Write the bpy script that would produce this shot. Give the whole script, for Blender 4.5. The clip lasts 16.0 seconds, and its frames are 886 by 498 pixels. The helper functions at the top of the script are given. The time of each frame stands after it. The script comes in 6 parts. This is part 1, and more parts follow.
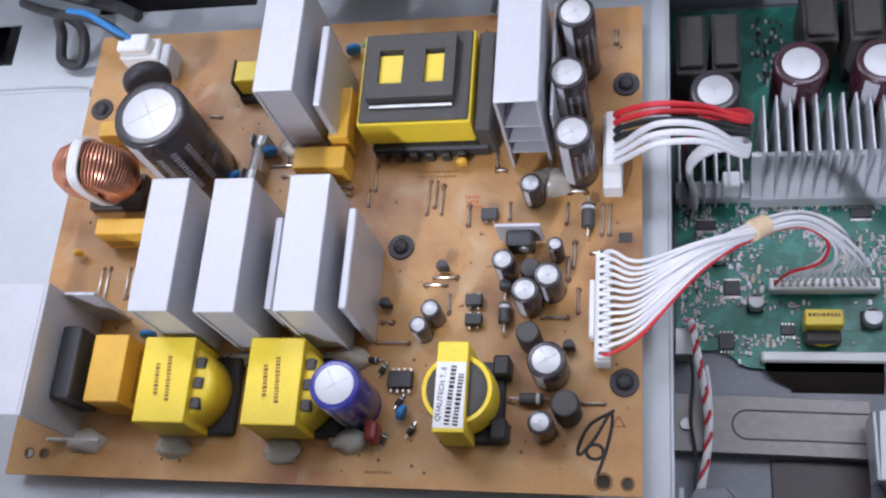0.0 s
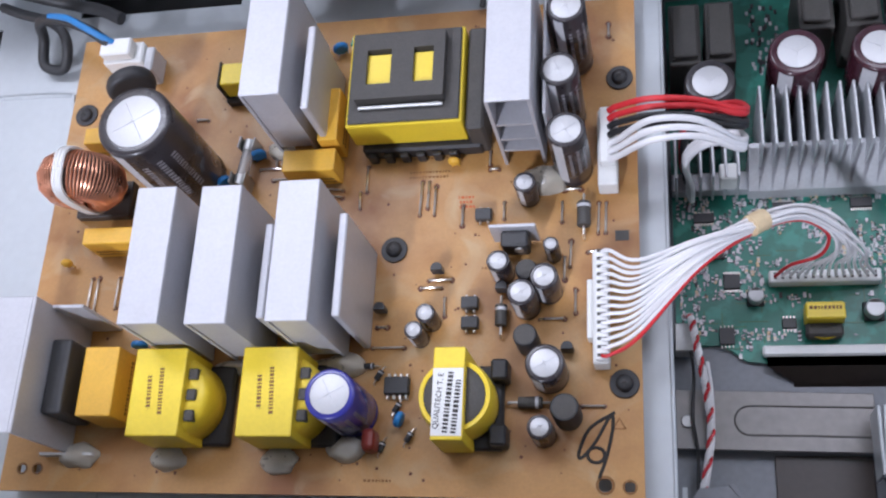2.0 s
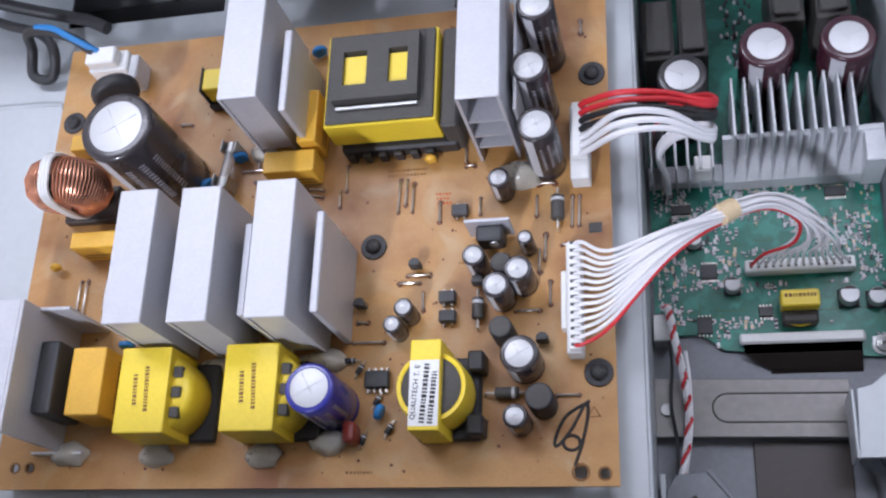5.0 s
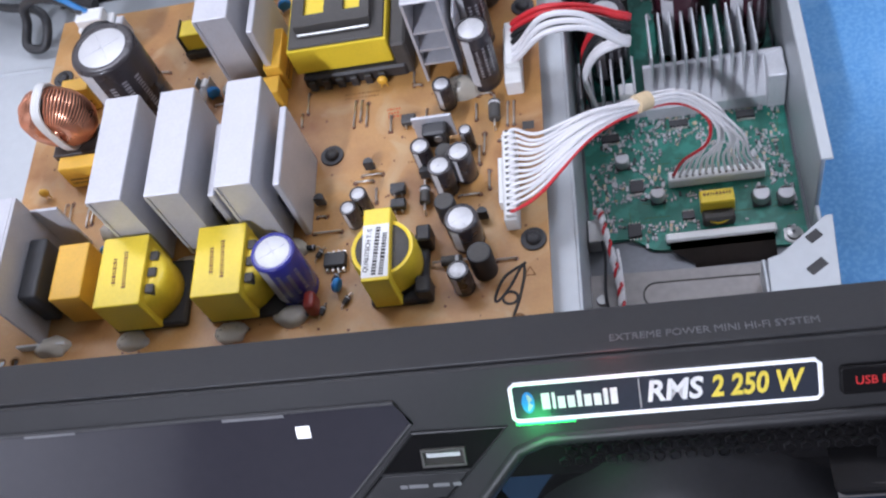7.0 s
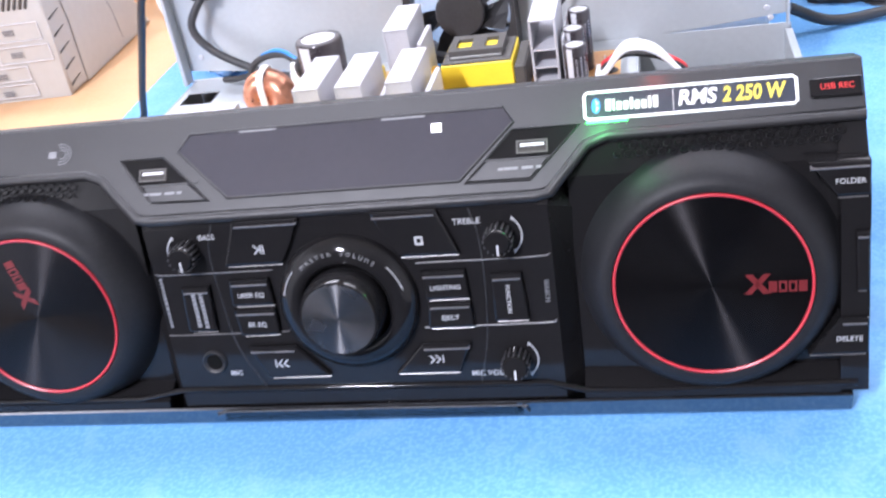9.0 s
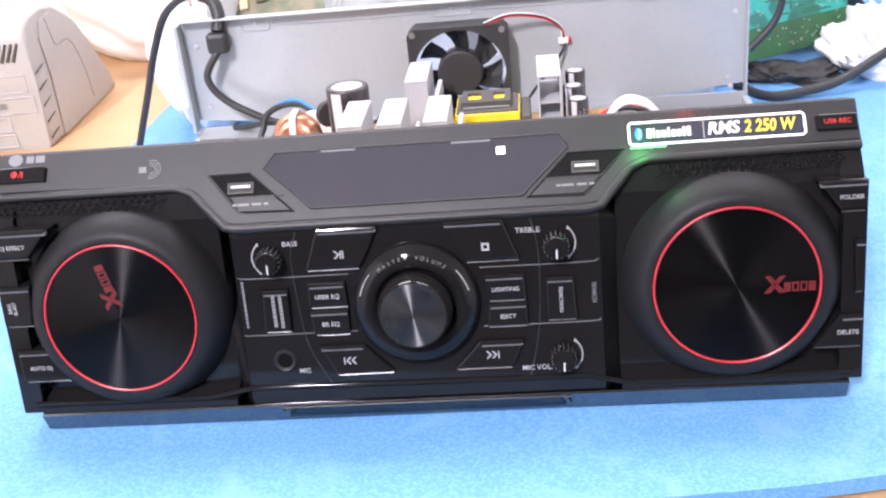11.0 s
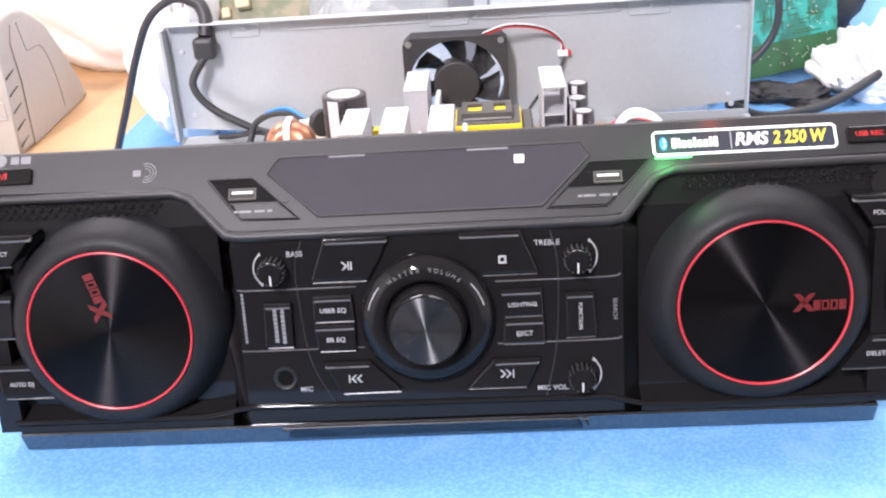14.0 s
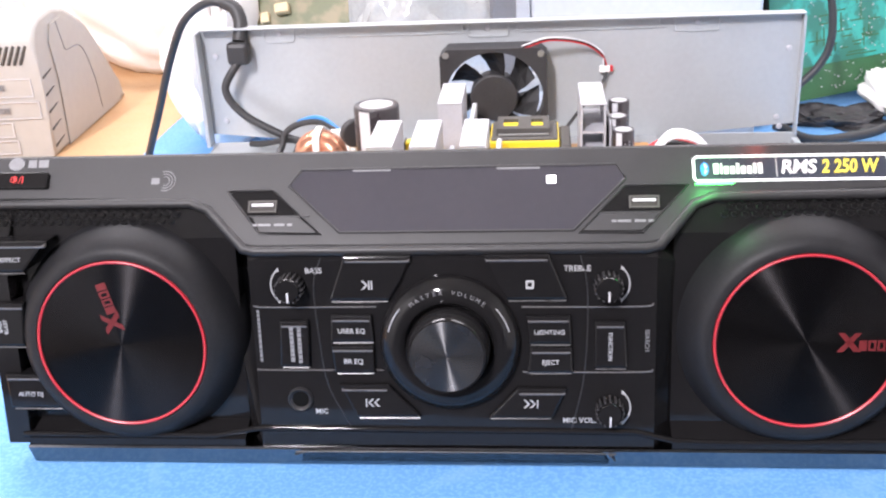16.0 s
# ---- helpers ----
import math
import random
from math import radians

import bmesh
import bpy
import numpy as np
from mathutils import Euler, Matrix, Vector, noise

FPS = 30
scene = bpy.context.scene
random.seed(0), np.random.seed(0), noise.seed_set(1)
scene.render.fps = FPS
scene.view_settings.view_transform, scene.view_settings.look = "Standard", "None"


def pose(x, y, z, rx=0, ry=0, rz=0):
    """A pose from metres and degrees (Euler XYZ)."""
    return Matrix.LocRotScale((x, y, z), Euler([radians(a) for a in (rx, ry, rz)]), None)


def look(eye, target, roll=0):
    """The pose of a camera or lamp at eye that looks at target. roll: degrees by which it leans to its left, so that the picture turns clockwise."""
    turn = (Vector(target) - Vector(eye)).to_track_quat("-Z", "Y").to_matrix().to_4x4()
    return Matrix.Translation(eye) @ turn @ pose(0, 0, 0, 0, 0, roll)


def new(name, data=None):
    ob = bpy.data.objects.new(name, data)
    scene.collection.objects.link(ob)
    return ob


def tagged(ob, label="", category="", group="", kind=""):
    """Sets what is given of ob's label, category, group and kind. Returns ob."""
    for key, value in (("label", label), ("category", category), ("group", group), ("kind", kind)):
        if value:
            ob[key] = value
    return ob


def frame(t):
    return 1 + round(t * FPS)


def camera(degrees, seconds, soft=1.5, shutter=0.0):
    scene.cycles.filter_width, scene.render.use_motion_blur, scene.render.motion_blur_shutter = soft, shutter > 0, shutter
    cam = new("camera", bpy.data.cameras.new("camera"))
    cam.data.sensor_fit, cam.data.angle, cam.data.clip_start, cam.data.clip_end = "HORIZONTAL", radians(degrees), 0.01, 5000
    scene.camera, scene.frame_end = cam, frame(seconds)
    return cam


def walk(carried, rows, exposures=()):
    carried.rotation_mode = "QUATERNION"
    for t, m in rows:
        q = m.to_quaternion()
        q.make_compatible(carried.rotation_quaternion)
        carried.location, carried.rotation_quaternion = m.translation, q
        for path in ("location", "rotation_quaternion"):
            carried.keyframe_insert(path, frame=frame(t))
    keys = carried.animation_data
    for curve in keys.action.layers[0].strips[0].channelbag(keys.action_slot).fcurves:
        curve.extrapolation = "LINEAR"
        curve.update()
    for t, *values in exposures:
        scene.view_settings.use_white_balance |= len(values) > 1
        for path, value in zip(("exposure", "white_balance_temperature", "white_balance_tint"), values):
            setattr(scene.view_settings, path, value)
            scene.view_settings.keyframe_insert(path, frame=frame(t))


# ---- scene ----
cam = camera(45.7, 16.0, 2.2, 0.4)
PATH = [
    (0, (0.129, 0.004, 0.425), (-0.297, 0.758, -1.378), -27.7),
    (0.5, (0.131, 0.009, 0.42), (-0.316, 0.724, -1.393), -30.5),
    (1, (0.127, 0.012, 0.42), (-0.3, 0.726, -1.399), -29.4),
    (1.5, (0.128, 0.011, 0.422), (-0.298, 0.745, -1.388), -29.3),
    (2, (0.129, 0.013, 0.421), (-0.293, 0.739, -1.394), -29.8),
    (2.5, (0.128, 0.014, 0.419), (-0.287, 0.752, -1.393), -29.4),
    (3, (0.127, 0.016, 0.42), (-0.301, 0.747, -1.392), -30.4),
    (3.2, (0.128, 0.018, 0.42), (-0.306, 0.745, -1.392), -31.2),
    (5.3, (0.152, 0.0, 0.426), (-0.297, 0.743, -1.376), -32.1),
    (5.5, (0.158, -0.02, 0.432), (-0.295, 0.766, -1.351), -32.0),
    (6, (0.157, -0.048, 0.433), (-0.265, 0.791, -1.333), -30.0),
    (6.5, (0.16, -0.082, 0.423), (-0.291, 0.826, -1.301), -29.4),
    (7, (0.157, -0.105, 0.416), (-0.23, 0.89, -1.275), -24.6),
    (7.5, (0.151, -0.188, 0.358), (-0.216, 1.195, -1.04), -16.4),
    (8, (0.148, -0.278, 0.33), (-0.233, 1.246, -0.909), -12.3),
    (8.5, (0.143, -0.35, 0.318), (-0.273, 1.289, -0.75), -11.0),
    (9, (0.148, -0.409, 0.31), (-0.289, 1.272, -0.682), -10.6),
    (9.2, (0.149, -0.424, 0.323), (-0.34, 1.237, -0.678), -12.1),
    (11.3, (0.059, -0.5, 0.315), (-0.118, 1.3, -0.538), -5.6),
    (11.5, (0.057, -0.499, 0.316), (-0.134, 1.298, -0.543), -5.8),
    (12, (0.05, -0.488, 0.312), (-0.12, 1.316, -0.533), -4.6),
    (12.5, (0.045, -0.487, 0.309), (-0.105, 1.324, -0.527), -4.1),
    (13, (0.041, -0.489, 0.309), (-0.118, 1.334, -0.499), -3.8),
    (13.5, (0.038, -0.484, 0.304), (-0.107, 1.338, -0.507), -3.5),
    (14, (0.036, -0.477, 0.3), (-0.072, 1.341, -0.526), -4.0),
    (14.5, (0.043, -0.464, 0.299), (-0.135, 1.355, -0.512), -3.0),
    (15, (0.038, -0.461, 0.302), (-0.118, 1.351, -0.529), -2.7),
    (15.5, (0.035, -0.463, 0.298), (-0.125, 1.358, -0.515), -2.5),
    (16, (0.042, -0.454, 0.296), (-0.143, 1.367, -0.511), -2.9),
]
walk(cam, [(t, look(eye, target, roll)) for t, eye, target, roll in PATH],
     exposures=[(0.0, -0.46, 5850, 21), (6.5, -0.46, 5850, 21), (7.5, -0.18, 5850, 21), (8.1, 0.46, 5950, 21), (8.6, 0.74, 6050, 22), (9.2, 0.80, 6150, 24), (11.3, 0.76, 6600, 26), (16.0, 0.80, 6700, 23)])

# ---- light: a white workshop room, one ceiling lamp and two added fills ----
world = bpy.data.worlds.new("room_air")
world.use_nodes = True
world.node_tree.nodes["Background"].inputs[0].default_value = (0.85, 0.93, 1.0, 1)
world.node_tree.nodes["Background"].inputs[1].default_value = 0.25
scene.world = world


def ceiling_lamp(x, y, z, sx, sy, watts, colour=(0.93, 0.97, 1.0)):
    data = bpy.data.lights.new("overhead_area_light", "AREA")
    data.shape, data.size, data.size_y, data.energy, data.color = "RECTANGLE", sx, sy, watts, colour
    ob = new("overhead_area_light", data)
    ob.matrix_basis = pose(x, y, z)
    return ob


ceiling_lamp(-0.78, -2.40, 2.28, 0.14, 0.95, 155)
# two unseen fill lamps, added to light the bench from behind
ceiling_lamp(0.9, 0.9, 2.28, 1.2, 0.6, 21)
ceiling_lamp(-0.9, 1.2, 2.28, 1.2, 0.6, 31)

# ---- materials ----


def material(name, colour, rough=0.5, metal=0.0, vary=0.12, scale=60.0, bump=0.0, bump_scale=400.0, coat=0.0, emit=None, emit_strength=0.0, piece=0.0, rough_vary=0.1, spec=0.5):
    m = bpy.data.materials.new(name)
    m.use_nodes = True
    nt = m.node_tree
    p = nt.nodes["Principled BSDF"]
    p.inputs["Roughness"].default_value, p.inputs["Metallic"].default_value = rough, metal
    p.inputs["Coat Weight"].default_value = coat
    p.inputs["Specular IOR Level"].default_value = spec
    tc = nt.nodes.new("ShaderNodeTexCoord")
    n1 = nt.nodes.new("ShaderNodeTexNoise")
    n1.inputs["Scale"].default_value, n1.inputs["Detail"].default_value = scale, 6
    n2 = nt.nodes.new("ShaderNodeTexNoise")
    n2.inputs["Scale"].default_value, n2.inputs["Detail"].default_value = scale * 9, 3
    nt.links.new(tc.outputs["Object"], n1.inputs["Vector"])
    nt.links.new(tc.outputs["Object"], n2.inputs["Vector"])
    add = nt.nodes.new("ShaderNodeMath")
    add.operation = "ADD"
    nt.links.new(n1.outputs["Fac"], add.inputs[0])
    nt.links.new(n2.outputs["Fac"], add.inputs[1])
    ramp = nt.nodes.new("ShaderNodeMapRange")
    ramp.inputs["From Min"].default_value, ramp.inputs["From Max"].default_value = 0.6, 1.4
    ramp.inputs["To Min"].default_value, ramp.inputs["To Max"].default_value = 1 - vary, 1 + vary
    nt.links.new(add.outputs[0], ramp.inputs["Value"])
    mix = nt.nodes.new("ShaderNodeVectorMath")
    mix.operation = "SCALE"
    mix.inputs[0].default_value = colour
    last = ramp.outputs["Result"]
    if piece:
        info = nt.nodes.new("ShaderNodeObjectInfo")
        pr = nt.nodes.new("ShaderNodeMapRange")
        pr.inputs["To Min"].default_value, pr.inputs["To Max"].default_value = 1 - piece, 1 + piece
        nt.links.new(info.outputs["Random"], pr.inputs["Value"])
        mul = nt.nodes.new("ShaderNodeMath")
        mul.operation = "MULTIPLY"
        nt.links.new(last, mul.inputs[0])
        nt.links.new(pr.outputs["Result"], mul.inputs[1])
        last = mul.outputs[0]
    nt.links.new(last, mix.inputs["Scale"])
    nt.links.new(mix.outputs["Vector"], p.inputs["Base Color"])
    if rough_vary:
        rr = nt.nodes.new("ShaderNodeMapRange")
        rr.inputs["To Min"].default_value, rr.inputs["To Max"].default_value = max(0.02, rough - rough_vary), min(1, rough + rough_vary)
        nt.links.new(n1.outputs["Fac"], rr.inputs["Value"])
        nt.links.new(rr.outputs["Result"], p.inputs["Roughness"])
    if bump:
        n3 = nt.nodes.new("ShaderNodeTexNoise")
        n3.inputs["Scale"].default_value, n3.inputs["Detail"].default_value = bump_scale, 4
        nt.links.new(tc.outputs["Object"], n3.inputs["Vector"])
        b = nt.nodes.new("ShaderNodeBump")
        b.inputs["Strength"].default_value, b.inputs["Distance"].default_value = bump, 0.001
        nt.links.new(n3.outputs["Fac"], b.inputs["Height"])
        nt.links.new(b.outputs["Normal"], p.inputs["Normal"])
    if emit:
        p.inputs["Emission Color"].default_value, p.inputs["Emission Strength"].default_value = (*emit, 1), emit_strength
    return m


def spun(name, colour, rough):
    m = material(name, colour, rough, 1.0, 0.05, 80, rough_vary=0.03)
    p = m.node_tree.nodes["Principled BSDF"]
    p.inputs["Anisotropic"].default_value = 1.0
    p.inputs["Anisotropic Rotation"].default_value = 0.25
    tan = m.node_tree.nodes.new("ShaderNodeTangent")
    tan.direction_type, tan.axis = "RADIAL", "Z"
    m.node_tree.links.new(tan.outputs["Tangent"], p.inputs["Tangent"])
    return m


def stained(name, colour, stain, rough, scale, low, high, film=None, film_scale=30):
    """A surface with patches of a second colour."""
    m = material(name, colour, rough, 0, 0.1, scale * 4, bump=0.05)
    nt = m.node_tree
    p = nt.nodes["Principled BSDF"]
    src = p.inputs["Base Color"].links[0].from_socket
    tc = nt.nodes.new("ShaderNodeTexCoord")
    n = nt.nodes.new("ShaderNodeTexNoise")
    n.inputs["Scale"].default_value, n.inputs["Detail"].default_value = scale, 5
    nt.links.new(tc.outputs["Object"], n.inputs["Vector"])
    r = nt.nodes.new("ShaderNodeMapRange")
    r.inputs["From Min"].default_value, r.inputs["From Max"].default_value = low, high
    nt.links.new(n.outputs["Fac"], r.inputs["Value"])
    mx = nt.nodes.new("ShaderNodeMix")
    mx.data_type = "RGBA"
    nt.links.new(r.outputs["Result"], mx.inputs["Factor"])
    nt.links.new(src, mx.inputs["A"])
    mx.inputs["B"].default_value = (*stain, 1)
    nt.links.new(mx.outputs["Result"], p.inputs["Base Color"])
    if film:
        # a second, paler film of dried flux and dust
        n2 = nt.nodes.new("ShaderNodeTexNoise")
        n2.inputs["Scale"].default_value, n2.inputs["Detail"].default_value, n2.inputs["Distortion"].default_value = film_scale, 7, 1.2
        nt.links.new(tc.outputs["Object"], n2.inputs["Vector"])
        r2 = nt.nodes.new("ShaderNodeMapRange")
        r2.inputs["From Min"].default_value, r2.inputs["From Max"].default_value, r2.inputs["To Max"].default_value = 0.52, 0.74, 0.75
        nt.links.new(n2.outputs["Fac"], r2.inputs["Value"])
        mx2 = nt.nodes.new("ShaderNodeMix")
        mx2.data_type = "RGBA"
        nt.links.new(r2.outputs["Result"], mx2.inputs["Factor"])
        nt.links.new(mx.outputs["Result"], mx2.inputs["A"])
        mx2.inputs["B"].default_value = (*film, 1)
        nt.links.new(mx2.outputs["Result"], p.inputs["Base Color"])
    return m


M_BOARD = stained("phenolic_board", (0.52, 0.275, 0.085), (0.27, 0.105, 0.028), 0.42, 24, 0.47, 0.66, (0.54, 0.39, 0.21), 34)
M_RUST = material("flux_stain", (0.15, 0.045, 0.014), 0.5)
M_GREEN = stained("green_solder_mask", (0.012, 0.165, 0.115), (0.03, 0.26, 0.19), 0.35, 130, 0.50, 0.6)
M_STEEL = material("zinc_sheet", (0.475, 0.50, 0.515), 0.42, 0.35, 0.05, 30)
M_BRIGHT = material("bare_steel", (0.42, 0.42, 0.41), 0.42, 0.85, 0.08, 60)
M_ALU = material("aluminium", (0.56, 0.56, 0.59), 0.45, 0.25, 0.07, 90, bump=0.05, bump_scale=900)
M_FIN = material("grey_aluminium", (0.62, 0.63, 0.65), 0.40, 0.35, 0.1, 90)
M_YELLOW = material("yellow_tape", (0.90, 0.67, 0.035), 0.38, 0, 0.07, 90)
M_ORANGE = material("orange_epoxy", (0.80, 0.45, 0.045), 0.42, 0, 0.1, 120)
M_CORE = material("ferrite", (0.075, 0.070, 0.064), 0.6, 0, 0.2, 150, bump=0.2, bump_scale=900)
# also colours the sheet that stands in for shade under the deck slots
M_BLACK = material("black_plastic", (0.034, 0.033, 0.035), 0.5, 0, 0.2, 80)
M_SLEEVEPRINT = material("sleeve_print", (0.30, 0.29, 0.31), 0.5)
M_SLEEVE = material("dark_sleeve", (0.036, 0.030, 0.033), 0.28, 0, 0.2, 60, coat=0.3)
M_MAROON = material("maroon_sleeve", (0.050, 0.014, 0.022), 0.25, 0, 0.15, 60, coat=0.3)
M_BLUECAP = material("blue_sleeve", (0.035, 0.035, 0.26), 0.25, 0, 0.1, 60, coat=0.3)
M_CAPTOP = material("can_top", (0.57, 0.57, 0.58), 0.42, 0.4, 0.05, 120)
M_STRIPE = material("pale_stripe", (0.60, 0.60, 0.62), 0.4)
M_COPPER = material("copper_wire", (0.80, 0.38, 0.24), 0.3, 0.8, 0.12, 200)
M_WHITE = material("white_nylon", (0.82, 0.82, 0.80), 0.45, 0, 0.05, 80)
M_WIREW = material("white_wire", (0.80, 0.79, 0.80), 0.42, 0, 0.05, 80, piece=0.06)
M_WIRER = material("red_wire", (0.62, 0.028, 0.035), 0.4, 0, 0.08, 80)
M_WIREK = material("black_wire", (0.02, 0.02, 0.021), 0.45, 0, 0.15, 80)
M_CORD = material("black_cord", (0.035, 0.035, 0.037), 0.5, 0, 0.15, 80)
M_BLUE = material("blue_ceramic", (0.03, 0.22, 0.55), 0.4)
M_RED = material("red_film", (0.25, 0.03, 0.02), 0.4)
M_GLUE = material("hot_glue", (0.80, 0.74, 0.62), 0.3, 0, 0.1, 200)
M_GLUE.node_tree.nodes["Principled BSDF"].inputs["Transmission Weight"].default_value = 0.4
M_CLEAR = material("clear_sleeve", (0.8, 0.8, 0.8), 0.25, 0, 0.05, 80)
M_CLEAR.node_tree.nodes["Principled BSDF"].inputs["Transmission Weight"].default_value = 0.7
# near-black that paints the shade inside the microphone socket
M_HOLE = material("socket_hole_shade", (0.004, 0.004, 0.004), 0.9, spec=0.1)
M_INK = material("ink_and_shade_black", (0.03, 0.026, 0.022), 0.7)
M_DIMINK = material("brown_print", (0.24, 0.11, 0.03), 0.7)
M_REDINK = material("red_print", (0.55, 0.12, 0.03), 0.7)
M_TIN = material("tinned_wire", (0.70, 0.66, 0.60), 0.3, 0.9, 0.1, 200)
M_TAPE = material("masking_tape", (0.72, 0.56, 0.34), 0.6)
M_DIAL = material("dial_rubber", (0.013, 0.013, 0.0145), 0.5, 0, 0.25, 60, spec=0.22)
# warm strap steel and zinc, both darkened to carry the well's shade
M_STRAP = material("shaded_yellowed_steel", (0.235, 0.22, 0.21), 0.42, 0.35, 0.14, 30)
M_ZINC = material("shaded_zinc", (0.19, 0.197, 0.212), 0.5, 0.35, 0.12, 45)
M_PANEL = material("matte_black_plastic", (0.019, 0.0186, 0.0198), 0.44, 0, 0.12, 60, bump=0.08, bump_scale=2500)
M_LIP = material("dark_chrome", (0.20, 0.205, 0.22), 0.12, 1.0, 0.08, 40, rough_vary=0.04)
M_GLOSS = material("gloss_black_plastic", (0.010, 0.0095, 0.0100), 0.07, 0, 0.1, 40, rough_vary=0.03, spec=0.24)
M_DISPLAY = material("smoked_display_window", (0.042, 0.040, 0.050), 0.10, 0, 0.05, 30, rough_vary=0.02, spec=0.8)
M_SPUN = spun("spun_black_metal", (0.034, 0.032, 0.033), 0.25)
M_KNOB = spun("spun_dark_metal", (0.15, 0.15, 0.155), 0.27)
M_RING = material("red_ring", (0.50, 0.028, 0.04), 0.35, 0, 0.05, 60)
M_PRINT = material("white_print", (0.42, 0.42, 0.43), 0.5)
M_GREYPRINT = material("grey_print", (0.20, 0.20, 0.21), 0.5)
M_REDPRINT = material("red_logo_print", (0.13, 0.012, 0.014), 0.4)
M_LABELBG = material("dark_label", (0.03, 0.035, 0.05), 0.3)
M_LABELLINE = material("lit_label_line", (0.9, 0.9, 0.9), 0.35, emit=(0.9, 0.97, 1.0), emit_strength=0.55)
M_GOLD = material("yellow_label_print", (0.85, 0.68, 0.08), 0.4)
M_BTBLUE = material("blue_badge", (0.03, 0.22, 0.65), 0.35)
M_REDLIT = material("red_lit_mark", (0.6, 0.03, 0.03), 0.4, emit=(1, 0.06, 0.05), emit_strength=0.12)
M_GREENLED = material("green_lamp_window", (0.05, 0.6, 0.15), 0.4, emit=(0.03, 1.0, 0.15), emit_strength=3.0)
M_SQUARE = material("white_indicator", (0.95, 0.95, 0.95), 0.4, emit=(1, 1, 1), emit_strength=1.2)
M_MAT = stained("blue_foam", (0.110, 0.320, 0.64), (0.16, 0.395, 0.70), 0.75, 520, 0.44, 0.62, (0.20, 0.425, 0.70), 24)
M_WOOD = stained("pale_wood", (0.62, 0.38, 0.20), (0.52, 0.29, 0.14), 0.5, 8, 0.4, 0.7)
M_BEIGE = material("beige_plastic", (0.45, 0.435, 0.405), 0.5, 0, 0.05, 14, bump=0.04, bump_scale=1500)
M_OLIVE = stained("worn_olive_board", (0.14, 0.15, 0.075), (0.26, 0.22, 0.13), 0.5, 40, 0.46, 0.6)
M_CLOTH = material("white_cloth", (0.88, 0.85, 0.83), 0.85, 0, 0.05, 12, bump=0.3, bump_scale=500)
M_WALL = material("white_wall_paint", (0.80, 0.80, 0.78), 0.8, 0, 0.04, 4)
# gloss black lifted to grey, painting the highlights on edges
M_EDGE = material("edge_highlight", (0.105, 0.098, 0.098), 0.3, 0, 0.15, 60, spec=0.8)
# dark tone for the surfaces added to blacken the panel's reflections
M_DARKWALL = material("dark_reflection_surface", (0.05, 0.05, 0.055), 0.8, 0, 0.1, 4)
M_GREYBOX = material("light_grey_metal", (0.66, 0.68, 0.70), 0.45, 0.2, 0.06, 20)
M_TEAL = stained("teal_copper_side", (0.02, 0.42, 0.36), (0.02, 0.20, 0.15), 0.4, 45, 0.46, 0.54)
M_DARKGREEN = material("dark_green_board", (0.03, 0.13, 0.05), 0.4, 0, 0.2, 60)
M_RUBBER = material("dark_clutter", (0.035, 0.033, 0.035), 0.6, 0, 0.3, 40)
M_BROWNPANEL = material("brown_flat_cable", (0.050, 0.038, 0.032), 0.4, 0, 0.15, 50)
M_CHIP = material("chip_epoxy", (0.042, 0.042, 0.044), 0.45, 0, 0.2, 200)
M_TOPPRINT = material("faint_print", (0.12, 0.12, 0.125), 0.5)
M_LABELTEXT = material("label_white", (0.85, 0.85, 0.85), 0.4)
M_CLEARBAG = material("clear_plastic_bag", (0.75, 0.77, 0.78), 0.15, 0, 0.1, 40, bump=0.6, bump_scale=120)
M_CLEARBAG.node_tree.nodes["Principled BSDF"].inputs["Transmission Weight"].default_value = 0.5

# ---- mesh tools ----


def add_box(b, lo, hi, bevel=0.0, seg=1):
    r = bmesh.ops.create_cube(b, size=1.0)
    vs = r["verts"]
    for v in vs:
        v.co = Vector([lo[k] + (v.co[k] + 0.5) * (hi[k] - lo[k]) for k in range(3)])
    if bevel:
        es = list({e for v in vs for e in v.link_edges})
        bmesh.ops.bevel(b, geom=es, offset=bevel, segments=seg, affect="EDGES", profile=0.5)
    return b


def add_cyl(b, c, r, h, seg=24, axis="z", r2=None, bevel=0.0):
    """A cylinder from c along its axis, h long."""
    turn = {"z": Matrix(), "x": pose(0, 0, 0, 0, 90, 0), "y": pose(0, 0, 0, -90, 0, 0)}[axis]
    m = Matrix.Translation(c) @ turn @ Matrix.Translation((0, 0, h / 2))
    q = bmesh.ops.create_cone(b, cap_ends=True, segments=seg, radius1=r, radius2=r if r2 is None else r2, depth=h, matrix=m)
    if bevel:
        caps = {e for v in q["verts"] for f in v.link_faces if len(f.verts) > 4 for e in f.edges}
        bmesh.ops.bevel(b, geom=list(caps), offset=bevel, segments=2, affect="EDGES", profile=0.5)
    for f in b.faces:
        f.smooth = f.smooth or (len(f.verts) == 4 and seg > 11)
    return b


def add_prism(b, poly, z0, z1, bevel=0.0):
    """A polygon in x and y, pulled from z0 to z1; bevel rounds the upper rim."""
    low = [b.verts.new((x, y, z0)) for x, y in poly]
    top = [b.verts.new((x, y, z1)) for x, y in poly]
    n = len(poly)
    b.faces.new(low[::-1])
    f = b.faces.new(top)
    for k in range(n):
        b.faces.new((low[k], low[(k + 1) % n], top[(k + 1) % n], top[k]))
    if bevel:
        bmesh.ops.bevel(b, geom=list(f.edges), offset=bevel, segments=2, affect="EDGES", profile=0.5)
    return b


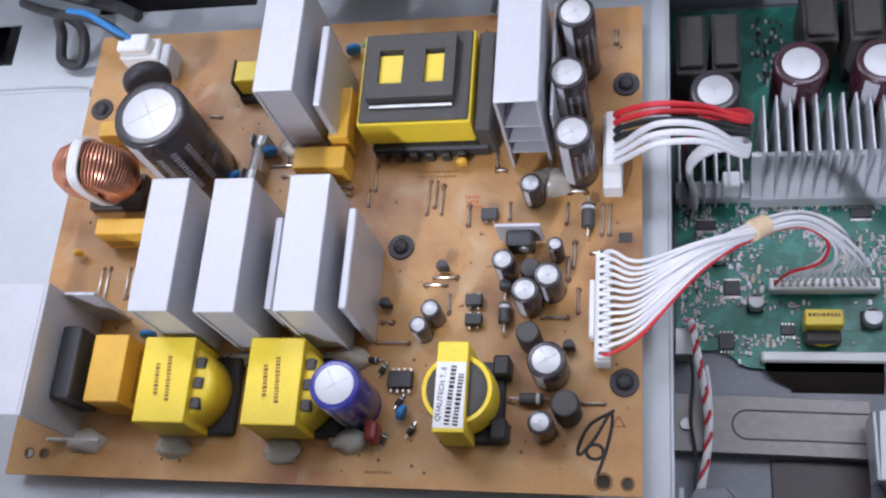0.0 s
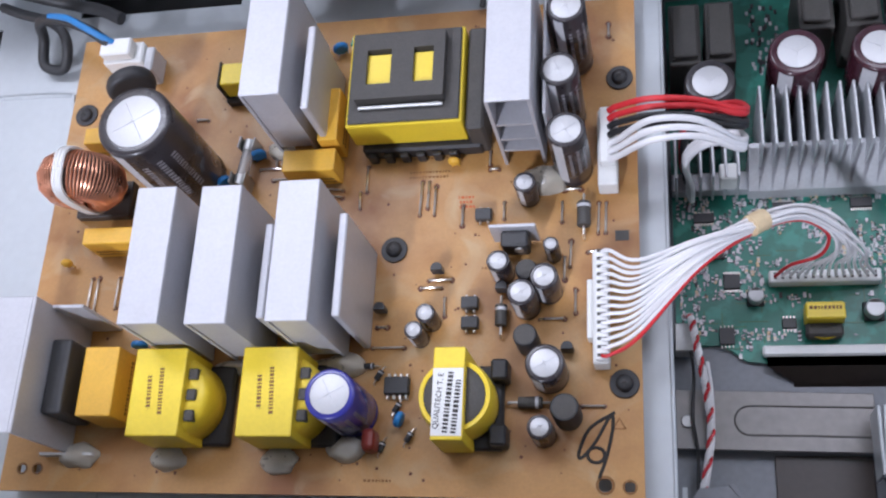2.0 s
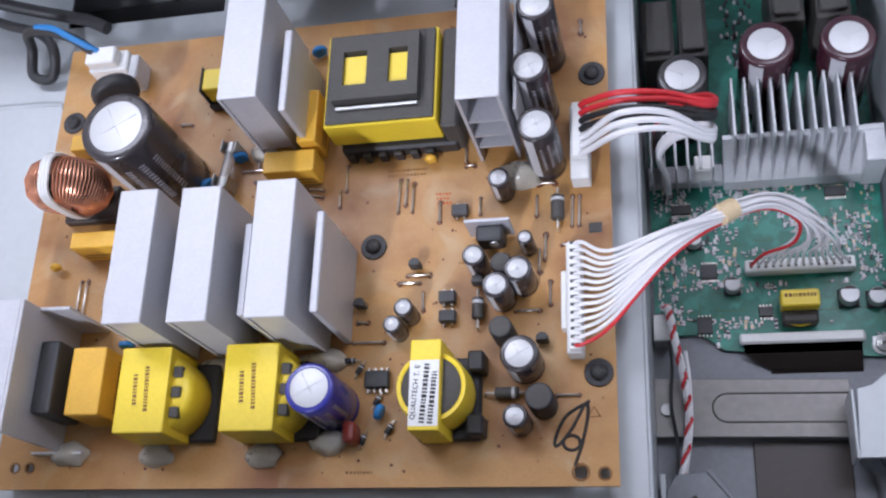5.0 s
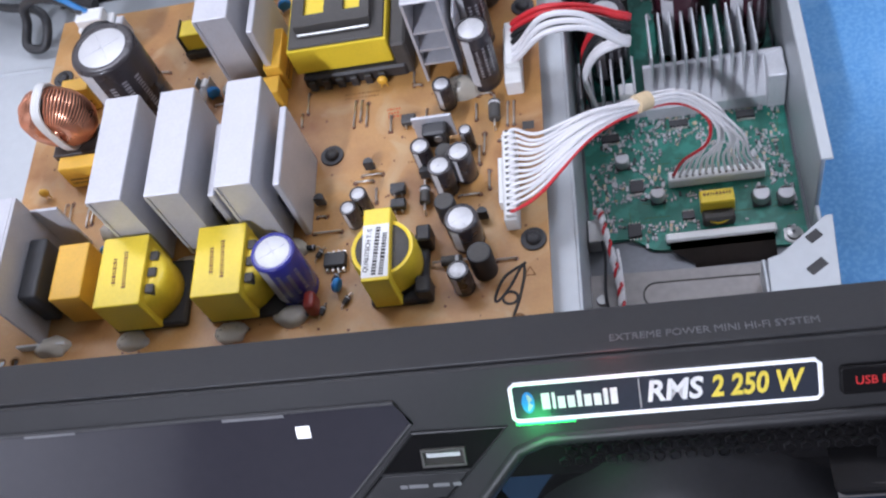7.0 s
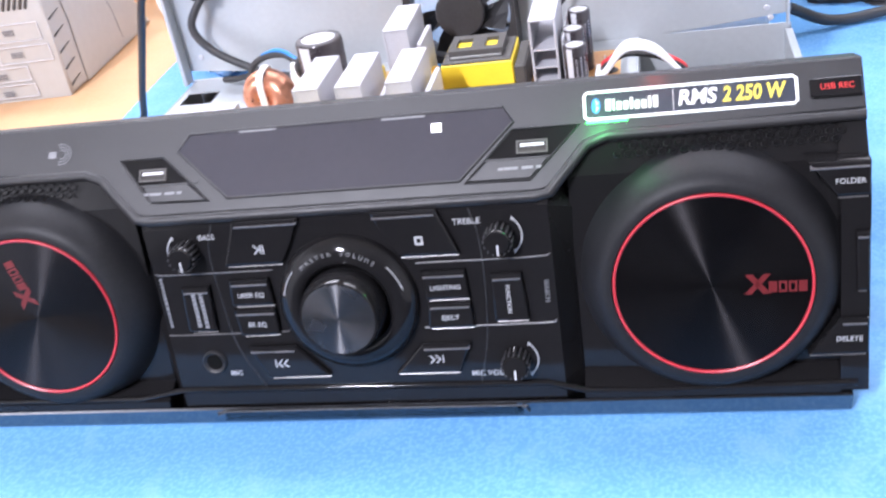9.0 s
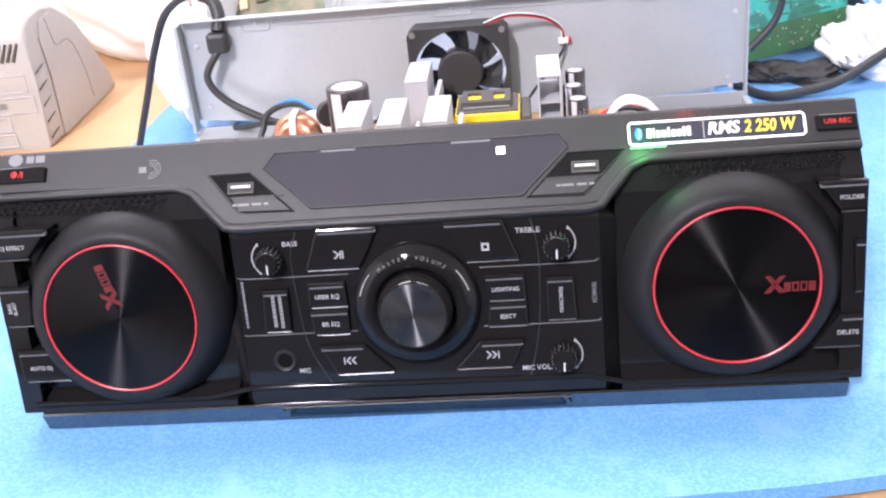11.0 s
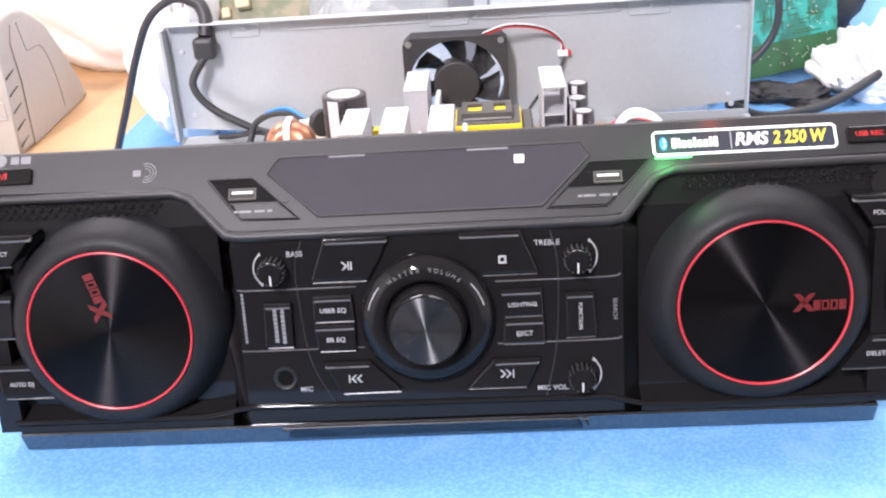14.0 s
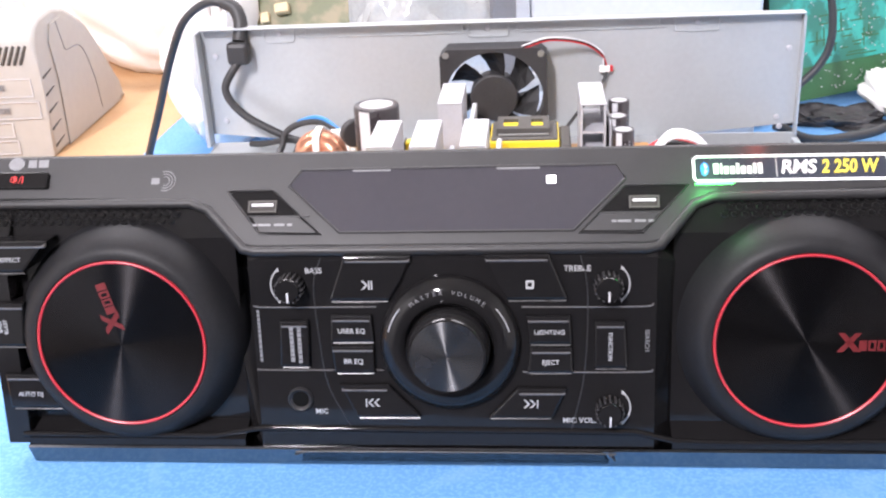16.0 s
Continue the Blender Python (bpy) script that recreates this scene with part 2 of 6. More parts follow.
def add_lathe(b, profile, seg=48, c=(0, 0, 0), caps=True):
    rings = []
    for r, z in profile:
        rings.append([b.verts.new((c[0] + r * math.cos(2 * math.pi * k / seg), c[1] + r * math.sin(2 * math.pi * k / seg), c[2] + z)) for k in range(seg)])
    for a, d in zip(rings, rings[1:]):
        for k in range(seg):
            b.faces.new((a[k], a[(k + 1) % seg], d[(k + 1) % seg], d[k])).smooth = True
    if caps and profile[0][0] > 1e-5:
        b.faces.new(rings[0][::-1])
    if caps and profile[-1][0] > 1e-5:
        b.faces.new(rings[-1])
    return b


def glide(points, steps=8):
    """A smooth line through the points."""
    p = [Vector(q) for q in points]
    p = [2 * p[0] - p[1], *p, 2 * p[-1] - p[-2]]
    out = []
    for k in range(1, len(p) - 2):
        for s in range(steps):
            t = s / steps
            a, b_, c, d = p[k - 1 : k + 3]
            out.append(0.5 * (2 * b_ + (c - a) * t + (2 * a - 5 * b_ + 4 * c - d) * t * t + (3 * b_ - a - 3 * c + d) * t ** 3))
    out.append(p[-2])
    return out


def add_tube(b, points, r, seg=8):
    pts = [Vector(q) for q in points]
    side = None
    rings = []
    for k, q in enumerate(pts):
        way = (pts[min(k + 1, len(pts) - 1)] - pts[max(k - 1, 0)]).normalized()
        if side is None:
            side = way.orthogonal().normalized()
        side = (side - way * side.dot(way)).normalized()
        up = way.cross(side)
        rings.append([b.verts.new(q + r * (math.cos(2 * math.pi * j / seg) * side + math.sin(2 * math.pi * j / seg) * up)) for j in range(seg)])
    for a, d in zip(rings, rings[1:]):
        for j in range(seg):
            b.faces.new((a[j], a[(j + 1) % seg], d[(j + 1) % seg], d[j])).smooth = True
    b.faces.new(rings[0][::-1])
    b.faces.new(rings[-1])
    return b


def mesh_of(name, b, mat):
    bmesh.ops.recalc_face_normals(b, faces=b.faces)
    me = bpy.data.meshes.new(name)
    b.to_mesh(me)
    b.free()
    me.materials.append(mat)
    flags = [p.use_smooth for p in me.polygons]
    me.set_sharp_from_angle(angle=radians(50))
    me.polygons.foreach_set("use_smooth", flags)
    return me


def part(name, b, mat, parent, label=""):
    ob = new(name, mesh_of(name, b, mat))
    ob.parent = parent
    return tagged(ob, label=label)


def single(name, b, mat, label, category, m=None, group="", kind=""):
    ob = new(name, mesh_of(name, b, mat))
    if m is not None:
        ob.matrix_basis = m
    return tagged(ob, label, category, group, kind)


def thing(name, label, category, m=None, group="", kind=""):
    ob = new(name)
    ob.empty_display_size = 0.01
    if m is not None:
        ob.matrix_basis = m
    return tagged(ob, label, category, group, kind)


def box(lo, hi, bevel=0.0, seg=1):
    return add_box(bmesh.new(), lo, hi, bevel, seg)


def cyl(c, r, h, seg=24, axis="z", r2=None, bevel=0.0):
    return add_cyl(bmesh.new(), c, r, h, seg, axis, r2, bevel)


def writing(name, text, size, mat, parent, m, align="CENTER", bold=0.0, shear=0.0, wide=0.0):
    """Words as a thin mesh in the plane of m."""
    cu = bpy.data.curves.new(name, "FONT")
    cu.body, cu.size, cu.align_x, cu.align_y, cu.extrude, cu.offset, cu.shear = text, size, align, "CENTER", 0.00012, bold, shear
    cu.resolution_u = 3
    tmp = bpy.data.objects.new(name, cu)
    scene.collection.objects.link(tmp)
    bpy.context.view_layer.update()
    me = bpy.data.meshes.new_from_object(tmp.evaluated_get(bpy.context.evaluated_depsgraph_get()))
    bpy.data.objects.remove(tmp)
    if wide:
        xs = [v.co.x for v in me.vertices]
        for v in me.vertices:
            v.co.x = (v.co.x - min(xs)) * wide / (max(xs) - min(xs))
    me.materials.clear()
    me.materials.append(mat)
    ob = new(name, me)
    ob.parent = parent
    ob.matrix_basis = m
    return ob


def bars(b, x, y, w, rows, pitch, h=0.0012, z=0.0, z1=0.0002, seed=1):
    """Unreadable print: short dashes in rows."""
    rnd = random.Random(seed)
    for r in range(rows):
        at = x
        while at < x + w:
            l = min(rnd.uniform(0.0005, 0.0012), x + w - at)
            add_box(b, (at, y - r * pitch - h, z), (at + l, y - r * pitch, z1))
            at += l + 0.0005
    return b


# ---- the room, bench and mat ----
MAT_Z = -0.009
single("bench_top", add_prism(bmesh.new(), [(-1.6, -0.358), (1.6, 0.122), (1.6, 1.25), (-1.6, 1.25)], -0.055, -0.018, 0.003), M_WOOD, "pale wooden workbench top under the blue mat", "bench", kind="structure")
b = bmesh.new()
nx, ny = 60, 60
for j in range(ny + 1):
    for k in range(nx + 1):
        x = -0.325 + 1.3 * k / nx
        y = (-0.122 + 0.15 * x) * (1 - j / ny) + 1.02 * j / ny + (0.003 * math.sin(23 * x) if j == 0 else 0)
        b.verts.new((x + (0.006 * math.sin(9 * y) if k == 0 else 0), y, MAT_Z + 0.0008 * noise.noise((x * 9, y * 9, 0))))
b.verts.ensure_lookup_table()
for j in range(ny):
    for k in range(nx):
        q = j * (nx + 1) + k
        b.faces.new([b.verts[n] for n in (q, q + 1, q + nx + 2, q + nx + 1)])
ret = bmesh.ops.extrude_face_region(b, geom=list(b.faces))
for v in ret["geom"]:
    if isinstance(v, bmesh.types.BMVert):
        v.co.z -= 0.0085
single("foam_mat", b, M_MAT, "bright blue speckled foam mat covering the workbench", "mat", kind="structure")
# dark floor and unseen front wall are added so the gloss panel reflects black
single("floor", box((-2.2, -4.4, -0.85), (2.2, 1.7, -0.8)), M_DARKWALL, "dark floor added to keep panel reflections black", "floor", kind="structure")
single("ceiling", box((-2.2, -4.4, 2.3), (2.2, 1.7, 2.35)), M_WALL, "white workshop ceiling", "ceiling", kind="structure")
single("wall_back", box((-2.2, 1.7, -0.8), (2.2, 1.75, 2.3)), M_WALL, "white painted workshop wall", "wall", kind="structure")
single("dark_reflection_wall", box((-2.2, -4.45, -0.8), (2.2, -4.4, 2.3)), M_DARKWALL, "unseen dark wall added to keep panel reflections black", "wall", kind="structure")
single("wall_left", box((-2.25, -4.4, -0.8), (-2.2, 1.7, 2.3)), M_WALL, "white painted workshop wall", "wall", kind="structure")
single("wall_right", box((2.2, -4.4, -0.8), (2.25, 1.7, 2.3)), M_WALL, "white painted workshop wall", "wall", kind="structure")

# ---- the chassis ----
DECK = 0.05
ch = thing("metal_chassis", "opened grey sheet-metal audio chassis resting on the blue mat", "chassis")


def sheet_with_holes(outline, holes, z0, z1):
    """A flat sheet in x and y with rectangular holes, cut as a grid of cells."""
    x0, y0, x1, y1 = outline
    xs = sorted({x0, x1, *[h[0] for h in holes], *[h[2] for h in holes]})
    ys = sorted({y0, y1, *[h[1] for h in holes], *[h[3] for h in holes]})
    b = bmesh.new()
    verts = {}

    def v(x, y):
        if (x, y) not in verts:
            verts[x, y] = b.verts.new((x, y, z0))
        return verts[x, y]

    for xa, xb in zip(xs, xs[1:]):
        for ya, yb in zip(ys, ys[1:]):
            cx, cy = (xa + xb) / 2, (ya + yb) / 2
            if not any(h[0] < cx < h[2] and h[1] < cy < h[3] for h in holes):
                b.faces.new((v(xa, ya), v(xb, ya), v(xb, yb), v(xa, yb)))
    ret = bmesh.ops.extrude_face_region(b, geom=list(b.faces))
    for e in ret["geom"]:
        if isinstance(e, bmesh.types.BMVert):
            e.co.z = z1
    return b


part("deck", sheet_with_holes((-0.205, 0.046, 0.1285, 0.307), [(-0.201, 0.258, -0.176, 0.281), (-0.136, 0.2835, -0.056, 0.301)], DECK - 0.0012, DECK), M_STEEL, ch)
part("deck_side", box((0.1275, 0.046, -0.0088), (0.129, 0.307, DECK + 0.0005), 0.0004), M_STEEL, ch)
part("deck_side", box((-0.2062, 0.046, MAT_Z), (-0.205, 0.307, DECK + 0.0005), 0.0004), M_STEEL, ch)
part("deck_front", box((-0.205, 0.0445, MAT_Z), (0.129, 0.046, DECK), 0.0003), M_STEEL, ch)
# black sheet put in as the shade seen through the slots
part("slot_shade_sheet", box((-0.204, 0.24, DECK - 0.02), (-0.04, 0.306, DECK - 0.018)), M_BLACK, ch, "black sheet standing in for shade under the deck slots")
# pressed lines in the deck
for pts, r in (([(-0.205, 0.243, DECK), (-0.14, 0.243, DECK), (-0.131, 0.238, DECK), (-0.128, 0.22, DECK), (-0.129, 0.15, DECK)], 0.0012),
               ([(-0.088, 0.066, DECK), (-0.087, 0.058, DECK), (-0.08, 0.054, DECK), (0.068, 0.0525, DECK), (0.076, 0.057, DECK), (0.078, 0.066, DECK)], 0.0005)):
    part("pressed_bead", add_tube(bmesh.new(), glide(pts, 6), r, 6), M_STEEL, ch)
# rear plate with a round fan opening
FX, FZ, PY = 0.0095, 0.0865, 0.308
b = bmesh.new()
outer = [(-0.211, DECK), (0.231, DECK), (0.2285, 0.139), (-0.2075, 0.139)]
n = 48
ring = [b.verts.new((FX + 0.037 * math.cos(2 * math.pi * k / n), PY, FZ + 0.034 * math.sin(2 * math.pi * k / n))) for k in range(n)]
frame_pts = []
for k in range(n):
    a = 2 * math.pi * k / n
    c, sn = math.cos(a), math.sin(a)
    big = []
    if c > 1e-6: big.append((0.2297 - FX) / c)
    if c < -1e-6: big.append((-0.2092 - FX) / c)
    if sn > 1e-6: big.append((0.139 - FZ) / sn)
    if sn < -1e-6: big.append((DECK - FZ) / sn)
    d = min(big)
    frame_pts.append(b.verts.new((FX + d * c, PY, FZ + d * sn)))
for k in range(n):
    b.faces.new((ring[k], ring[(k + 1) % n], frame_pts[(k + 1) % n], frame_pts[k]))
for cx, cz in ((0.2297, 0.139), (-0.2092, 0.139), (0.2297, DECK), (-0.2092, DECK)):
    best = sorted(range(n), key=lambda k: (frame_pts[k].co.x - cx) ** 2 + (frame_pts[k].co.z - cz) ** 2)
    a_ = best[0]
    side = [k for k in ((a_ + 1) % n, (a_ - 1) % n)]
    other = min(side, key=lambda k: (frame_pts[k].co.x - cx) ** 2 + (frame_pts[k].co.z - cz) ** 2)
    if (Vector((cx, PY, cz)) - frame_pts[a_].co).length > 1e-4:
        b.faces.new((frame_pts[a_], frame_pts[other], b.verts.new((cx, PY, cz))))
ret = bmesh.ops.extrude_face_region(b, geom=list(b.faces))
for e in ret["geom"]:
    if isinstance(e, bmesh.types.BMVert):
        e.co.y += 0.0012
part("rear_plate", b, M_STEEL, ch)
part("rear_plate_lower", box((-0.211, PY, MAT_Z), (0.231, PY + 0.0012, DECK)), M_STEEL, ch)
part("top_flange", box((-0.2075, PY - 0.009, 0.1385), (0.2285, PY + 0.0012, 0.1398), 0.0004), M_STEEL, ch)
part("end_flange", box((-0.2115, PY - 0.012, DECK), (-0.2085, PY, 0.137), 0.0004), M_STEEL, ch)
part("end_flange", box((0.2275, PY - 0.006, DECK), (0.2295, PY, 0.137), 0.0004), M_STEEL, ch)
for x0, x1, z0 in ((-0.160, -0.138, 0.1275), (-0.129, -0.013, 0.1305), (-0.009, 0.020, 0.1275), (0.027, 0.128, 0.1305), (0.139, 0.170, 0.1275)):
    loop = [(x0, PY - 0.0004, 0.1375), (x0, PY - 0.0006, z0 + 0.002), (x0 + 0.003, PY - 0.0006, z0), (x1 - 0.003, PY - 0.0006, z0), (x1, PY - 0.0006, z0 + 0.002), (x1, PY - 0.0004, 0.1375)]
    part("pressed_bead", add_tube(bmesh.new(), glide(loop, 3), 0.0006, 6), M_STEEL, ch)
for x, z in ((0.220, 0.113), (0.215, 0.062), (0.2175, 0.055), (-0.199, 0.118), (-0.197, 0.068), (0.005, 0.1335), (-0.149, 0.1335), (0.155, 0.1335)):
    b = cyl((x, PY, z), 0.0021, -0.0014, 14, "y", bevel=0.0005)
    part("rivet", b, M_ALU, ch)
# the well at the right of the deck
# well floor in the darkened zinc, shade painted into its colour
part("well_floor", box((0.129, 0.046, -0.0088), (0.2295, 0.307, -0.0074)), M_ZINC, ch)
part("side_wall", box((0.2265, 0.134, -0.0088), (0.2285, 0.307, 0.0455), 0.0005), M_STEEL, ch)
part("side_wall_lip", box((0.2265, 0.134, 0.0452), (0.2315, 0.307, 0.0466), 0.0004), M_STEEL, ch)
part("side_wall_front", box((0.2265, 0.046, -0.0088), (0.2285, 0.134, 0.012), 0.0005), M_STEEL, ch)
b = bmesh.new()
add_prism(b, [(0.2015, 0.081), (0.2285, 0.081), (0.2315, 0.124), (0.2285, 0.124), (0.2085, 0.1075), (0.203, 0.1065)], 0.0185, 0.02, 0.0003)
add_box(b, (0.2005, 0.081, 0.004), (0.202, 0.1065, 0.0195), 0.0004)
part("corner_bracket", b, M_STEEL, ch)
for x, y, w, d in ((0.2225, 0.1145, 0.006, 0.004), (0.2215, 0.1005, 0.008, 0.004)):
    b = box((-w / 2, -d / 2, 0), (w / 2, d / 2, 0.0006))
    bmesh.ops.transform(b, matrix=pose(x, y, 0.0198, 0, 0, 35), verts=b.verts)
    part("bracket_slot", b, M_BLACK, ch)
b = add_prism(bmesh.new(), [(0.1305, 0.0475), (0.1640, 0.0475), (0.1615, 0.0585), (0.1475, 0.0765), (0.1362, 0.0755), (0.1325, 0.0700)], 0.0188, 0.0200, 0.0003)
part("small_bracket", b, M_ZINC, ch)
b = add_prism(bmesh.new(), [(0.1612, 0.0590), (0.1632, 0.0590), (0.1490, 0.0772), (0.1470, 0.0768)], 0.0120, 0.0206, 0.0003)
part("small_bracket", b, M_ZINC, ch)
part("bracket_slot", add_prism(bmesh.new(), [(0.1340, 0.0632), (0.1352, 0.0612), (0.1442, 0.0660), (0.1430, 0.0680)], 0.0199, 0.0203), M_INK, ch)
part("bracket_leg", box((0.1305, 0.0465, -0.0088), (0.1322, 0.0760, 0.0188)), M_STEEL, ch)
part("rounded_tab", add_prism(bmesh.new(), [(0.214, 0.049), (0.229, 0.049), (0.229, 0.076), (0.219, 0.076), (0.215, 0.073), (0.214, 0.069)], 0.02, 0.0215, 0.0004), M_STEEL, ch)
b = bmesh.new()
add_prism(b, [(0.129, 0.0938), (0.2035, 0.0925), (0.2035, 0.1155), (0.129, 0.1175)], -0.0012, 0.0, 0.0003)
part("strap", b, M_STRAP, ch, "bare steel strap with a long pressed slot")
slot_line = [(0.2030, 0.1100, 0.0), (0.180, 0.1104, 0.0)] + [(0.1572 + 0.0058 * math.cos(a), 0.1050 + 0.0058 * math.sin(a), 0.0) for a in [math.pi * (0.5 + k / 10) for k in range(11)]] + [(0.180, 0.0990, 0.0), (0.2030, 0.0985, 0.0)]
part("strap_bead", add_tube(bmesh.new(), slot_line, 0.0004, 6), M_CORE, ch)
b = bmesh.new()
add_cyl(b, (0.1335, 0.1045, 0.0), 0.0026, 0.0014, 18, bevel=0.0004)
part("strap_screw", b, M_BRIGHT, ch)
part("brown_flap", box((0.166, 0.05, -0.0070), (0.202, 0.0925, -0.0058), 0.0003), M_BROWNPANEL, ch, "dark brown flexible sheet")
b = bmesh.new()
add_prism(b, [(0.134, 0.05), (0.163, 0.05), (0.158, 0.062), (0.150, 0.071), (0.141, 0.069), (0.134, 0.062)], -0.0072, -0.0045, 0.001)
part("pressed_plate", b, M_ZINC, ch)
part("pressed_rib", add_tube(bmesh.new(), glide([(0.205, 0.089, -0.007), (0.212, 0.078, -0.0055), (0.212, 0.064, -0.006), (0.203, 0.054, -0.007)], 6), 0.003, 8), M_ZINC, ch)
part("black_block", box((0.147, 0.05, -0.0070), (0.168, 0.058, 0.002), 0.001), M_BLACK, ch)
# ---- cooling fan ----
fan = thing("cooling_fan", "black square cooling fan fixed to the rear plate", "fan", pose(FX, PY - 0.0002, FZ))
b = bmesh.new()
n = 40
for yy in (-0.0005, -0.022):
    sq, rg = [], []
    for k in range(n):
        a = 2 * math.pi * (k + 0.5) / n
        c, sn = math.cos(a), math.sin(a)
        d = 0.0385 / max(abs(c), abs(sn))
        sq.append(b.verts.new((d * c, yy, 0.95 * d * sn)))
        rg.append(b.verts.new((0.0355 * c, yy, 0.034 * sn)))
    for k in range(n):
        b.faces.new((rg[k], rg[(k + 1) % n], sq[(k + 1) % n], sq[k]))
    if yy == -0.0005:
        back = (sq, rg)
for k in range(n):
    b.faces.new((back[0][k], back[0][(k + 1) % n], sq[(k + 1) % n], sq[k]))
    b.faces.new((back[1][k], back[1][(k + 1) % n], rg[(k + 1) % n], rg[k]))
part("fan_frame", b, M_BLACK, fan)
part("fan_hub", cyl((0, -0.003, 0), 0.0175, -0.017, 32, "y", bevel=0.0015), M_BLACK, fan)
for k in range(7):
    b = bmesh.new()
    a0 = 2 * math.pi * k / 7 + 0.2
    rows = []
    for r in (0.016, 0.024, 0.033):
        sweep = (r - 0.016) * 14
        rows.append([b.verts.new((r * math.cos(a0 + sweep + q * 0.62), -0.018 + 0.014 * q, r * math.sin(a0 + sweep + q * 0.62))) for q in (0, 0.5, 1)])
    for ra, rb in zip(rows, rows[1:]):
        for q in range(2):
            b.faces.new((ra[q], ra[q + 1], rb[q + 1], rb[q]))
    bmesh.ops.solidify(b, geom=list(b.faces), thickness=0.0012)
    part("fan_blade", b, M_BLACK, fan)
for a in (30, 150, 270):
    b = box((0.016, -0.0035, -0.0015), (0.036, -0.001, 0.0015))
    bmesh.ops.transform(b, matrix=pose(0, 0, 0, 0, a, 0), verts=b.verts)
    part("fan_strut", b, M_BLACK, fan)
for sx in (-1, 1):
    for sz in (-1, 1):
        part("fan_screw", cyl((sx * 0.034, -0.022, sz * 0.0325), 0.0024, -0.001, 14, "y"), M_BRIGHT, fan)
fw = thing("fan_lead", "thin red, white and black fan wires ending in a small plug", "cable", pose(0.046, PY - 0.02, 0.124))
for k, (mm, dz) in enumerate(((M_WIRER, 0.0), (M_WIREK, 0.0011), (M_WIREW, 0.0022))):
    part("wire", add_tube(bmesh.new(), glide([(-0.016, 0, -0.002 + dz), (0.004, 0.002, 0.003 + dz), (0.028, 0.010, -0.002 + dz), (0.0415, 0.0165, -0.012 + dz), (0.045 - dz, 0.0178, -0.020)], 6), 0.0006, 6), mm, fw)
part("plug", box((0.040, 0.0155, -0.0245), (0.0475, 0.0195, -0.020), 0.0004), M_WHITE, fw)
part("plug_tip", box((0.0475, 0.0155, -0.024), (0.0495, 0.0195, -0.020), 0.0003), M_WIRER, fw)
single("signal_lead", add_tube(bmesh.new(), glide([(0.091, PY - 0.003, 0.100), (0.088, PY - 0.006, 0.093), (0.074, PY - 0.02, 0.080), (0.060, PY - 0.035, 0.066), (0.057, PY - 0.045, 0.062)], 6), 0.0012, 8), M_CORD, "black lead running from the fan plug down to the board", "cable")

# ---- the power board ----
PT = 0.0588
pcb = thing("power_board", "tan phenolic power supply board with brown heat stains on steel", "circuit board")
hole_list = [(0.105, 0.0700, 0.0026), (0.1132, 0.0695, 0.0020), (-0.116, 0.0735, 0.0018), (-0.1095, 0.0735, 0.0018)]
part("board", sheet_with_holes((-0.1245, 0.0652, 0.1182, 0.2640), [(x - r * 0.85, y - r * 0.85, x + r * 0.85, y + r * 0.85) for x, y, r in hole_list], PT - 0.0016, PT), M_BOARD, pcb)
for x, y, r in hole_list:
    part("hole_rim", add_lathe(bmesh.new(), [(r * 1.25, 0), (r * 1.25, 0.00015), (r * 0.9, 0.00015)], 20, (x, y, PT), False), M_DIMINK, pcb)
for x, y in ((0.0258, 0.158), (0.112, 0.105), (0.112, 0.227), (-0.117, 0.226)):
    part("standoff", cyl((x, y, DECK), 0.003, PT - 0.0016 - DECK, 16), M_BRIGHT, pcb)
    sc = thing("board_screw", "black cross-head screw with a wide washer holding the board", "screw", pose(x, y, PT), "screws on the board")
    part("washer", cyl((0, 0, 0), 0.0052, 0.0008, 32, bevel=0.0003), M_BLACK, sc)
    part("head", add_lathe(bmesh.new(), [(0.003, 0.0008), (0.003, 0.0018), (0.0022, 0.0026), (0.0008, 0.0028), (0.0008, 0.0016)], 24), M_BLACK, sc)
    b = box((-0.0014, -0.00025, 0.0026), (0.0014, 0.00025, 0.0029))
    add_box(b, (-0.00025, -0.0014, 0.0026), (0.00025, 0.0014, 0.0029))
    part("cross", b, M_CORE, sc)
# pen scribble
pen = [(0.1085, 0.0950), (0.1000, 0.0895), (0.0962, 0.0815), (0.0970, 0.0792), (0.1020, 0.0850), (0.1070, 0.0938), (0.1078, 0.0900), (0.1058, 0.0805), (0.1030, 0.0722)]
part("pen_mark", add_tube(bmesh.new(), glide([(x, y, PT - 0.0002) for x, y in pen], 8), 0.0007, 6), M_INK, pcb)
pen = [(0.1020 + 0.0030 * math.cos(a), 0.0802 + 0.0026 * math.sin(a)) for a in [6.3 * k / 9 for k in range(10)]]
part("pen_mark", add_tube(bmesh.new(), glide([(x, y, PT - 0.0002) for x, y in pen], 5), 0.0007, 6), M_INK, pcb)
b = bmesh.new()
for k in range(3):
    a, c = 2 * math.pi * k / 3 + math.pi / 2, 2 * math.pi * (k + 1) / 3 + math.pi / 2
    add_tube(b, [(0.110 + 0.0025 * math.cos(a), 0.0905 + 0.0025 * math.sin(a), PT), (0.110 + 0.0025 * math.cos(c), 0.0905 + 0.0025 * math.sin(c), PT)], 0.0002, 5)
part("warning_triangle", b, M_DIMINK, pcb)
part("print_patch", box((0.1095, 0.1588, PT), (0.1145, 0.1628, PT + 0.0002)), M_CORE, pcb)
b = bmesh.new()
rnd = random.Random(5)
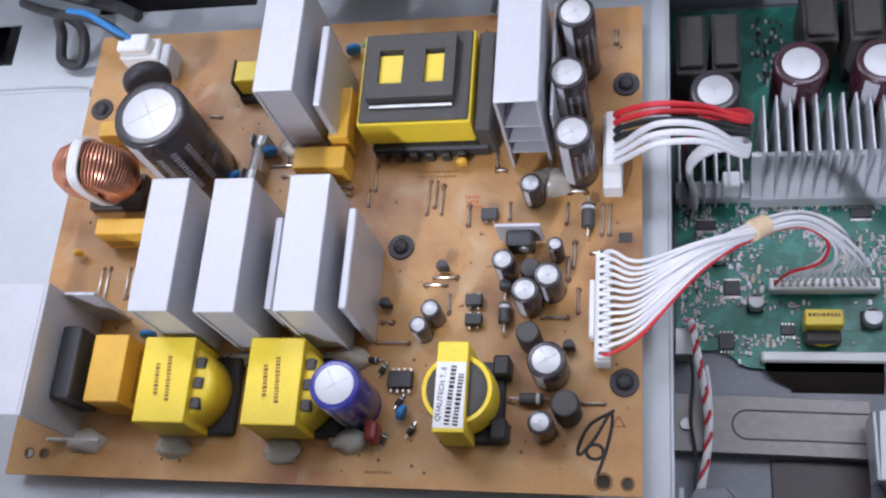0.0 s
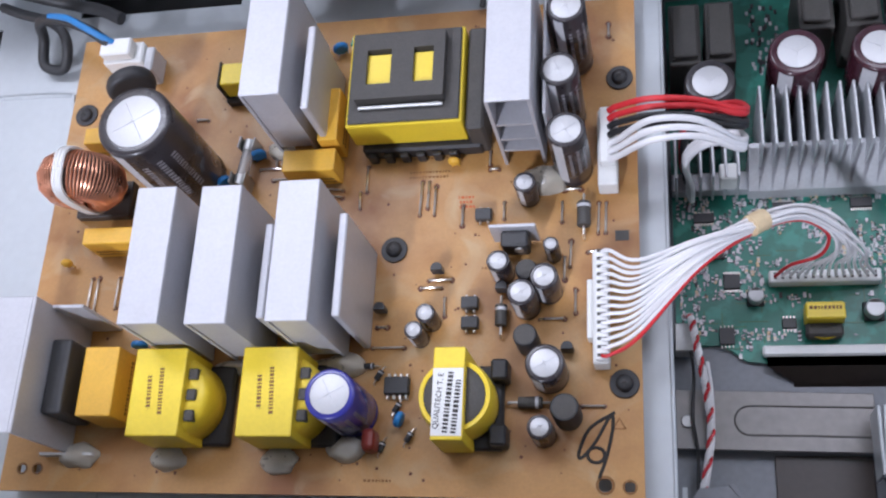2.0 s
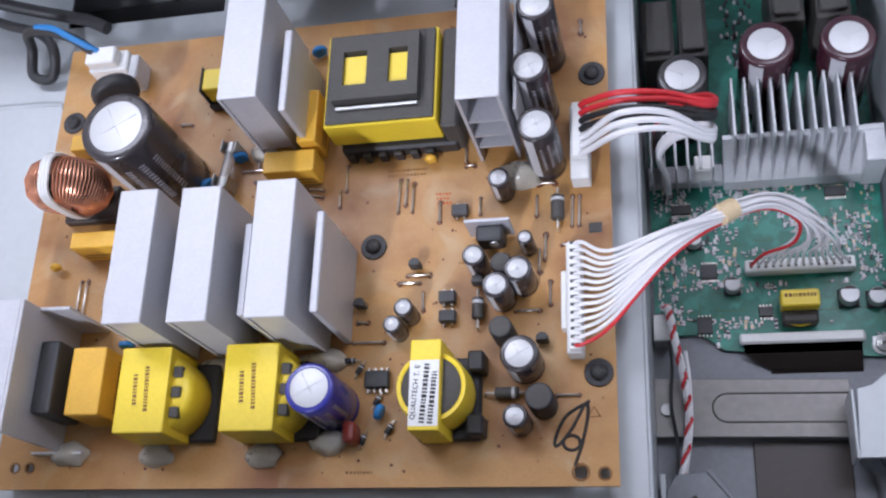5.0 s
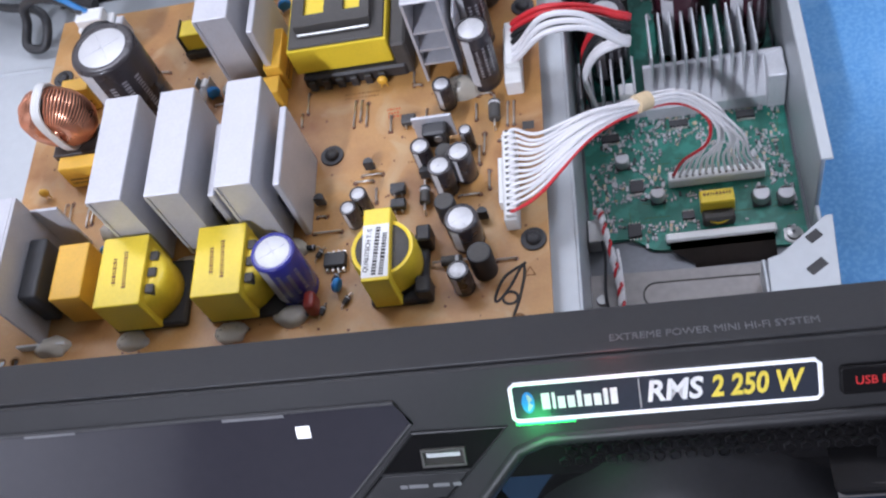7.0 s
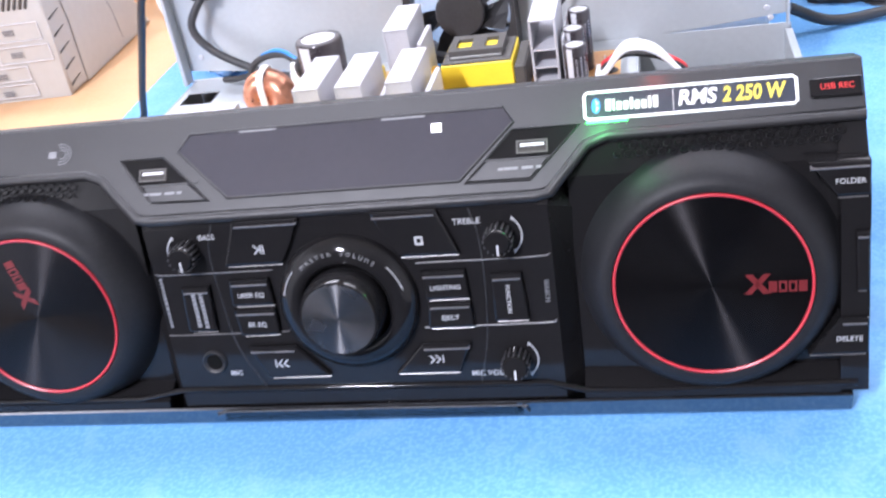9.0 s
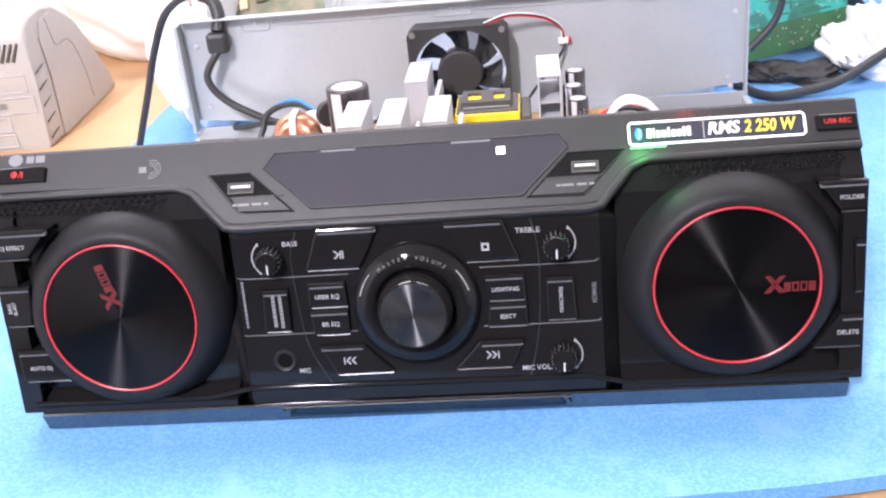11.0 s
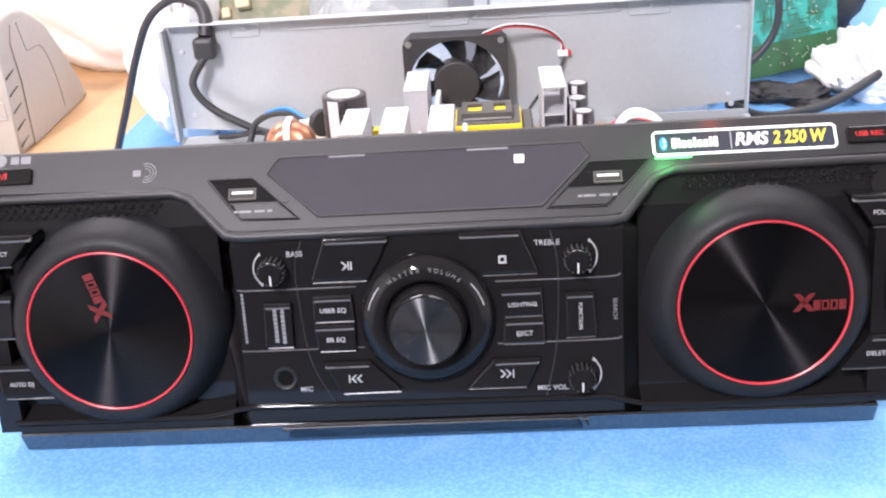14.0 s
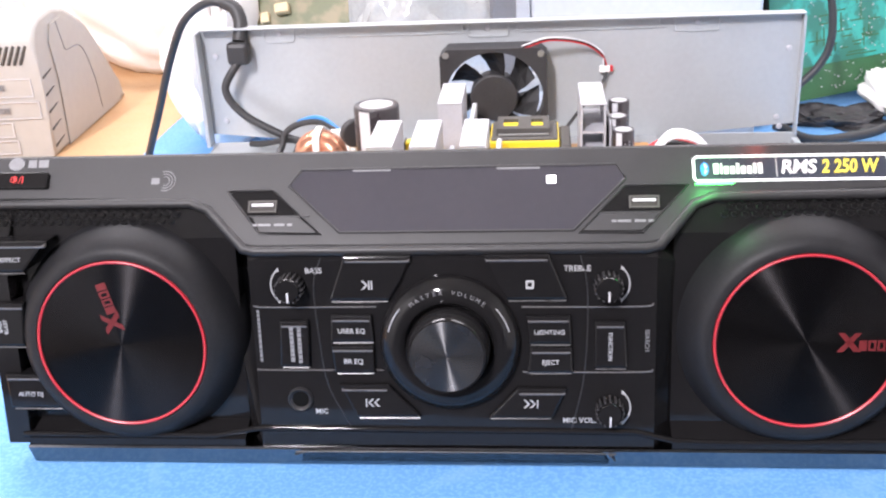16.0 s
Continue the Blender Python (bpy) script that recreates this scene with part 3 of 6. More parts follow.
for x, y, w, rows in ((0.030, 0.191, 0.016, 2), (0.031, 0.197, 0.014, 1), (0.070, 0.185, 0.008, 1), (-0.075, 0.137, 0.008, 1), (0.020, 0.071, 0.010, 1), (0.060, 0.150, 0.008, 1), (0.090, 0.203, 0.006, 1), (-0.10, 0.172, 0.006, 1), (0.05, 0.118, 0.006, 1)):
    bars(b, x, y, w, rows, 0.0022, 0.0009, PT, PT + 0.0001, seed=int(x * 1e4) % 97)
tagged(part("board_print", b, M_DIMINK, pcb), kind="stuff")
b = bmesh.new()
for x, y, w in ((0.050, 0.1795, 0.006), (0.0505, 0.1775, 0.005), (0.060, 0.2565, 0.006), (0.0505, 0.1755, 0.006)):
    bars(b, x, y, w, 1, 0.002, 0.0011, PT, PT + 0.0001, seed=int(x * 1e4) % 89)
tagged(part("red_board_print", b, M_REDINK, pcb), kind="stuff")

# wire links lying on the board, each bridging two points
links = [((-0.064, 0.22), (-0.059, 0.2195)), ((0.013, 0.194), (0.013, 0.183)), ((0.0105, 0.183), (0.0107, 0.176)), ((0.0355, 0.186), (0.035, 0.172)), ((0.0383, 0.186), (0.038, 0.175)), ((0.041, 0.184), (0.0408, 0.172)), ((0.052, 0.175), (0.052, 0.167)), ((0.068, 0.176), (0.068, 0.169)), ((0.062, 0.19), (0.0655, 0.19)), ((0.091, 0.18), (0.097, 0.18)), ((0.09, 0.175), (0.09, 0.167)), ((0.1037, 0.174), (0.1033, 0.162)), ((0.1063, 0.174), (0.106, 0.162))]
links += [((0.04, 0.145), (0.049, 0.145)), ((0.037, 0.142), (0.045, 0.142)), ((0.0465, 0.138), (0.0468, 0.131)), ((0.014, 0.144), (0.0138, 0.136)), ((0.02, 0.119), (0.032, 0.119)), ((0.021, 0.127), (0.025, 0.127)), ((0.095, 0.14), (0.095, 0.131)), ((-0.003, 0.185), (0.003, 0.184)), ((-0.002, 0.182), (0.003, 0.181)), ((-0.1, 0.15), (-0.1, 0.137)), ((-0.097, 0.15), (-0.097, 0.136)), ((-0.088, 0.15), (-0.088, 0.137)), ((-0.0855, 0.15), (-0.0858, 0.138)), ((-0.033, 0.195), (-0.022, 0.195))]
links += [((-0.027, 0.19), (-0.021, 0.19)), ((0.082, 0.129), (0.091, 0.129)), ((0.097, 0.097), (0.105, 0.097)), ((-0.016, 0.078), (-0.005, 0.078)), ((0.091, 0.153), (0.091, 0.144)), ((0.0935, 0.159), (0.093, 0.149)), ((0.062, 0.198), (0.062, 0.192)), ((-0.026, 0.2085), (-0.026, 0.196)), ((-0.0235, 0.2085), (-0.0235, 0.196)), ((0.0995, 0.1545), (0.104, 0.1545)), ((0.108, 0.252), (0.108, 0.246))]
for (xa, ya), (xb, yb) in links:
    e, f = Vector((xa, ya, PT)), Vector((xb, yb, PT))
    d = (f - e).normalized() * 0.0006
    up = Vector((0, 0, 0.0011))
    single("wire_link", add_tube(bmesh.new(), [e, e + up * 0.8 + d * 0.3, e + up + d, f + up - d, f + up * 0.8 - d * 0.3, f], 0.00042, 6), M_TIN, "bare tinned wire link soldered across the board", "wire link", group="wire links on the board")


b = bmesh.new()
rnd = random.Random(58)
for ends in links:
    for x, y in ends:
        q = rnd.uniform(0.0008, 0.0014)
        add_prism(b, [(x + q * rnd.uniform(0.7, 1.2) * math.cos(a), y + q * rnd.uniform(0.7, 1.2) * math.sin(a)) for a in [2 * math.pi * k / 9 for k in range(9)]], PT - 0.0001, PT + 0.00012)
for k in range(170):
    x, y, q = rnd.uniform(-0.118, 0.114), rnd.uniform(0.069, 0.258), rnd.uniform(0.0003, 0.0007)
    add_prism(b, [(x + q * math.cos(a), y + q * math.sin(a)) for a in [2 * math.pi * k / 6 for k in range(6)]], PT - 0.0001, PT + 0.0001)
tagged(part("flux_speckle", b, M_RUST, pcb), kind="stuff")


def heatsink(x0, x1, y0, y1, top, fin, label):
    """A square aluminium tube lying along y on two legs, with a flat fin beside it."""
    h = thing("heat_sink", label, "heat sink", pose(x0, y0, PT), "heat sinks on the board")
    w, l, t, hh = x1 - x0, y1 - y0, 0.0012, top - PT
    part("top_plate", box((0, 0, hh - t), (w, l, hh), 0.0003), M_ALU, h)
    part("side_plate", box((0, 0, 0.004), (t, l, hh - t)), M_ALU, h)
    part("side_plate", box((w - t, 0, 0.002), (w, l, hh - t)), M_ALU, h)
    part("web_plate", box((t, 0.0008, hh - 0.0165), (w - t, l, hh - 0.0150)), M_ALU, h)
    part("end_plate", box((t, 0.0006, 0.007), (w - t, 0.0018, hh - t)), M_ALU, h)
    part("fin", box((w + 0.0048, fin[0], 0.0), (w + 0.0078, fin[1], fin[2] - PT), 0.0005), M_ALU, h)
    for yy in (l * 0.3, l * 0.7):
        part("transistor", box((w + 0.0001, yy - 0.005, 0.004), (w + 0.0034, yy + 0.005, 0.022), 0.0004), M_CHIP, h)
    return h


heatsink(-0.0572, -0.0421, 0.1145, 0.1658, 0.1085, (0.006, 0.0415, 0.095), "pale aluminium channel heat sink standing on the tan board")
heatsink(-0.0324, -0.0173, 0.1141, 0.1652, 0.1084, (0.006, 0.0415, 0.095), "pale aluminium channel heat sink standing on the tan board")
heatsink(-0.0036, 0.0114, 0.1146, 0.1660, 0.1082, (0.0045, 0.0425, 0.0985), "pale aluminium channel heat sink standing on the tan board")
heatsink(-0.0235, -0.0078, 0.2010, 0.2500, 0.1085, (-0.0010, 0.0345, 0.0985), "taller aluminium channel heat sink behind the film capacitors")


def wide_heatsink():
    h = thing("heat_sink", "aluminium box heat sink with stepped hollow end beside three capacitors", "heat sink", pose(0.0680, 0.1920, PT), "heat sinks on the board")
    hh = 0.1085 - PT
    part("top_plate", box((0, 0, hh - 0.0012), (0.016, 0.052, hh), 0.0003), M_ALU, h)
    for x in (0.0, 0.0148):
        part("side_plate", box((x, 0, 0.0), (x + 0.0012, 0.052, hh - 0.0012)), M_ALU, h)
    for z in (0.030, 0.019, 0.010):
        part("web_plate", box((0.0012, 0.0006, z), (0.0148, 0.052, z + 0.0012)), M_ALU, h)
    part("fin", box((0.0185, 0.002, 0.0), (0.0197, 0.050, 0.036), 0.0003), M_ALU, h)


wide_heatsink()
# bridge rectifier on its bent sheet
lb = thing("angle_heat_sink", "bent aluminium sheet heat sink holding a black bridge rectifier", "heat sink", pose(-0.0975, 0.079, PT), "heat sinks on the board")
part("upright_sheet", box((0.0, 0, 0), (0.0013, 0.050, 0.0402), 0.0003), M_ALU, lb)
part("top_sheet", box((-0.030, 0, 0.0390), (0.0, 0.050, 0.0402), 0.0003), M_ALU, lb)
part("end_sheet", box((0.0013, 0.0487, 0), (0.014, 0.050, 0.030), 0.0003), M_ALU, lb)
part("rectifier", box((0.0014, 0.010, 0.004), (0.0095, 0.038, 0.026), 0.0012, 2), M_CHIP, lb)
part("spacer_foot", box((-0.010, -0.001, 0.0), (0.012, 0.0, 0.004)), M_WHITE, lb)


def can(name, x, y, r, top, sleeve, label, group, white=0.72, cross=4, z0=None):
    """A standing electrolytic capacitor: sleeve with a rolled rim, scored metal top, pale stripe."""
    z0 = PT if z0 is None else z0
    h = top - z0
    c = thing(name, label, "capacitor", pose(x, y, z0), group)
    part("sleeve", add_lathe(bmesh.new(), [(r * 0.93, 0), (r, h * 0.02), (r, h * 0.05), (r * 0.95, h * 0.08), (r, h * 0.12), (r, h - r * 0.10), (r * 0.96, h - r * 0.02), (r * 0.88, h), (r * white, h), (r * white, h - 0.0004)], 40), sleeve, c)
    part("can_top", add_lathe(bmesh.new(), [(r * white * 0.99, h - 0.0006), (r * white * 0.99, h - 0.0001), (r * white * 0.94, h), (0.0001, h)], 40), M_CAPTOP, c)
    if cross:
        b = bmesh.new()
        for k in range(cross):
            a = 2 * math.pi * k / cross + 0.5
            add_tube(b, [(0, 0, h), (r * white * 0.8 * math.cos(a), r * white * 0.8 * math.sin(a), h)], 0.00016, 4)
        part("score_line", b, M_STRIPE, c)
    b = bmesh.new()
    n, a0 = 6, -2.3
    lo = [b.verts.new((1.004 * r * math.cos(a0 + 0.55 * k / n), 1.004 * r * math.sin(a0 + 0.55 * k / n), h * 0.13)) for k in range(n + 1)]
    hi = [b.verts.new((1.004 * r * math.cos(a0 + 0.55 * k / n), 1.004 * r * math.sin(a0 + 0.55 * k / n), h - r * 0.12)) for k in range(n + 1)]
    for k in range(n):
        b.faces.new((lo[k], lo[k + 1], hi[k + 1], hi[k]))
    part("stripe", b, M_STRIPE, c)
    if h > 0.02:
        b = bmesh.new()
        rnd = random.Random(int(abs(x) * 1e5))
        for row in range(3):
            a = -1.45 + row * 0.42
            z = h * 0.3
            while z < h * 0.8:
                l = rnd.uniform(0.0006, 0.0014)
                da = 0.085
                q = [b.verts.new((1.004 * r * math.cos(a + s * da), 1.004 * r * math.sin(a + s * da), zz)) for s, zz in ((-1, z), (1, z), (1, z + l), (-1, z + l))]
                b.faces.new(q)
                z += l + 0.0008
        part("sleeve_print", b, M_SLEEVEPRINT, c)
    return c


can("capacitor", -0.0618, 0.1915, 0.0146, 0.1118, M_SLEEVE, "big dark main capacitor with a scored silver top", "capacitors on the power board", 0.74)
can("capacitor", 0.0150, 0.0945, 0.0090, 0.0895, M_BLUECAP, "deep blue capacitor with a silver top beside yellow transformer", "capacitors on the power board", 0.78)
for x, y, top in ((0.0950, 0.2355, 0.0985), (0.0922, 0.2115, 0.0950), (0.0945, 0.1880, 0.0930)):
    can("capacitor", x, y, 0.0070, top, M_SLEEVE, "tall black capacitor with pale print in a row", "capacitors on the power board", 0.78)
for x, y, r, top in ((0.0775, 0.1775, 0.0041, 0.0735), (0.0685, 0.1468, 0.0042, 0.0735), (0.0775, 0.1338, 0.0050, 0.0765), (0.0855, 0.1395, 0.0050, 0.0765), (0.0872, 0.1535, 0.0028, 0.0715), (0.0422, 0.1285, 0.0036, 0.0715), (0.0382, 0.1222, 0.0034, 0.0715), (0.0860, 0.1082, 0.0068, 0.0760), (0.0842, 0.0868, 0.0043, 0.0735)):
    can("capacitor", x, y, r, top, M_SLEEVE, "small black capacitor with a silver top", "capacitors on the power board", 0.74, 2 if r < 0.004 else 4)
for x, y, r, top in ((0.0925, 0.0935, 0.0050, 0.0735), (0.0785, 0.1195, 0.0043, 0.072), (0.0785, 0.1440, 0.0040, 0.072)):
    d = thing("drum_choke", "small grey drum choke in shrink tube", "choke", pose(x, y, PT), "drum chokes")
    part("drum", add_lathe(bmesh.new(), [(r, 0), (r, top - PT - 0.001), (r * 0.9, top - PT), (0.0001, top - PT)], 28), M_BLACK, d)
    part("cap_disc", cyl((0, 0, top - PT), r * 0.8, 0.0002, 24), M_CORE, d)

# toroidal choke wound with copper
tor = thing("toroidal_choke", "copper-wound ring choke held by a white plastic clip", "choke", pose(-0.0985, 0.1835, PT))
R, r0 = 0.0086, 0.0076
tm = pose(0, 0, 0.0222, 98, 0, -3)
b = bmesh.new()
for k in range(48):
    for j in range(16):
        a, c = 2 * math.pi * k / 48, 2 * math.pi * j / 16
        b.verts.new(((R + r0 * math.cos(c)) * math.cos(a), (R + r0 * math.cos(c)) * math.sin(a), 1.2 * r0 * math.sin(c)))
b.verts.ensure_lookup_table()
for k in range(48):
    for j in range(16):
        b.faces.new([b.verts[q] for q in (k * 16 + j, (k + 1) % 48 * 16 + j, (k + 1) % 48 * 16 + (j + 1) % 16, k * 16 + (j + 1) % 16)])
bmesh.ops.transform(b, matrix=tm, verts=b.verts)
part("ring_core", b, M_BROWNPANEL, tor)
for side in (0, 1):
    b = bmesh.new()
    pts = []
    turns = 32
    for k in range(turns * 10 + 1):
        a = math.pi * side + math.pi / 2 + 0.12 + (math.pi - 0.24) * k / (turns * 10)
        c = 2 * math.pi * k / 10
        pts.append(tm @ Vector(((R + 1.1 * r0 * math.cos(c)) * math.cos(a), (R + 1.1 * r0 * math.cos(c)) * math.sin(a), 1.28 * r0 * math.sin(c))))
    add_tube(b, pts, 0.00048, 5)
    part("winding", b, M_COPPER, tor)
b = bmesh.new()
for dx in (-0.0014, 0.0, 0.0014):
    loop_ = []
    for k in range(33):
        a = 2 * math.pi * k / 32
        ca, sa = math.cos(a), math.sin(a)
        loop_.append((dx, 0.0176 * math.copysign(abs(ca) ** 0.6, ca), 0.0108 * math.copysign(abs(sa) ** 0.6, sa)))
    add_tube(b, loop_, 0.0009, 6)
bmesh.ops.transform(b, matrix=tm, verts=b.verts)
part("clip", b, M_WHITE, tor, "white plastic clip")
part("base", box((-0.012, -0.008, 0), (0.012, 0.008, 0.0045), 0.0006), M_BROWNPANEL, tor)


def film(x0, x1, y0, y1, top, label="orange box film capacitor standing on the board"):
    c = thing("film_capacitor", label, "capacitor", pose((x0 + x1) / 2, (y0 + y1) / 2, PT), "film capacitors")
    w, l, h = (x1 - x0) / 2, (y1 - y0) / 2, top - PT
    part("case", box((-w, -l, 0.0006), (w, l, h), 0.0006, 2), M_ORANGE, c)
    if w > l:
        b = bars(bmesh.new(), -w * 0.8, -0.002, 1.6 * w, 2, 0.0026, 0.0013, 0, 0.0001, seed=int(h * 1e5))
        bmesh.ops.transform(b, matrix=Matrix.Translation((0, -l, h * 0.62)) @ pose(0, 0, 0, 90, 0, 0), verts=b.verts)
    else:
        b = bars(bmesh.new(), -l * 0.8, -0.002, 1.6 * l, 2, 0.0026, 0.0013, 0, 0.0001, seed=int(h * 1e5))
        bmesh.ops.transform(b, matrix=Matrix.Translation((w, 0, h * 0.62)) @ pose(0, 0, 0, 90, 0, 90), verts=b.verts)
    part("case_print", b, M_DIMINK, c)
    for s in (-0.6, 0.6):
        part("lead", cyl((s * w if w > l else 0, 0 if w > l else s * l, 0), 0.0004, 0.001, 8), M_TIN, c)


film(-0.0845, -0.0705, 0.0890, 0.1150, 0.0805)
film(-0.0985, -0.0770, 0.1590, 0.1660, 0.0740)
film(-0.0185, 0.0030, 0.1870, 0.1965, 0.0725)
film(-0.0040, 0.0040, 0.1985, 0.2215, 0.0755)
film(-0.1060, -0.0920, 0.2035, 0.2110, 0.0745)

# main transformer
tf = thing("main_transformer", "large transformer wrapped in yellow tape with black ferrite core", "transformer", pose(0.0320, 0.2205, PT), "transformers on the board")
part("bobbin", box((-0.020, -0.0235, 0.0), (0.028, 0.0235, 0.0075), 0.001), M_BLACK, tf)
part("side_bobbin", box((0.0235, -0.0225, 0.0), (0.0305, 0.0215, 0.0205), 0.001), M_CORE, tf)
part("tape_body", box((-0.0225, -0.0210, 0.0080), (0.0228, 0.0205, 0.0235), 0.0008, 2), M_YELLOW, tf)
part("core", box((-0.0215, -0.0200, 0.0232), (0.0218, 0.0195, 0.0248), 0.0004), M_CORE, tf)
b = sheet_with_holes((-0.0180, -0.0125, 0.0165, 0.0155), [(-0.0138, -0.0062, -0.0042, 0.0088), (0.0045, -0.0062, 0.0122, 0.0088)], 0.0248, 0.0295)
part("raised_core", b, M_CORE, tf)
part("window_tape", box((-0.0138, -0.0062, 0.0249), (-0.0042, 0.0075, 0.0275)), M_YELLOW, tf)
part("window_tape", box((0.0045, -0.0062, 0.0249), (0.0122, 0.0075, 0.0275)), M_YELLOW, tf)
part("spring_clip", box((-0.0170, -0.0150, 0.0250), (0.0160, -0.0138, 0.0266), 0.0003), M_BRIGHT, tf)
for k in range(6):
    part("pin_guide", box((-0.018 + k * 0.0065, -0.0255, 0.0), (-0.0145 + k * 0.0065, -0.0235, 0.006), 0.0004), M_BLACK, tf)


def drum_transformer(x, y, w, label, print_rows, sticker=False):
    """A yellow-taped core block over a round winding on a black bobbin."""
    t = thing("transformer", label, "transformer", pose(x, y, PT), "transformers on the board")
    part("core_block", box((-w / 2, -0.0160, 0.0030), (w / 2, 0.0160, 0.0252), 0.0006, 2), M_YELLOW, t)
    rr = 0.0128 if sticker else 0.0150
    cx = 0.0015 if sticker else 0.0030
    part("winding", add_lathe(bmesh.new(), [(rr * 0.9, 0.003), (rr, 0.005), (rr, 0.0195), (rr * 0.88, 0.0215), (rr * 0.6, 0.0217)], 40, (cx, 0, 0)), M_CORE if sticker else M_YELLOW, t)
    if sticker:
        part("tape_ring", add_lathe(bmesh.new(), [(rr * 1.0, 0.007), (rr * 1.02, 0.009), (rr * 1.02, 0.0185), (rr * 0.96, 0.0219), (rr * 0.86, 0.0219), (rr * 0.84, 0.0216)], 40, (cx, 0, 0), False), M_YELLOW, t)
    else:
        for k in range(3):
            part("tape_notch", box((w / 2 + 0.0004, -0.010 + 0.0075 * k, 0.0195), (w / 2 + 0.0040, -0.006 + 0.0075 * k, 0.0230), 0.0004), M_CORE, t)
    part("bobbin", box((-w / 2 - 0.002, -0.0150, 0.0), (w / 2 + 0.010, 0.0150, 0.0040), 0.0008), M_BLACK, t)
    if sticker:
        for yy in (-0.0145, 0.0085):
            part("bobbin_foot", box((0.0115, yy, 0.0), (0.0175, yy + 0.0075, 0.010), 0.0008), M_BLACK, t)
        part("sticker", box((-w / 2 + 0.0002, -0.0145, 0.0252), (w / 2 - 0.0004, 0.0085, 0.0254), 0.00005), M_WHITE, t)
        lm = pose(0.0, -0.003, 0.02545, 0, 0, 86)
        writing("sticker_word", "QUALITECH T. E", 0.0026, M_INK, t, lm @ pose(0, 0.0031, 0))
        b = bars(bmesh.new(), -0.0105, 0.0007, 0.021, 1, 0.003, 0.0018, 0, 0.0001, seed=3)
        bars(b, -0.0105, -0.0022, 0.018, 1, 0.003, 0.0018, 0, 0.0001, seed=4)
        bmesh.ops.transform(b, matrix=lm, verts=b.verts)
        part("sticker_print", b, M_INK, t)
    else:
        b = bars(bmesh.new(), -0.0085, 0.0015, 0.017, 1, 0.0045, 0.0016, 0, 0.0001, seed=7)
        bars(b, -0.006, -0.0030, 0.012, 1, 0.0045, 0.0016, 0, 0.0001, seed=8)
        bmesh.ops.transform(b, matrix=pose(0.001, 0.0, 0.0252, 0, 0, -86), verts=b.verts)
        part("core_print", b, M_DIMINK, t)


drum_transformer(-0.0515, 0.0970, 0.0200, "yellow-taped transformer with printed code on top", 2)
drum_transformer(-0.0097, 0.0970, 0.0205, "yellow-taped transformer with printed code on top", 2)
drum_transformer(0.0547, 0.0960, 0.0110, "narrow yellow-taped transformer with a white sticker", 0, True)
st = thing("small_transformer", "small yellow and black transformer near the heat sink", "transformer", pose(-0.0430, 0.2330, PT), "transformers on the board")
part("core_block", box((-0.0065, -0.0050, 0.004), (0.0065, 0.0050, 0.0145), 0.0005), M_YELLOW, st)
part("core_band", box((-0.0075, -0.0060, 0.002), (-0.0068, 0.0060, 0.0150), 0.0003), M_CORE, st)
part("bobbin", box((-0.0075, -0.0075, 0), (0.0075, 0.0065, 0.0045), 0.0006), M_BLACK, st)

# small parts
for x, y in ((0.0605, 0.1703), (0.0565, 0.1352), (0.0568, 0.1275)):
    c = thing("optocoupler", "black four-pin optocoupler on the tan board", "chip", pose(x, y, PT), "optocouplers")
    part("body", box((-0.0032, -0.0023, 0.0006), (0.0032, 0.0023, 0.0040), 0.0004), M_CHIP, c)
    for sx in (-1, 1):
        for sy in (-1, 1):
            part("pin", box((sx * 0.0015 - 0.0003, sy * 0.0026 - 0.0006, 0), (sx * 0.0015 + 0.0003, sy * 0.0026 + 0.0006, 0.002)), M_TIN, c)
c = thing("control_chip", "black eight-pin chip beside the blue capacitor", "chip", pose(0.0308, 0.1042, PT))
part("body", box((-0.0046, -0.0032, 0.0006), (0.0046, 0.0032, 0.0040), 0.0004), M_CHIP, c)
for k in range(4):
    for sy in (-1, 1):
        part("pin", box((-0.0034 + k * 0.0023 - 0.0004, sy * 0.0039 - 0.0007, 0), (-0.0034 + k * 0.0023 + 0.0004, sy * 0.0039 + 0.0007, 0.0022)), M_TIN, c)
for x, y in ((0.0440, 0.1480), (0.0230, 0.1330), (0.0685, 0.1400), (0.0925, 0.1168)):
    b = bmesh.new()
    arc = [(0.0022 * math.cos(a), 0.0022 * math.sin(a)) for a in [math.pi * k / 8 for k in range(9)]] + [(-0.0022, -0.0009), (0.0022, -0.0009)]
    add_prism(b, arc, 0.0015, 0.0068, 0.0003)
    single("transistor", b, M_CHIP, "small black half-round transistor on the board", "transistor", pose(x, y, PT), "small transistors")
for x, y, l, r, rz in ((0.0983, 0.1685, 0.0095, 0.0026, 90), (0.0683, 0.1300, 0.0080, 0.0022, 90), (0.0795, 0.0978, 0.0085, 0.0021, 0)):
    d = thing("power_diode", "dark grey axial diode with a pale band", "diode", pose(x, y, PT + r + 0.0008, 0, 0, rz), "diodes")
    part("body", cyl((-l / 2, 0, 0), r, l, 20, "x", bevel=0.0004), M_CORE, d)
    part("band", cyl((l / 2 - 0.0024, 0, 0), r * 1.02, 0.0012, 20, "x"), M_STRIPE, d)
    part("lead", add_tube(bmesh.new(), [(-l / 2 - 0.004, 0, -r), (-l / 2 - 0.0035, 0, 0), (l / 2 + 0.0035, 0, 0), (l / 2 + 0.004, 0, -r)], 0.0005, 6), M_TIN, d)
reg = thing("voltage_regulator", "black regulator clamped to an upright metal tab", "regulator", pose(0.0735, 0.1560, PT))
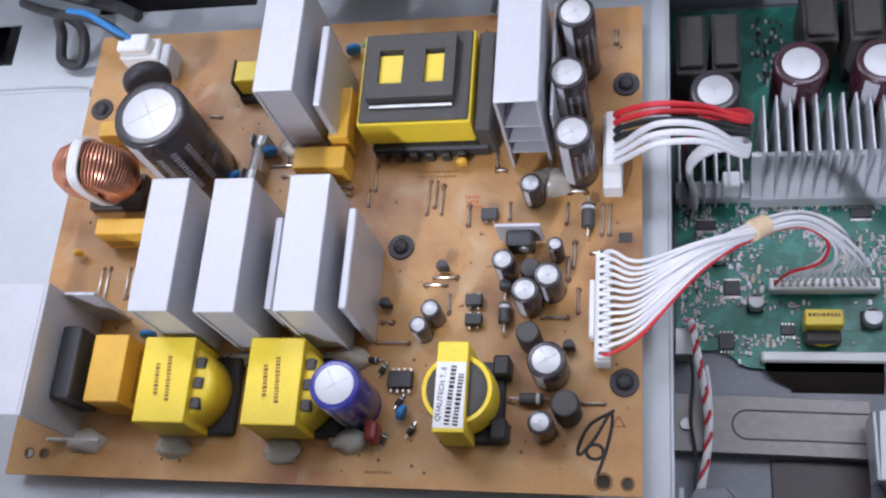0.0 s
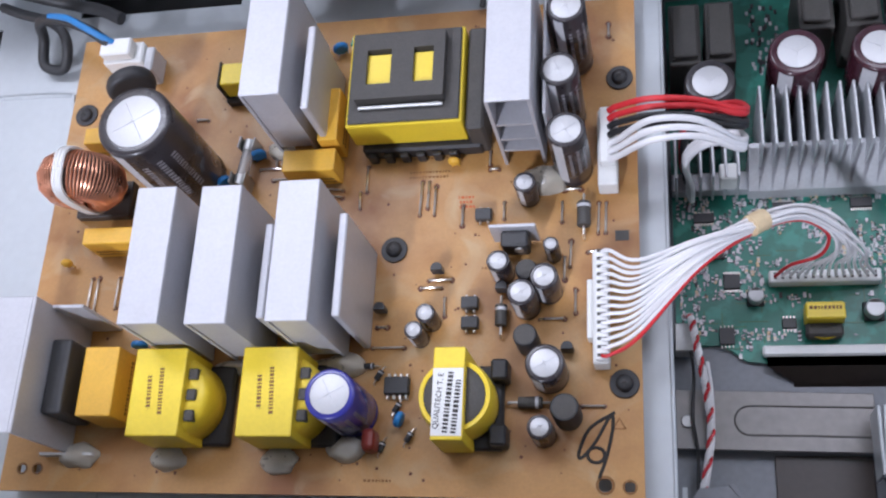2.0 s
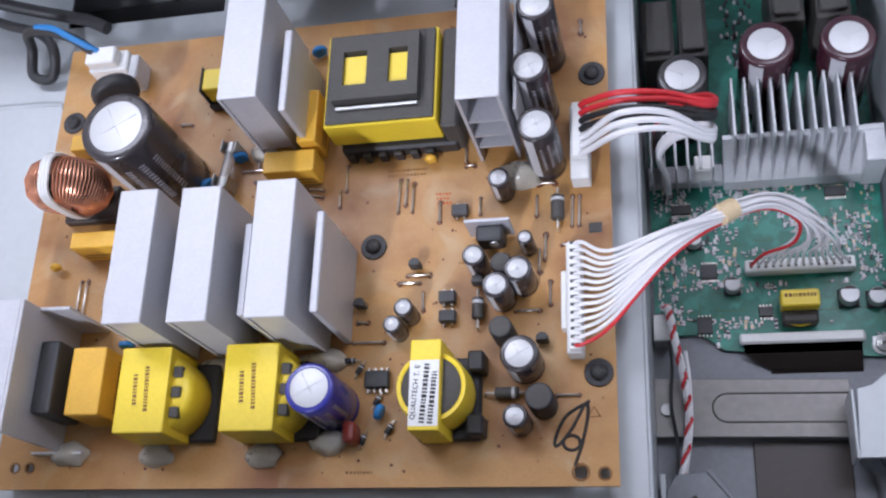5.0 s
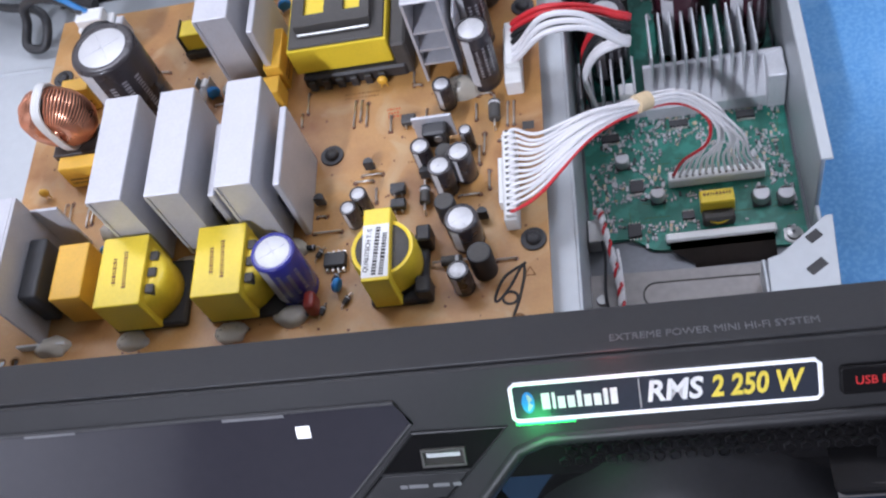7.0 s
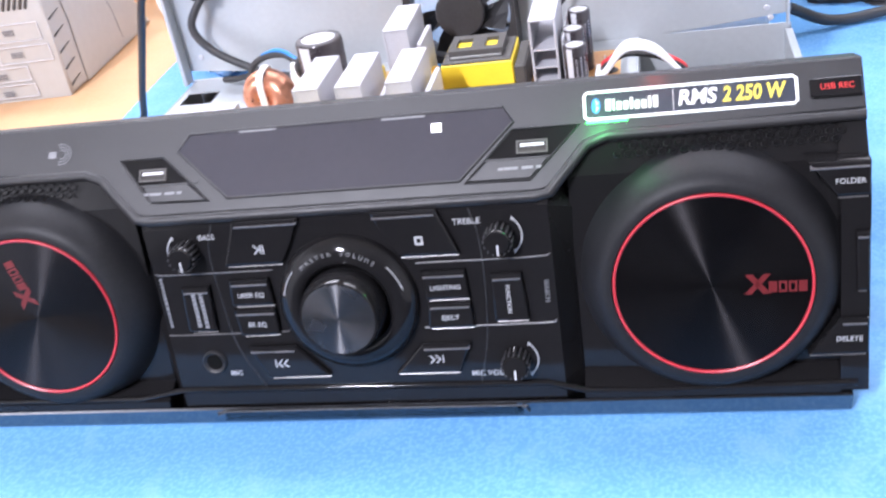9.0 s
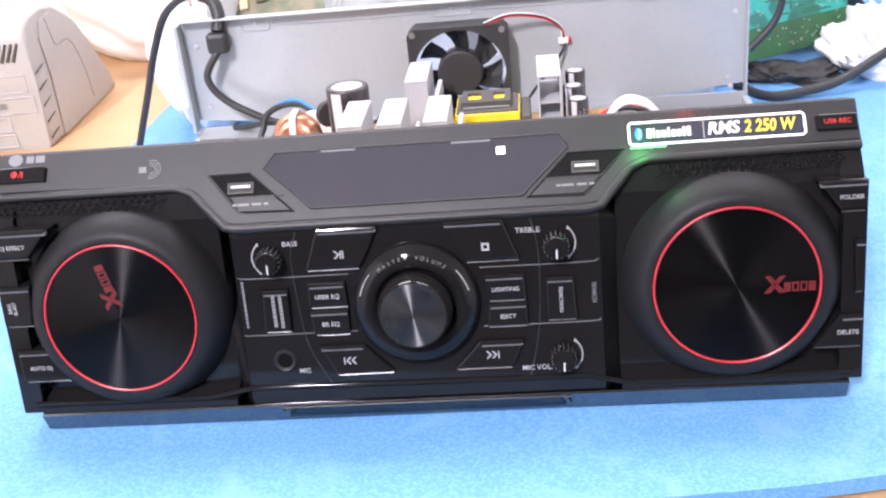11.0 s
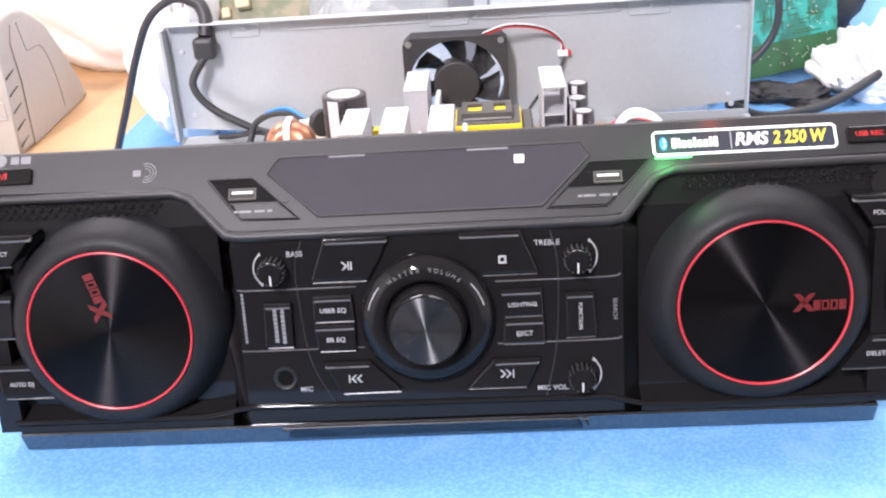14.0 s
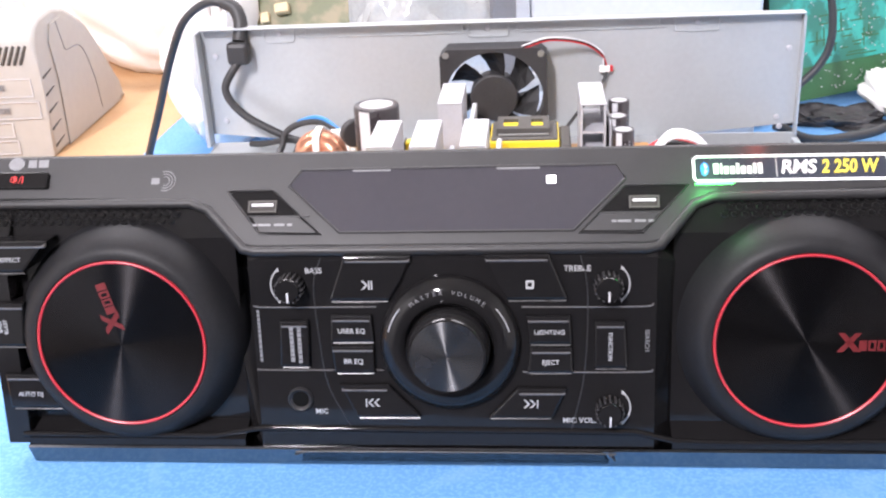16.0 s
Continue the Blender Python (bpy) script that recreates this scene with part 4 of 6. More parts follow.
part("tab", box((-0.0085, 0.0030, 0.002), (0.0085, 0.0042, 0.0165), 0.0002), M_ALU, reg)
part("body", box((-0.0045, -0.0030, 0.003), (0.0055, 0.0030, 0.0135), 0.0008), M_CHIP, reg)
part("screw", cyl((0.002, -0.0032, 0.010), 0.0018, -0.0008, 16, "y"), M_BRIGHT, reg)
for x, y, rz in ((-0.0330, 0.2000, 15), (-0.0020, 0.2475, 20), (-0.0465, 0.1885, 40), (-0.0725, 0.1205, 0)):
    b = cyl((0, -0.0012, 0.0045), 0.0033, 0.0024, 22, "y", bevel=0.0009)
    add_tube(b, [(-0.002, 0, 0), (-0.002, 0, 0.003)], 0.0003, 6)
    add_tube(b, [(0.002, 0, 0), (0.002, 0, 0.003)], 0.0003, 6)
    single("disc_capacitor", b, M_BLUE, "small blue ceramic disc capacitor", "capacitor", pose(x, y, PT, 0, 0, rz), "disc capacitors")
single("bead_capacitor", cyl((0, -0.0014, 0.0045), 0.0030, 0.0028, 20, "y", bevel=0.0011), M_BLUE, "tiny bright blue bead capacitor", "capacitor", pose(0.0328, 0.0915, PT, 0, 0, 70))
single("red_capacitor", box((-0.0024, -0.0040, 0.001), (0.0024, 0.0040, 0.0105), 0.0018, 2), M_RED, "dark red dipped film capacitor beside the blue one", "capacitor", pose(0.0232, 0.0835, PT))
for x, y in ((-0.1105, 0.1555), (0.0485, 0.1925), (-0.0105, 0.2085)):
    b = bmesh.new()
    bmesh.ops.create_icosphere(b, subdivisions=3, radius=0.0024, matrix=Matrix.Translation((0, 0, 0.0045)) @ Matrix.Diagonal((1, 0.7, 1, 1)))
    add_tube(b, [(-0.0015, 0, 0), (-0.0008, 0, 0.003)], 0.0003, 6)
    add_tube(b, [(0.0015, 0, 0), (0.0008, 0, 0.003)], 0.0003, 6)
    single("bead_capacitor", b, M_ORANGE, "small amber dipped bead capacitor", "capacitor", pose(x, y, PT), "bead capacitors")
for x, y, rz in ((0.0262, 0.0822, 70), (0.0360, 0.0858, 60), (0.0235, 0.1085, 60), (0.0195, 0.1120, 0), (0.0185, 0.0850, 0), (0.0185, 0.0815, 0), (0.0883, 0.1850, 90), (0.0025, 0.2520, 80), (0.0310, 0.0965, 60)):
    d = thing("small_diode", "tiny axial part with a pale band standing on the board", "diode", pose(x, y, PT + 0.0015, 0, 0, rz), "tiny axial parts")
    part("body", cyl((-0.002, 0, 0), 0.0011, 0.004, 14, "x", bevel=0.0003), M_BLACK if y < 0.18 else M_TEAL, d)
    part("band", cyl((0.0008, 0, 0), 0.00115, 0.0006, 14, "x"), M_STRIPE, d)
    part("lead", add_tube(bmesh.new(), [(-0.0038, 0, -0.0015), (-0.0034, 0, 0), (0.0034, 0, 0), (0.0038, 0, -0.0015)], 0.0003, 5), M_TIN, d)
fu = thing("fuse", "glass tube fuse in two metal clips", "fuse", pose(-0.0375, 0.1955, PT, 0, 0, 82))
part("tube", cyl((-0.0085, 0, 0.006), 0.0024, 0.017, 18, "x"), M_CLEAR, fu)
for s in (-1, 1):
    part("end_cap", cyl((s * 0.0078 - 0.0022, 0, 0.006), 0.0027, 0.0044, 18, "x"), M_BRIGHT, fu)
    b = box((s * 0.0078 - 0.0025, -0.0034, 0), (s * 0.0078 + 0.0025, -0.0028, 0.010), 0.0002)
    add_box(b, (s * 0.0078 - 0.0025, 0.0028, 0), (s * 0.0078 + 0.0025, 0.0034, 0.010), 0.0002)
    part("clip", b, M_BRIGHT, fu)
# varistor and relay behind the big capacitor
vr = thing("varistor", "round black varistor behind the big capacitor", "varistor", pose(-0.0835, 0.2250, PT, 0, 0, 25))
part("disc", cyl((0, -0.003, 0.0235), 0.0100, 0.006, 30, "y", bevel=0.002), M_BLACK, vr)
for s in (-0.004, 0.004):
    part("lead", cyl((s, 0, 0), 0.0005, 0.016, 8), M_TIN, vr)
# hot glue drops
for x, y, r, sx, sy, sz in ((-0.0925, 0.0785, 0.006, 1.3, 0.8, 0.7), (-0.0560, 0.0775, 0.006, 1.1, 0.8, 0.5), (-0.0125, 0.0770, 0.006, 1.2, 0.8, 0.5), (0.0130, 0.0815, 0.006, 1.2, 0.8, 0.8), (0.0105, 0.1125, 0.006, 1.3, 0.8, 1.0), (0.0835, 0.1840, 0.007, 1.3, 0.8, 1.1), (-0.0250, 0.2030, 0.005, 1.2, 0.8, 0.6), (-0.0735, 0.1330, 0.006, 1.1, 1.0, 0.9), (-0.0330, 0.1120, 0.005, 1.8, 0.6, 0.7), (0.0050, 0.1130, 0.005, 1.6, 0.5, 0.6)):
    b = bmesh.new()
    bmesh.ops.create_icosphere(b, subdivisions=3, radius=r)
    for v in b.verts:
        v.co *= 1 + 0.25 * noise.noise(v.co * 260 + Vector((x * 90, y * 90, 0)))
        v.co = Vector((v.co.x * sx, v.co.y * sy, max(-0.0002, v.co.z * sz)))
    for f in b.faces:
        f.smooth = True
    single("glue_blob", b, M_GLUE, "cloudy blob of hot glue on the board", "glue", pose(x, y, PT + 0.0002), "glue blobs")
# mains input connector
ac = thing("mains_connector", "white two-pin mains connector at the corner of the board", "connector", pose(-0.0960, 0.2480, PT))
part("housing", box((-0.0095, -0.0050, 0.0), (0.0085, 0.0050, 0.0135), 0.0007), M_WHITE, ac)
part("plug", box((-0.0085, -0.0040, 0.0135), (0.0055, 0.0040, 0.0190), 0.0007), M_WHITE, ac)
part("latch", box((0.0090, -0.0090, 0.0), (0.0130, 0.0030, 0.0120), 0.0006), M_STRIPE, ac)
bc = thing("mains_lead", "black and blue mains wires looping from the board to the deck", "cable", pose(-0.105, 0.250, PT + 0.016))
part("wire", add_tube(bmesh.new(), glide([(0.004, 0, 0.002), (-0.006, 0.006, 0.006), (-0.022, 0.013, 0.004), (-0.036, 0.018, -0.004), (-0.040, 0.016, -0.014), (-0.041, 0.006, -0.020), (-0.031, 0.004, -0.020), (-0.027, 0.013, -0.012), (-0.036, 0.023, -0.012), (-0.058, 0.034, -0.018), (-0.070, 0.040, -0.020)], 8), 0.0024, 8), M_CORD, bc)
part("wire", add_tube(bmesh.new(), glide([(0.006, 0, 0.002), (-0.004, 0.004, 0.0085), (-0.014, 0.010, 0.0085), (-0.026, 0.015, 0.004)], 8), 0.0015, 8), M_BLUE, bc)

# ---- board connectors and wiring ----
c13 = thing("wire_connector", "long white connector with thirteen white wires", "connector", pose(0.1045, 0.1310, PT), "white connectors")
part("housing", box((-0.0028, -0.0210, 0), (0.0028, 0.0210, 0.0085), 0.0005), M_WHITE, c13)
part("plug", box((-0.0018, -0.0203, 0.0085), (0.0030, 0.0203, 0.0115), 0.0004), M_WHITE, c13)
part("latch", box((-0.0050, -0.0110, 0), (-0.0030, 0.0110, 0.0060), 0.0004), M_WHITE, c13)
for k in range(14):
    part("contact", box((-0.0010, -0.0193 + k * 0.00295, 0.0115), (0.0022, -0.0182 + k * 0.00295, 0.0117)), M_CORE, c13)
gc = thing("wire_connector", "long white connector on the green board", "connector", pose(0.1895, 0.1640, -0.0052), "white connectors")
part("housing", box((-0.0215, -0.0026, 0), (0.0215, 0.0026, 0.0062), 0.0005), M_WHITE, gc)
for k in range(14):
    part("contact", box((-0.0197 + k * 0.00295, -0.0012, 0.0062), (-0.0186 + k * 0.00295, 0.0016, 0.0064)), M_CORE, gc)
har = thing("white_wire_bundle", "bundle of thirteen white wires taped in the middle, one red edge", "cable")
rnd = random.Random(11)
for k in range(14):
    y0 = 0.1310 - 0.0190 + 0.00293 * k
    x1 = 0.1895 - 0.0192 + 0.00293 * k
    u, w = (k % 4 - 1.5) * 0.0016, (k // 4 - 1.5) * 0.0015
    j = rnd.uniform(-0.001, 0.001)
    pts = [(0.1050, y0, 0.0700), (0.1080, y0, 0.0715), (0.118, 0.131 + (y0 - 0.131) * 0.72 + 0.001, 0.072 + j), (0.139, 0.1480 + (y0 - 0.131) * 0.24, 0.0710 + w), (0.1595, 0.1630 + u, 0.0610 + w), (0.176 + 0.2 * w, 0.1705 + u, 0.0520 + w + j), (0.1890 + w, 0.1700 + u, 0.0390 + u + j), (0.1935 + 0.5 * (x1 - 0.1895) * 0.6 + w, 0.1665 + u, 0.0240 + j), (0.1895 + (x1 - 0.1895) * 0.75, 0.1645, 0.0120), (x1, 0.1640, 0.0012)]
    part("wire", add_tube(bmesh.new(), glide(pts, 7), 0.00070, 7), M_WIRER if k == 0 else M_WIREW, har)
b = bmesh.new()
add_tube(b, [(0.1570, 0.1610, 0.0625), (0.1595, 0.1630, 0.0611), (0.1622, 0.1648, 0.0596)], 0.0040, 14)
part("tape_band", b, M_TAPE, har)

c2 = thing("wire_connector", "white power connector with red, black and white wires", "connector", pose(0.1075, 0.1930, PT), "white connectors")
part("housing", box((-0.0036, -0.0155, 0), (0.0036, 0.0155, 0.0090), 0.0005), M_WHITE, c2)
part("plug", box((-0.0026, -0.0080, 0.0090), (0.0034, 0.0150, 0.0125), 0.0004), M_WHITE, c2)
pw = thing("power_wires", "short red, black and white power wires arching over the channel", "cable")
for k, ye in enumerate((0.2040, 0.2022, 0.1985, 0.1968, 0.1915, 0.1895, 0.1880)):
    y0 = 0.2060 - 0.0034 * k
    mm = M_WIRER if k in (0, 1) else M_WIREK if k in (2, 3) else M_WIREW
    top = 0.0805 if k < 4 else 0.0895 - 0.0012 * (k - 4)
    pts = [(0.1085, y0, 0.0715), (0.1120, y0, 0.0745), (0.124, y0 - 0.001, top), (0.140, (y0 + ye) / 2, top - 0.003), (0.1535, ye, 0.0710), (0.1585 - 0.0003 * k, ye + 0.0035, 0.0645), (0.1545, ye + 0.0090, 0.0590), (0.1430, ye + 0.0120, 0.0500), (0.1360, ye + 0.0125, 0.0340), (0.1350 + 0.0006 * k, ye + 0.0115, 0.0150), (0.1352 + 0.0006 * k, ye + 0.011, 0.001)]
    part("wire", add_tube(bmesh.new(), glide(pts, 7), 0.00125, 8), mm, pw)
tw = thing("twisted_lead", "twisted red, black and white lead lying along the channel", "cable")
for k, (mm, ph) in enumerate(((M_WIRER, 0), (M_WIREW, 2.1), (M_WIREW, 4.2), (M_WIREW, 3.1))):
    base = glide([(0.1340, 0.1470, 0.004), (0.1362, 0.1430, 0.012), (0.1382, 0.1300, 0.014), (0.1412, 0.1130, 0.009), (0.1420, 0.0980, 0.006), (0.1385, 0.0780, 0.006), (0.1340, 0.0620, 0.008), (0.1325, 0.0480, 0.012)], 14)
    pts = [p + Vector((0.0011 * math.cos(ph + n_ * 0.8), 0, 0.0011 * math.sin(ph + n_ * 0.8))) for n_, p in enumerate(base)]
    part("wire", add_tube(bmesh.new(), pts, 0.00062, 7), mm, tw)
part("wire", add_tube(bmesh.new(), glide([(0.1345, 0.1420, 0.002), (0.1365, 0.1240, 0.004), (0.1355, 0.1050, 0.004), (0.1370, 0.0880, 0.002), (0.1345, 0.0500, 0.008)], 10), 0.0007, 7), M_WIREK, tw)
part("wire", add_tube(bmesh.new(), glide([(0.1420, 0.1280, 0.002), (0.1430, 0.1140, 0.006), (0.1425, 0.0950, 0.004), (0.1380, 0.0700, 0.004), (0.1340, 0.0480, 0.008)], 10), 0.0008, 7), M_WIREW, tw)
single("small_socket", box((-0.004, -0.006, 0), (0.004, 0.006, 0.009), 0.0006), M_BRIGHT, "small metal socket at the edge of the channel", "connector", pose(0.1335, 0.1380, -0.005))

# ---- the green amplifier board in the well ----
GZ = -0.0052
gb = thing("amplifier_board", "green amplifier board crowded with small parts beside the channel", "circuit board")
part("board", add_prism(bmesh.new(), [(0.1305, 0.1370), (0.149, 0.1370), (0.158, 0.1300), (0.2245, 0.1250), (0.2255, 0.3040), (0.1305, 0.3040)], GZ - 0.0016, GZ), M_GREEN, gb)
rnd = random.Random(21)
b1, b2, b3, b4 = bmesh.new(), bmesh.new(), bmesh.new(), bmesh.new()
spots = []
for k in range(1900):
    x, y = rnd.uniform(0.1325, 0.2225), rnd.uniform(0.1320, 0.2025)
    if 0.166 < x < 0.213 and 0.158 < y < 0.169 or 0.18 < x < 0.221 and 0.141 < y < 0.157 or y < 0.142 and x < 0.155 or (0.160 < x < 0.213 and y < 0.139):
        continue
    dens = noise.noise((x * 70, y * 70, 3.0))
    if dens < -0.12:
        continue
    w, l = rnd.choice(((0.0003, 0.0006), (0.0006, 0.0003), (0.0004, 0.0008), (0.0006, 0.0011), (0.0005, 0.0005)))
    add_box(rnd.choice((b1, b1, b2, b2, b3)), (x - w, y - l, GZ), (x + w, y + l, GZ + 0.0006))
    if rnd.random() < 0.7:
        add_box(b2, (x - w, y - l, GZ), (x + w, y - l * 0.5, GZ + 0.00065))
        add_box(b2, (x - w, y + l * 0.5, GZ), (x + w, y + l, GZ + 0.00065))
for k in range(60):
    x, y = rnd.uniform(0.166, 0.18), rnd.uniform(0.258, 0.300)
    add_box(rnd.choice((b1, b2)), (x - 0.0006, y - 0.001, GZ), (x + 0.0006, y + 0.001, GZ + 0.0006))
tagged(part("chip_resistor_scatter", b1, M_CHIP, gb), kind="stuff")
tagged(part("pad_solder", b2, M_CAPTOP, gb), kind="stuff")
tagged(part("chip_capacitor_scatter", b3, M_TAPE, gb), kind="stuff")
for k in range(46):
    x, y = rnd.uniform(0.134, 0.222), rnd.uniform(0.135, 0.203)
    l = rnd.uniform(0.003, 0.012)
    if rnd.random() < 0.5:
        add_box(b4, (x, y, GZ), (x + l, y + 0.0004, GZ + 0.00012))
    else:
        add_box(b4, (x, y, GZ), (x + 0.0004, y + l, GZ + 0.00012))
tagged(part("copper_track_pattern", b4, M_DARKGREEN, gb), kind="stuff")


def chip(x, y, w, l, pins, label):
    c = thing("chip", label, "chip", pose(x, y, GZ), "chips on the green board")
    part("body", box((-w / 2, -l / 2, 0.0002), (w / 2, l / 2, 0.0018), 0.0002), M_CHIP, c)
    b = bmesh.new()
    for k in range(pins):
        xx = -w / 2 + w * (k + 0.5) / pins
        for s in (-1, 1):
            add_box(b, (xx - 0.0002, s * (l / 2 + 0.0006) - 0.0006, 0), (xx + 0.0002, s * (l / 2 + 0.0006) + 0.0006, 0.0007))
    tagged(part("pins", b, M_TIN, c), kind="stuff")


chip(0.1535, 0.1640, 0.0065, 0.0065, 8, "square black chip on the green board")
chip(0.1505, 0.1405, 0.0060, 0.0070, 4, "black power chip on the green board")
chip(0.1435, 0.1930, 0.0085, 0.0042, 9, "flat black many-pin chip on the green board")
chip(0.2070, 0.1975, 0.0085, 0.0042, 9, "flat black many-pin chip on the green board")
chip(0.1760, 0.1970, 0.0085, 0.0036, 9, "flat black many-pin chip on the green board")
chip(0.1750, 0.1455, 0.0055, 0.0042, 4, "black eight-pin chip on the green board")
for x, y, r in ((0.1625, 0.1565, 0.0034), (0.2075, 0.1500, 0.0040), (0.2180, 0.1490, 0.0038), (0.1480, 0.1775, 0.0034)):
    c = thing("surface_capacitor", "small silver can capacitor on the green board", "capacitor", pose(x, y, GZ), "small can capacitors")
    part("base", box((-r, -r, 0), (r, r, 0.0010), 0.0004), M_BLACK, c)
    part("can", cyl((0, 0, 0.0010), r * 0.95, 0.0054, 26, bevel=0.0005), M_CAPTOP, c)
    part("mark", add_prism(bmesh.new(), [(r * 0.85 * math.cos(a), r * 0.85 * math.sin(a)) for a in [0.6 + 1.9 * k / 8 for k in range(9)]], 0.0064, 0.0065), M_CORE, c)
yb = thing("small_transformer", "small transformer with yellow printed tape on green board", "transformer", pose(0.1878, 0.1450, GZ), "transformers on the board")
part("base", box((-0.0070, -0.0065, 0), (0.0070, 0.0050, 0.0065), 0.0010), M_CORE, yb)
part("tape", box((-0.0074, -0.0012, 0.003), (0.0074, 0.0058, 0.0125), 0.0006), M_YELLOW, yb)
b = bars(bmesh.new(), -0.0060, 0.0040, 0.012, 1, 0.002, 0.0014, 0.0125, 0.0126, seed=2)
part("tape_print", b, M_DIMINK, yb)
part("winding", add_tube(bmesh.new(), glide([(-0.004, -0.0060, 0.005), (0, -0.0066, 0.0035), (0.004, -0.0060, 0.005)], 6), 0.0006, 6), M_YELLOW, yb)
fc = thing("flat_cable", "wide dark flat cable in a white clamp strip", "cable", pose(0.1878, 0.1335, GZ))
part("clamp", box((-0.0240, -0.0022, 0), (0.0240, 0.0022, 0.0040), 0.0008), M_WHITE, fc)
b = bmesh.new()
prof = [(-0.0022, 0.0025), (-0.006, 0.0025), (-0.012, -0.001), (-0.018, -0.006)]
for x0 in (-0.0225,):
    lo = [b.verts.new((x0 + (0.010 if k > 1 else 0), y, z)) for k, (y, z) in enumerate(prof)]
    hi = [b.verts.new((0.0225, y, z)) for y, z in prof]
    for k in range(3):
        b.faces.new((lo[k], lo[k + 1], hi[k + 1], hi[k]))
bmesh.ops.solidify(b, geom=list(b.faces), thickness=0.0006)
part("ribbon", b, M_BROWNPANEL, fc)
scw = thing("board_screw", "bright cross-head screw fixing the green board", "screw", pose(0.2185, 0.1300, GZ), "screws on the board")
part("head", add_lathe(bmesh.new(), [(0.0042, 0), (0.0042, 0.0008), (0.003, 0.0010), (0.0028, 0.0026), (0.001, 0.0032), (0.0001, 0.0024)], 26), M_BRIGHT, scw)

# finned heat sink
hs = thing("finned_heat_sink", "grey finned aluminium heat sink across the green board", "heat sink", pose(0, 0, GZ))
b = bmesh.new()
add_prism(b, [(0.2015, 0.0), (0.2015, 0.008), (0.2135, 0.0245), (0.2155, 0.0245), (0.2155, 0.0)], 0.1620, 0.2250, 0)
bmesh.ops.transform(b, matrix=Matrix(((0, 0, 1, 0), (1, 0, 0, 0), (0, 1, 0, 0), (0, 0, 0, 1))), verts=b.verts)
part("base", b, M_FIN, hs)
b = bmesh.new()
add_box(b, (0.1305, 0.2035, 0.0), (0.1620, 0.2120, 0.006), 0.0004)
part("base", b, M_FIN, hs)
for k in range(10):
    x = 0.1664 + k * 0.00515
    part("fin", box((x - 0.00055, 0.2080, 0.0), (x + 0.00055, 0.2345, 0.0385), 0.0003), M_FIN, hs)
    b = bmesh.new()
    q = [b.verts.new(p) for p in ((x - 0.0004, 0.2015, 0.0082), (x + 0.0036, 0.2128, 0.0240), (x - 0.0004, 0.2128, 0.0240))]
    b.faces.new(q)
    bmesh.ops.solidify(b, geom=list(b.faces), thickness=0.0007)
    part("tooth", b, M_ALU, hs)
for k in range(6):
    x = 0.1325 + k * 0.0050
    part("fin", box((x - 0.00055, 0.2015, 0.0), (x + 0.00055, 0.2230, 0.0240), 0.0003), M_FIN, hs)
part("clamp_block", box((0.1500, 0.2010, 0.012), (0.1570, 0.2080, 0.0230), 0.0006), M_WHITE, hs)
part("end_plate", box((0.2170, 0.2000, 0.0), (0.2255, 0.2165, 0.0240), 0.0006), M_FIN, hs)
for x, y, r, top, mm, lab in ((0.1470, 0.2350, 0.0102, 0.0385, M_SLEEVE, "black capacitor with a scored silver top by the heat sink"), (0.1808, 0.2438, 0.0108, 0.0420, M_MAROON, "maroon capacitor with a scored silver top"), (0.2120, 0.2430, 0.0108, 0.0425, M_MAROON, "maroon capacitor with a scored silver top")):
    can("capacitor", x, y, r, top, mm, lab, "capacitors on the amplifier board", 0.69, 3, GZ)
for x0, x1, y0, y1 in ((0.1315, 0.1445, 0.2490, 0.2790), (0.1465, 0.1585, 0.2490, 0.2790), (0.1845, 0.1985, 0.2620, 0.2920), (0.2030, 0.2170, 0.2620, 0.2920)):
    c = thing("power_choke", "flat dark grey power choke block", "choke", pose((x0 + x1) / 2, (y0 + y1) / 2, GZ), "power chokes")
    w, l = (x1 - x0) / 2, (y1 - y0) / 2
    part("core", box((-w, -l, 0), (w, l, 0.034), 0.0010, 2), M_CORE, c)
    part("cap_plate", box((-w * 0.8, -l * 0.85, 0.034), (w * 0.8, l * 0.85, 0.0368), 0.0010, 2), M_CORE, c)

# ---- the front panel ----
# lower face: u across, v up the face, h out of it; upper strip: likewise on its own slope
LOWER = Matrix(((1, 0, 0, 0), (0, 0.146, -0.989, -0.0304), (0, 0.989, 0.146, 0.0006), (0, 0, 0, 1)))
UPPER = Matrix(((1, 0, 0, 0), (0, 0.669, -0.743, 0), (0, 0.743, 0.669, 0.1165), (0, 0, 0, 1)))
fp = thing("front_panel", "black stereo front panel with two big dials, standing before the chassis", "stereo panel")


def plate(name, poly, h0, h1, mat, m, parent=None, bevel=0.0, label=""):
    b = add_prism(bmesh.new(), poly, h0, h1, bevel)
    bmesh.ops.transform(b, matrix=m, verts=b.verts)
    return part(name, b, mat, parent or fp, label)


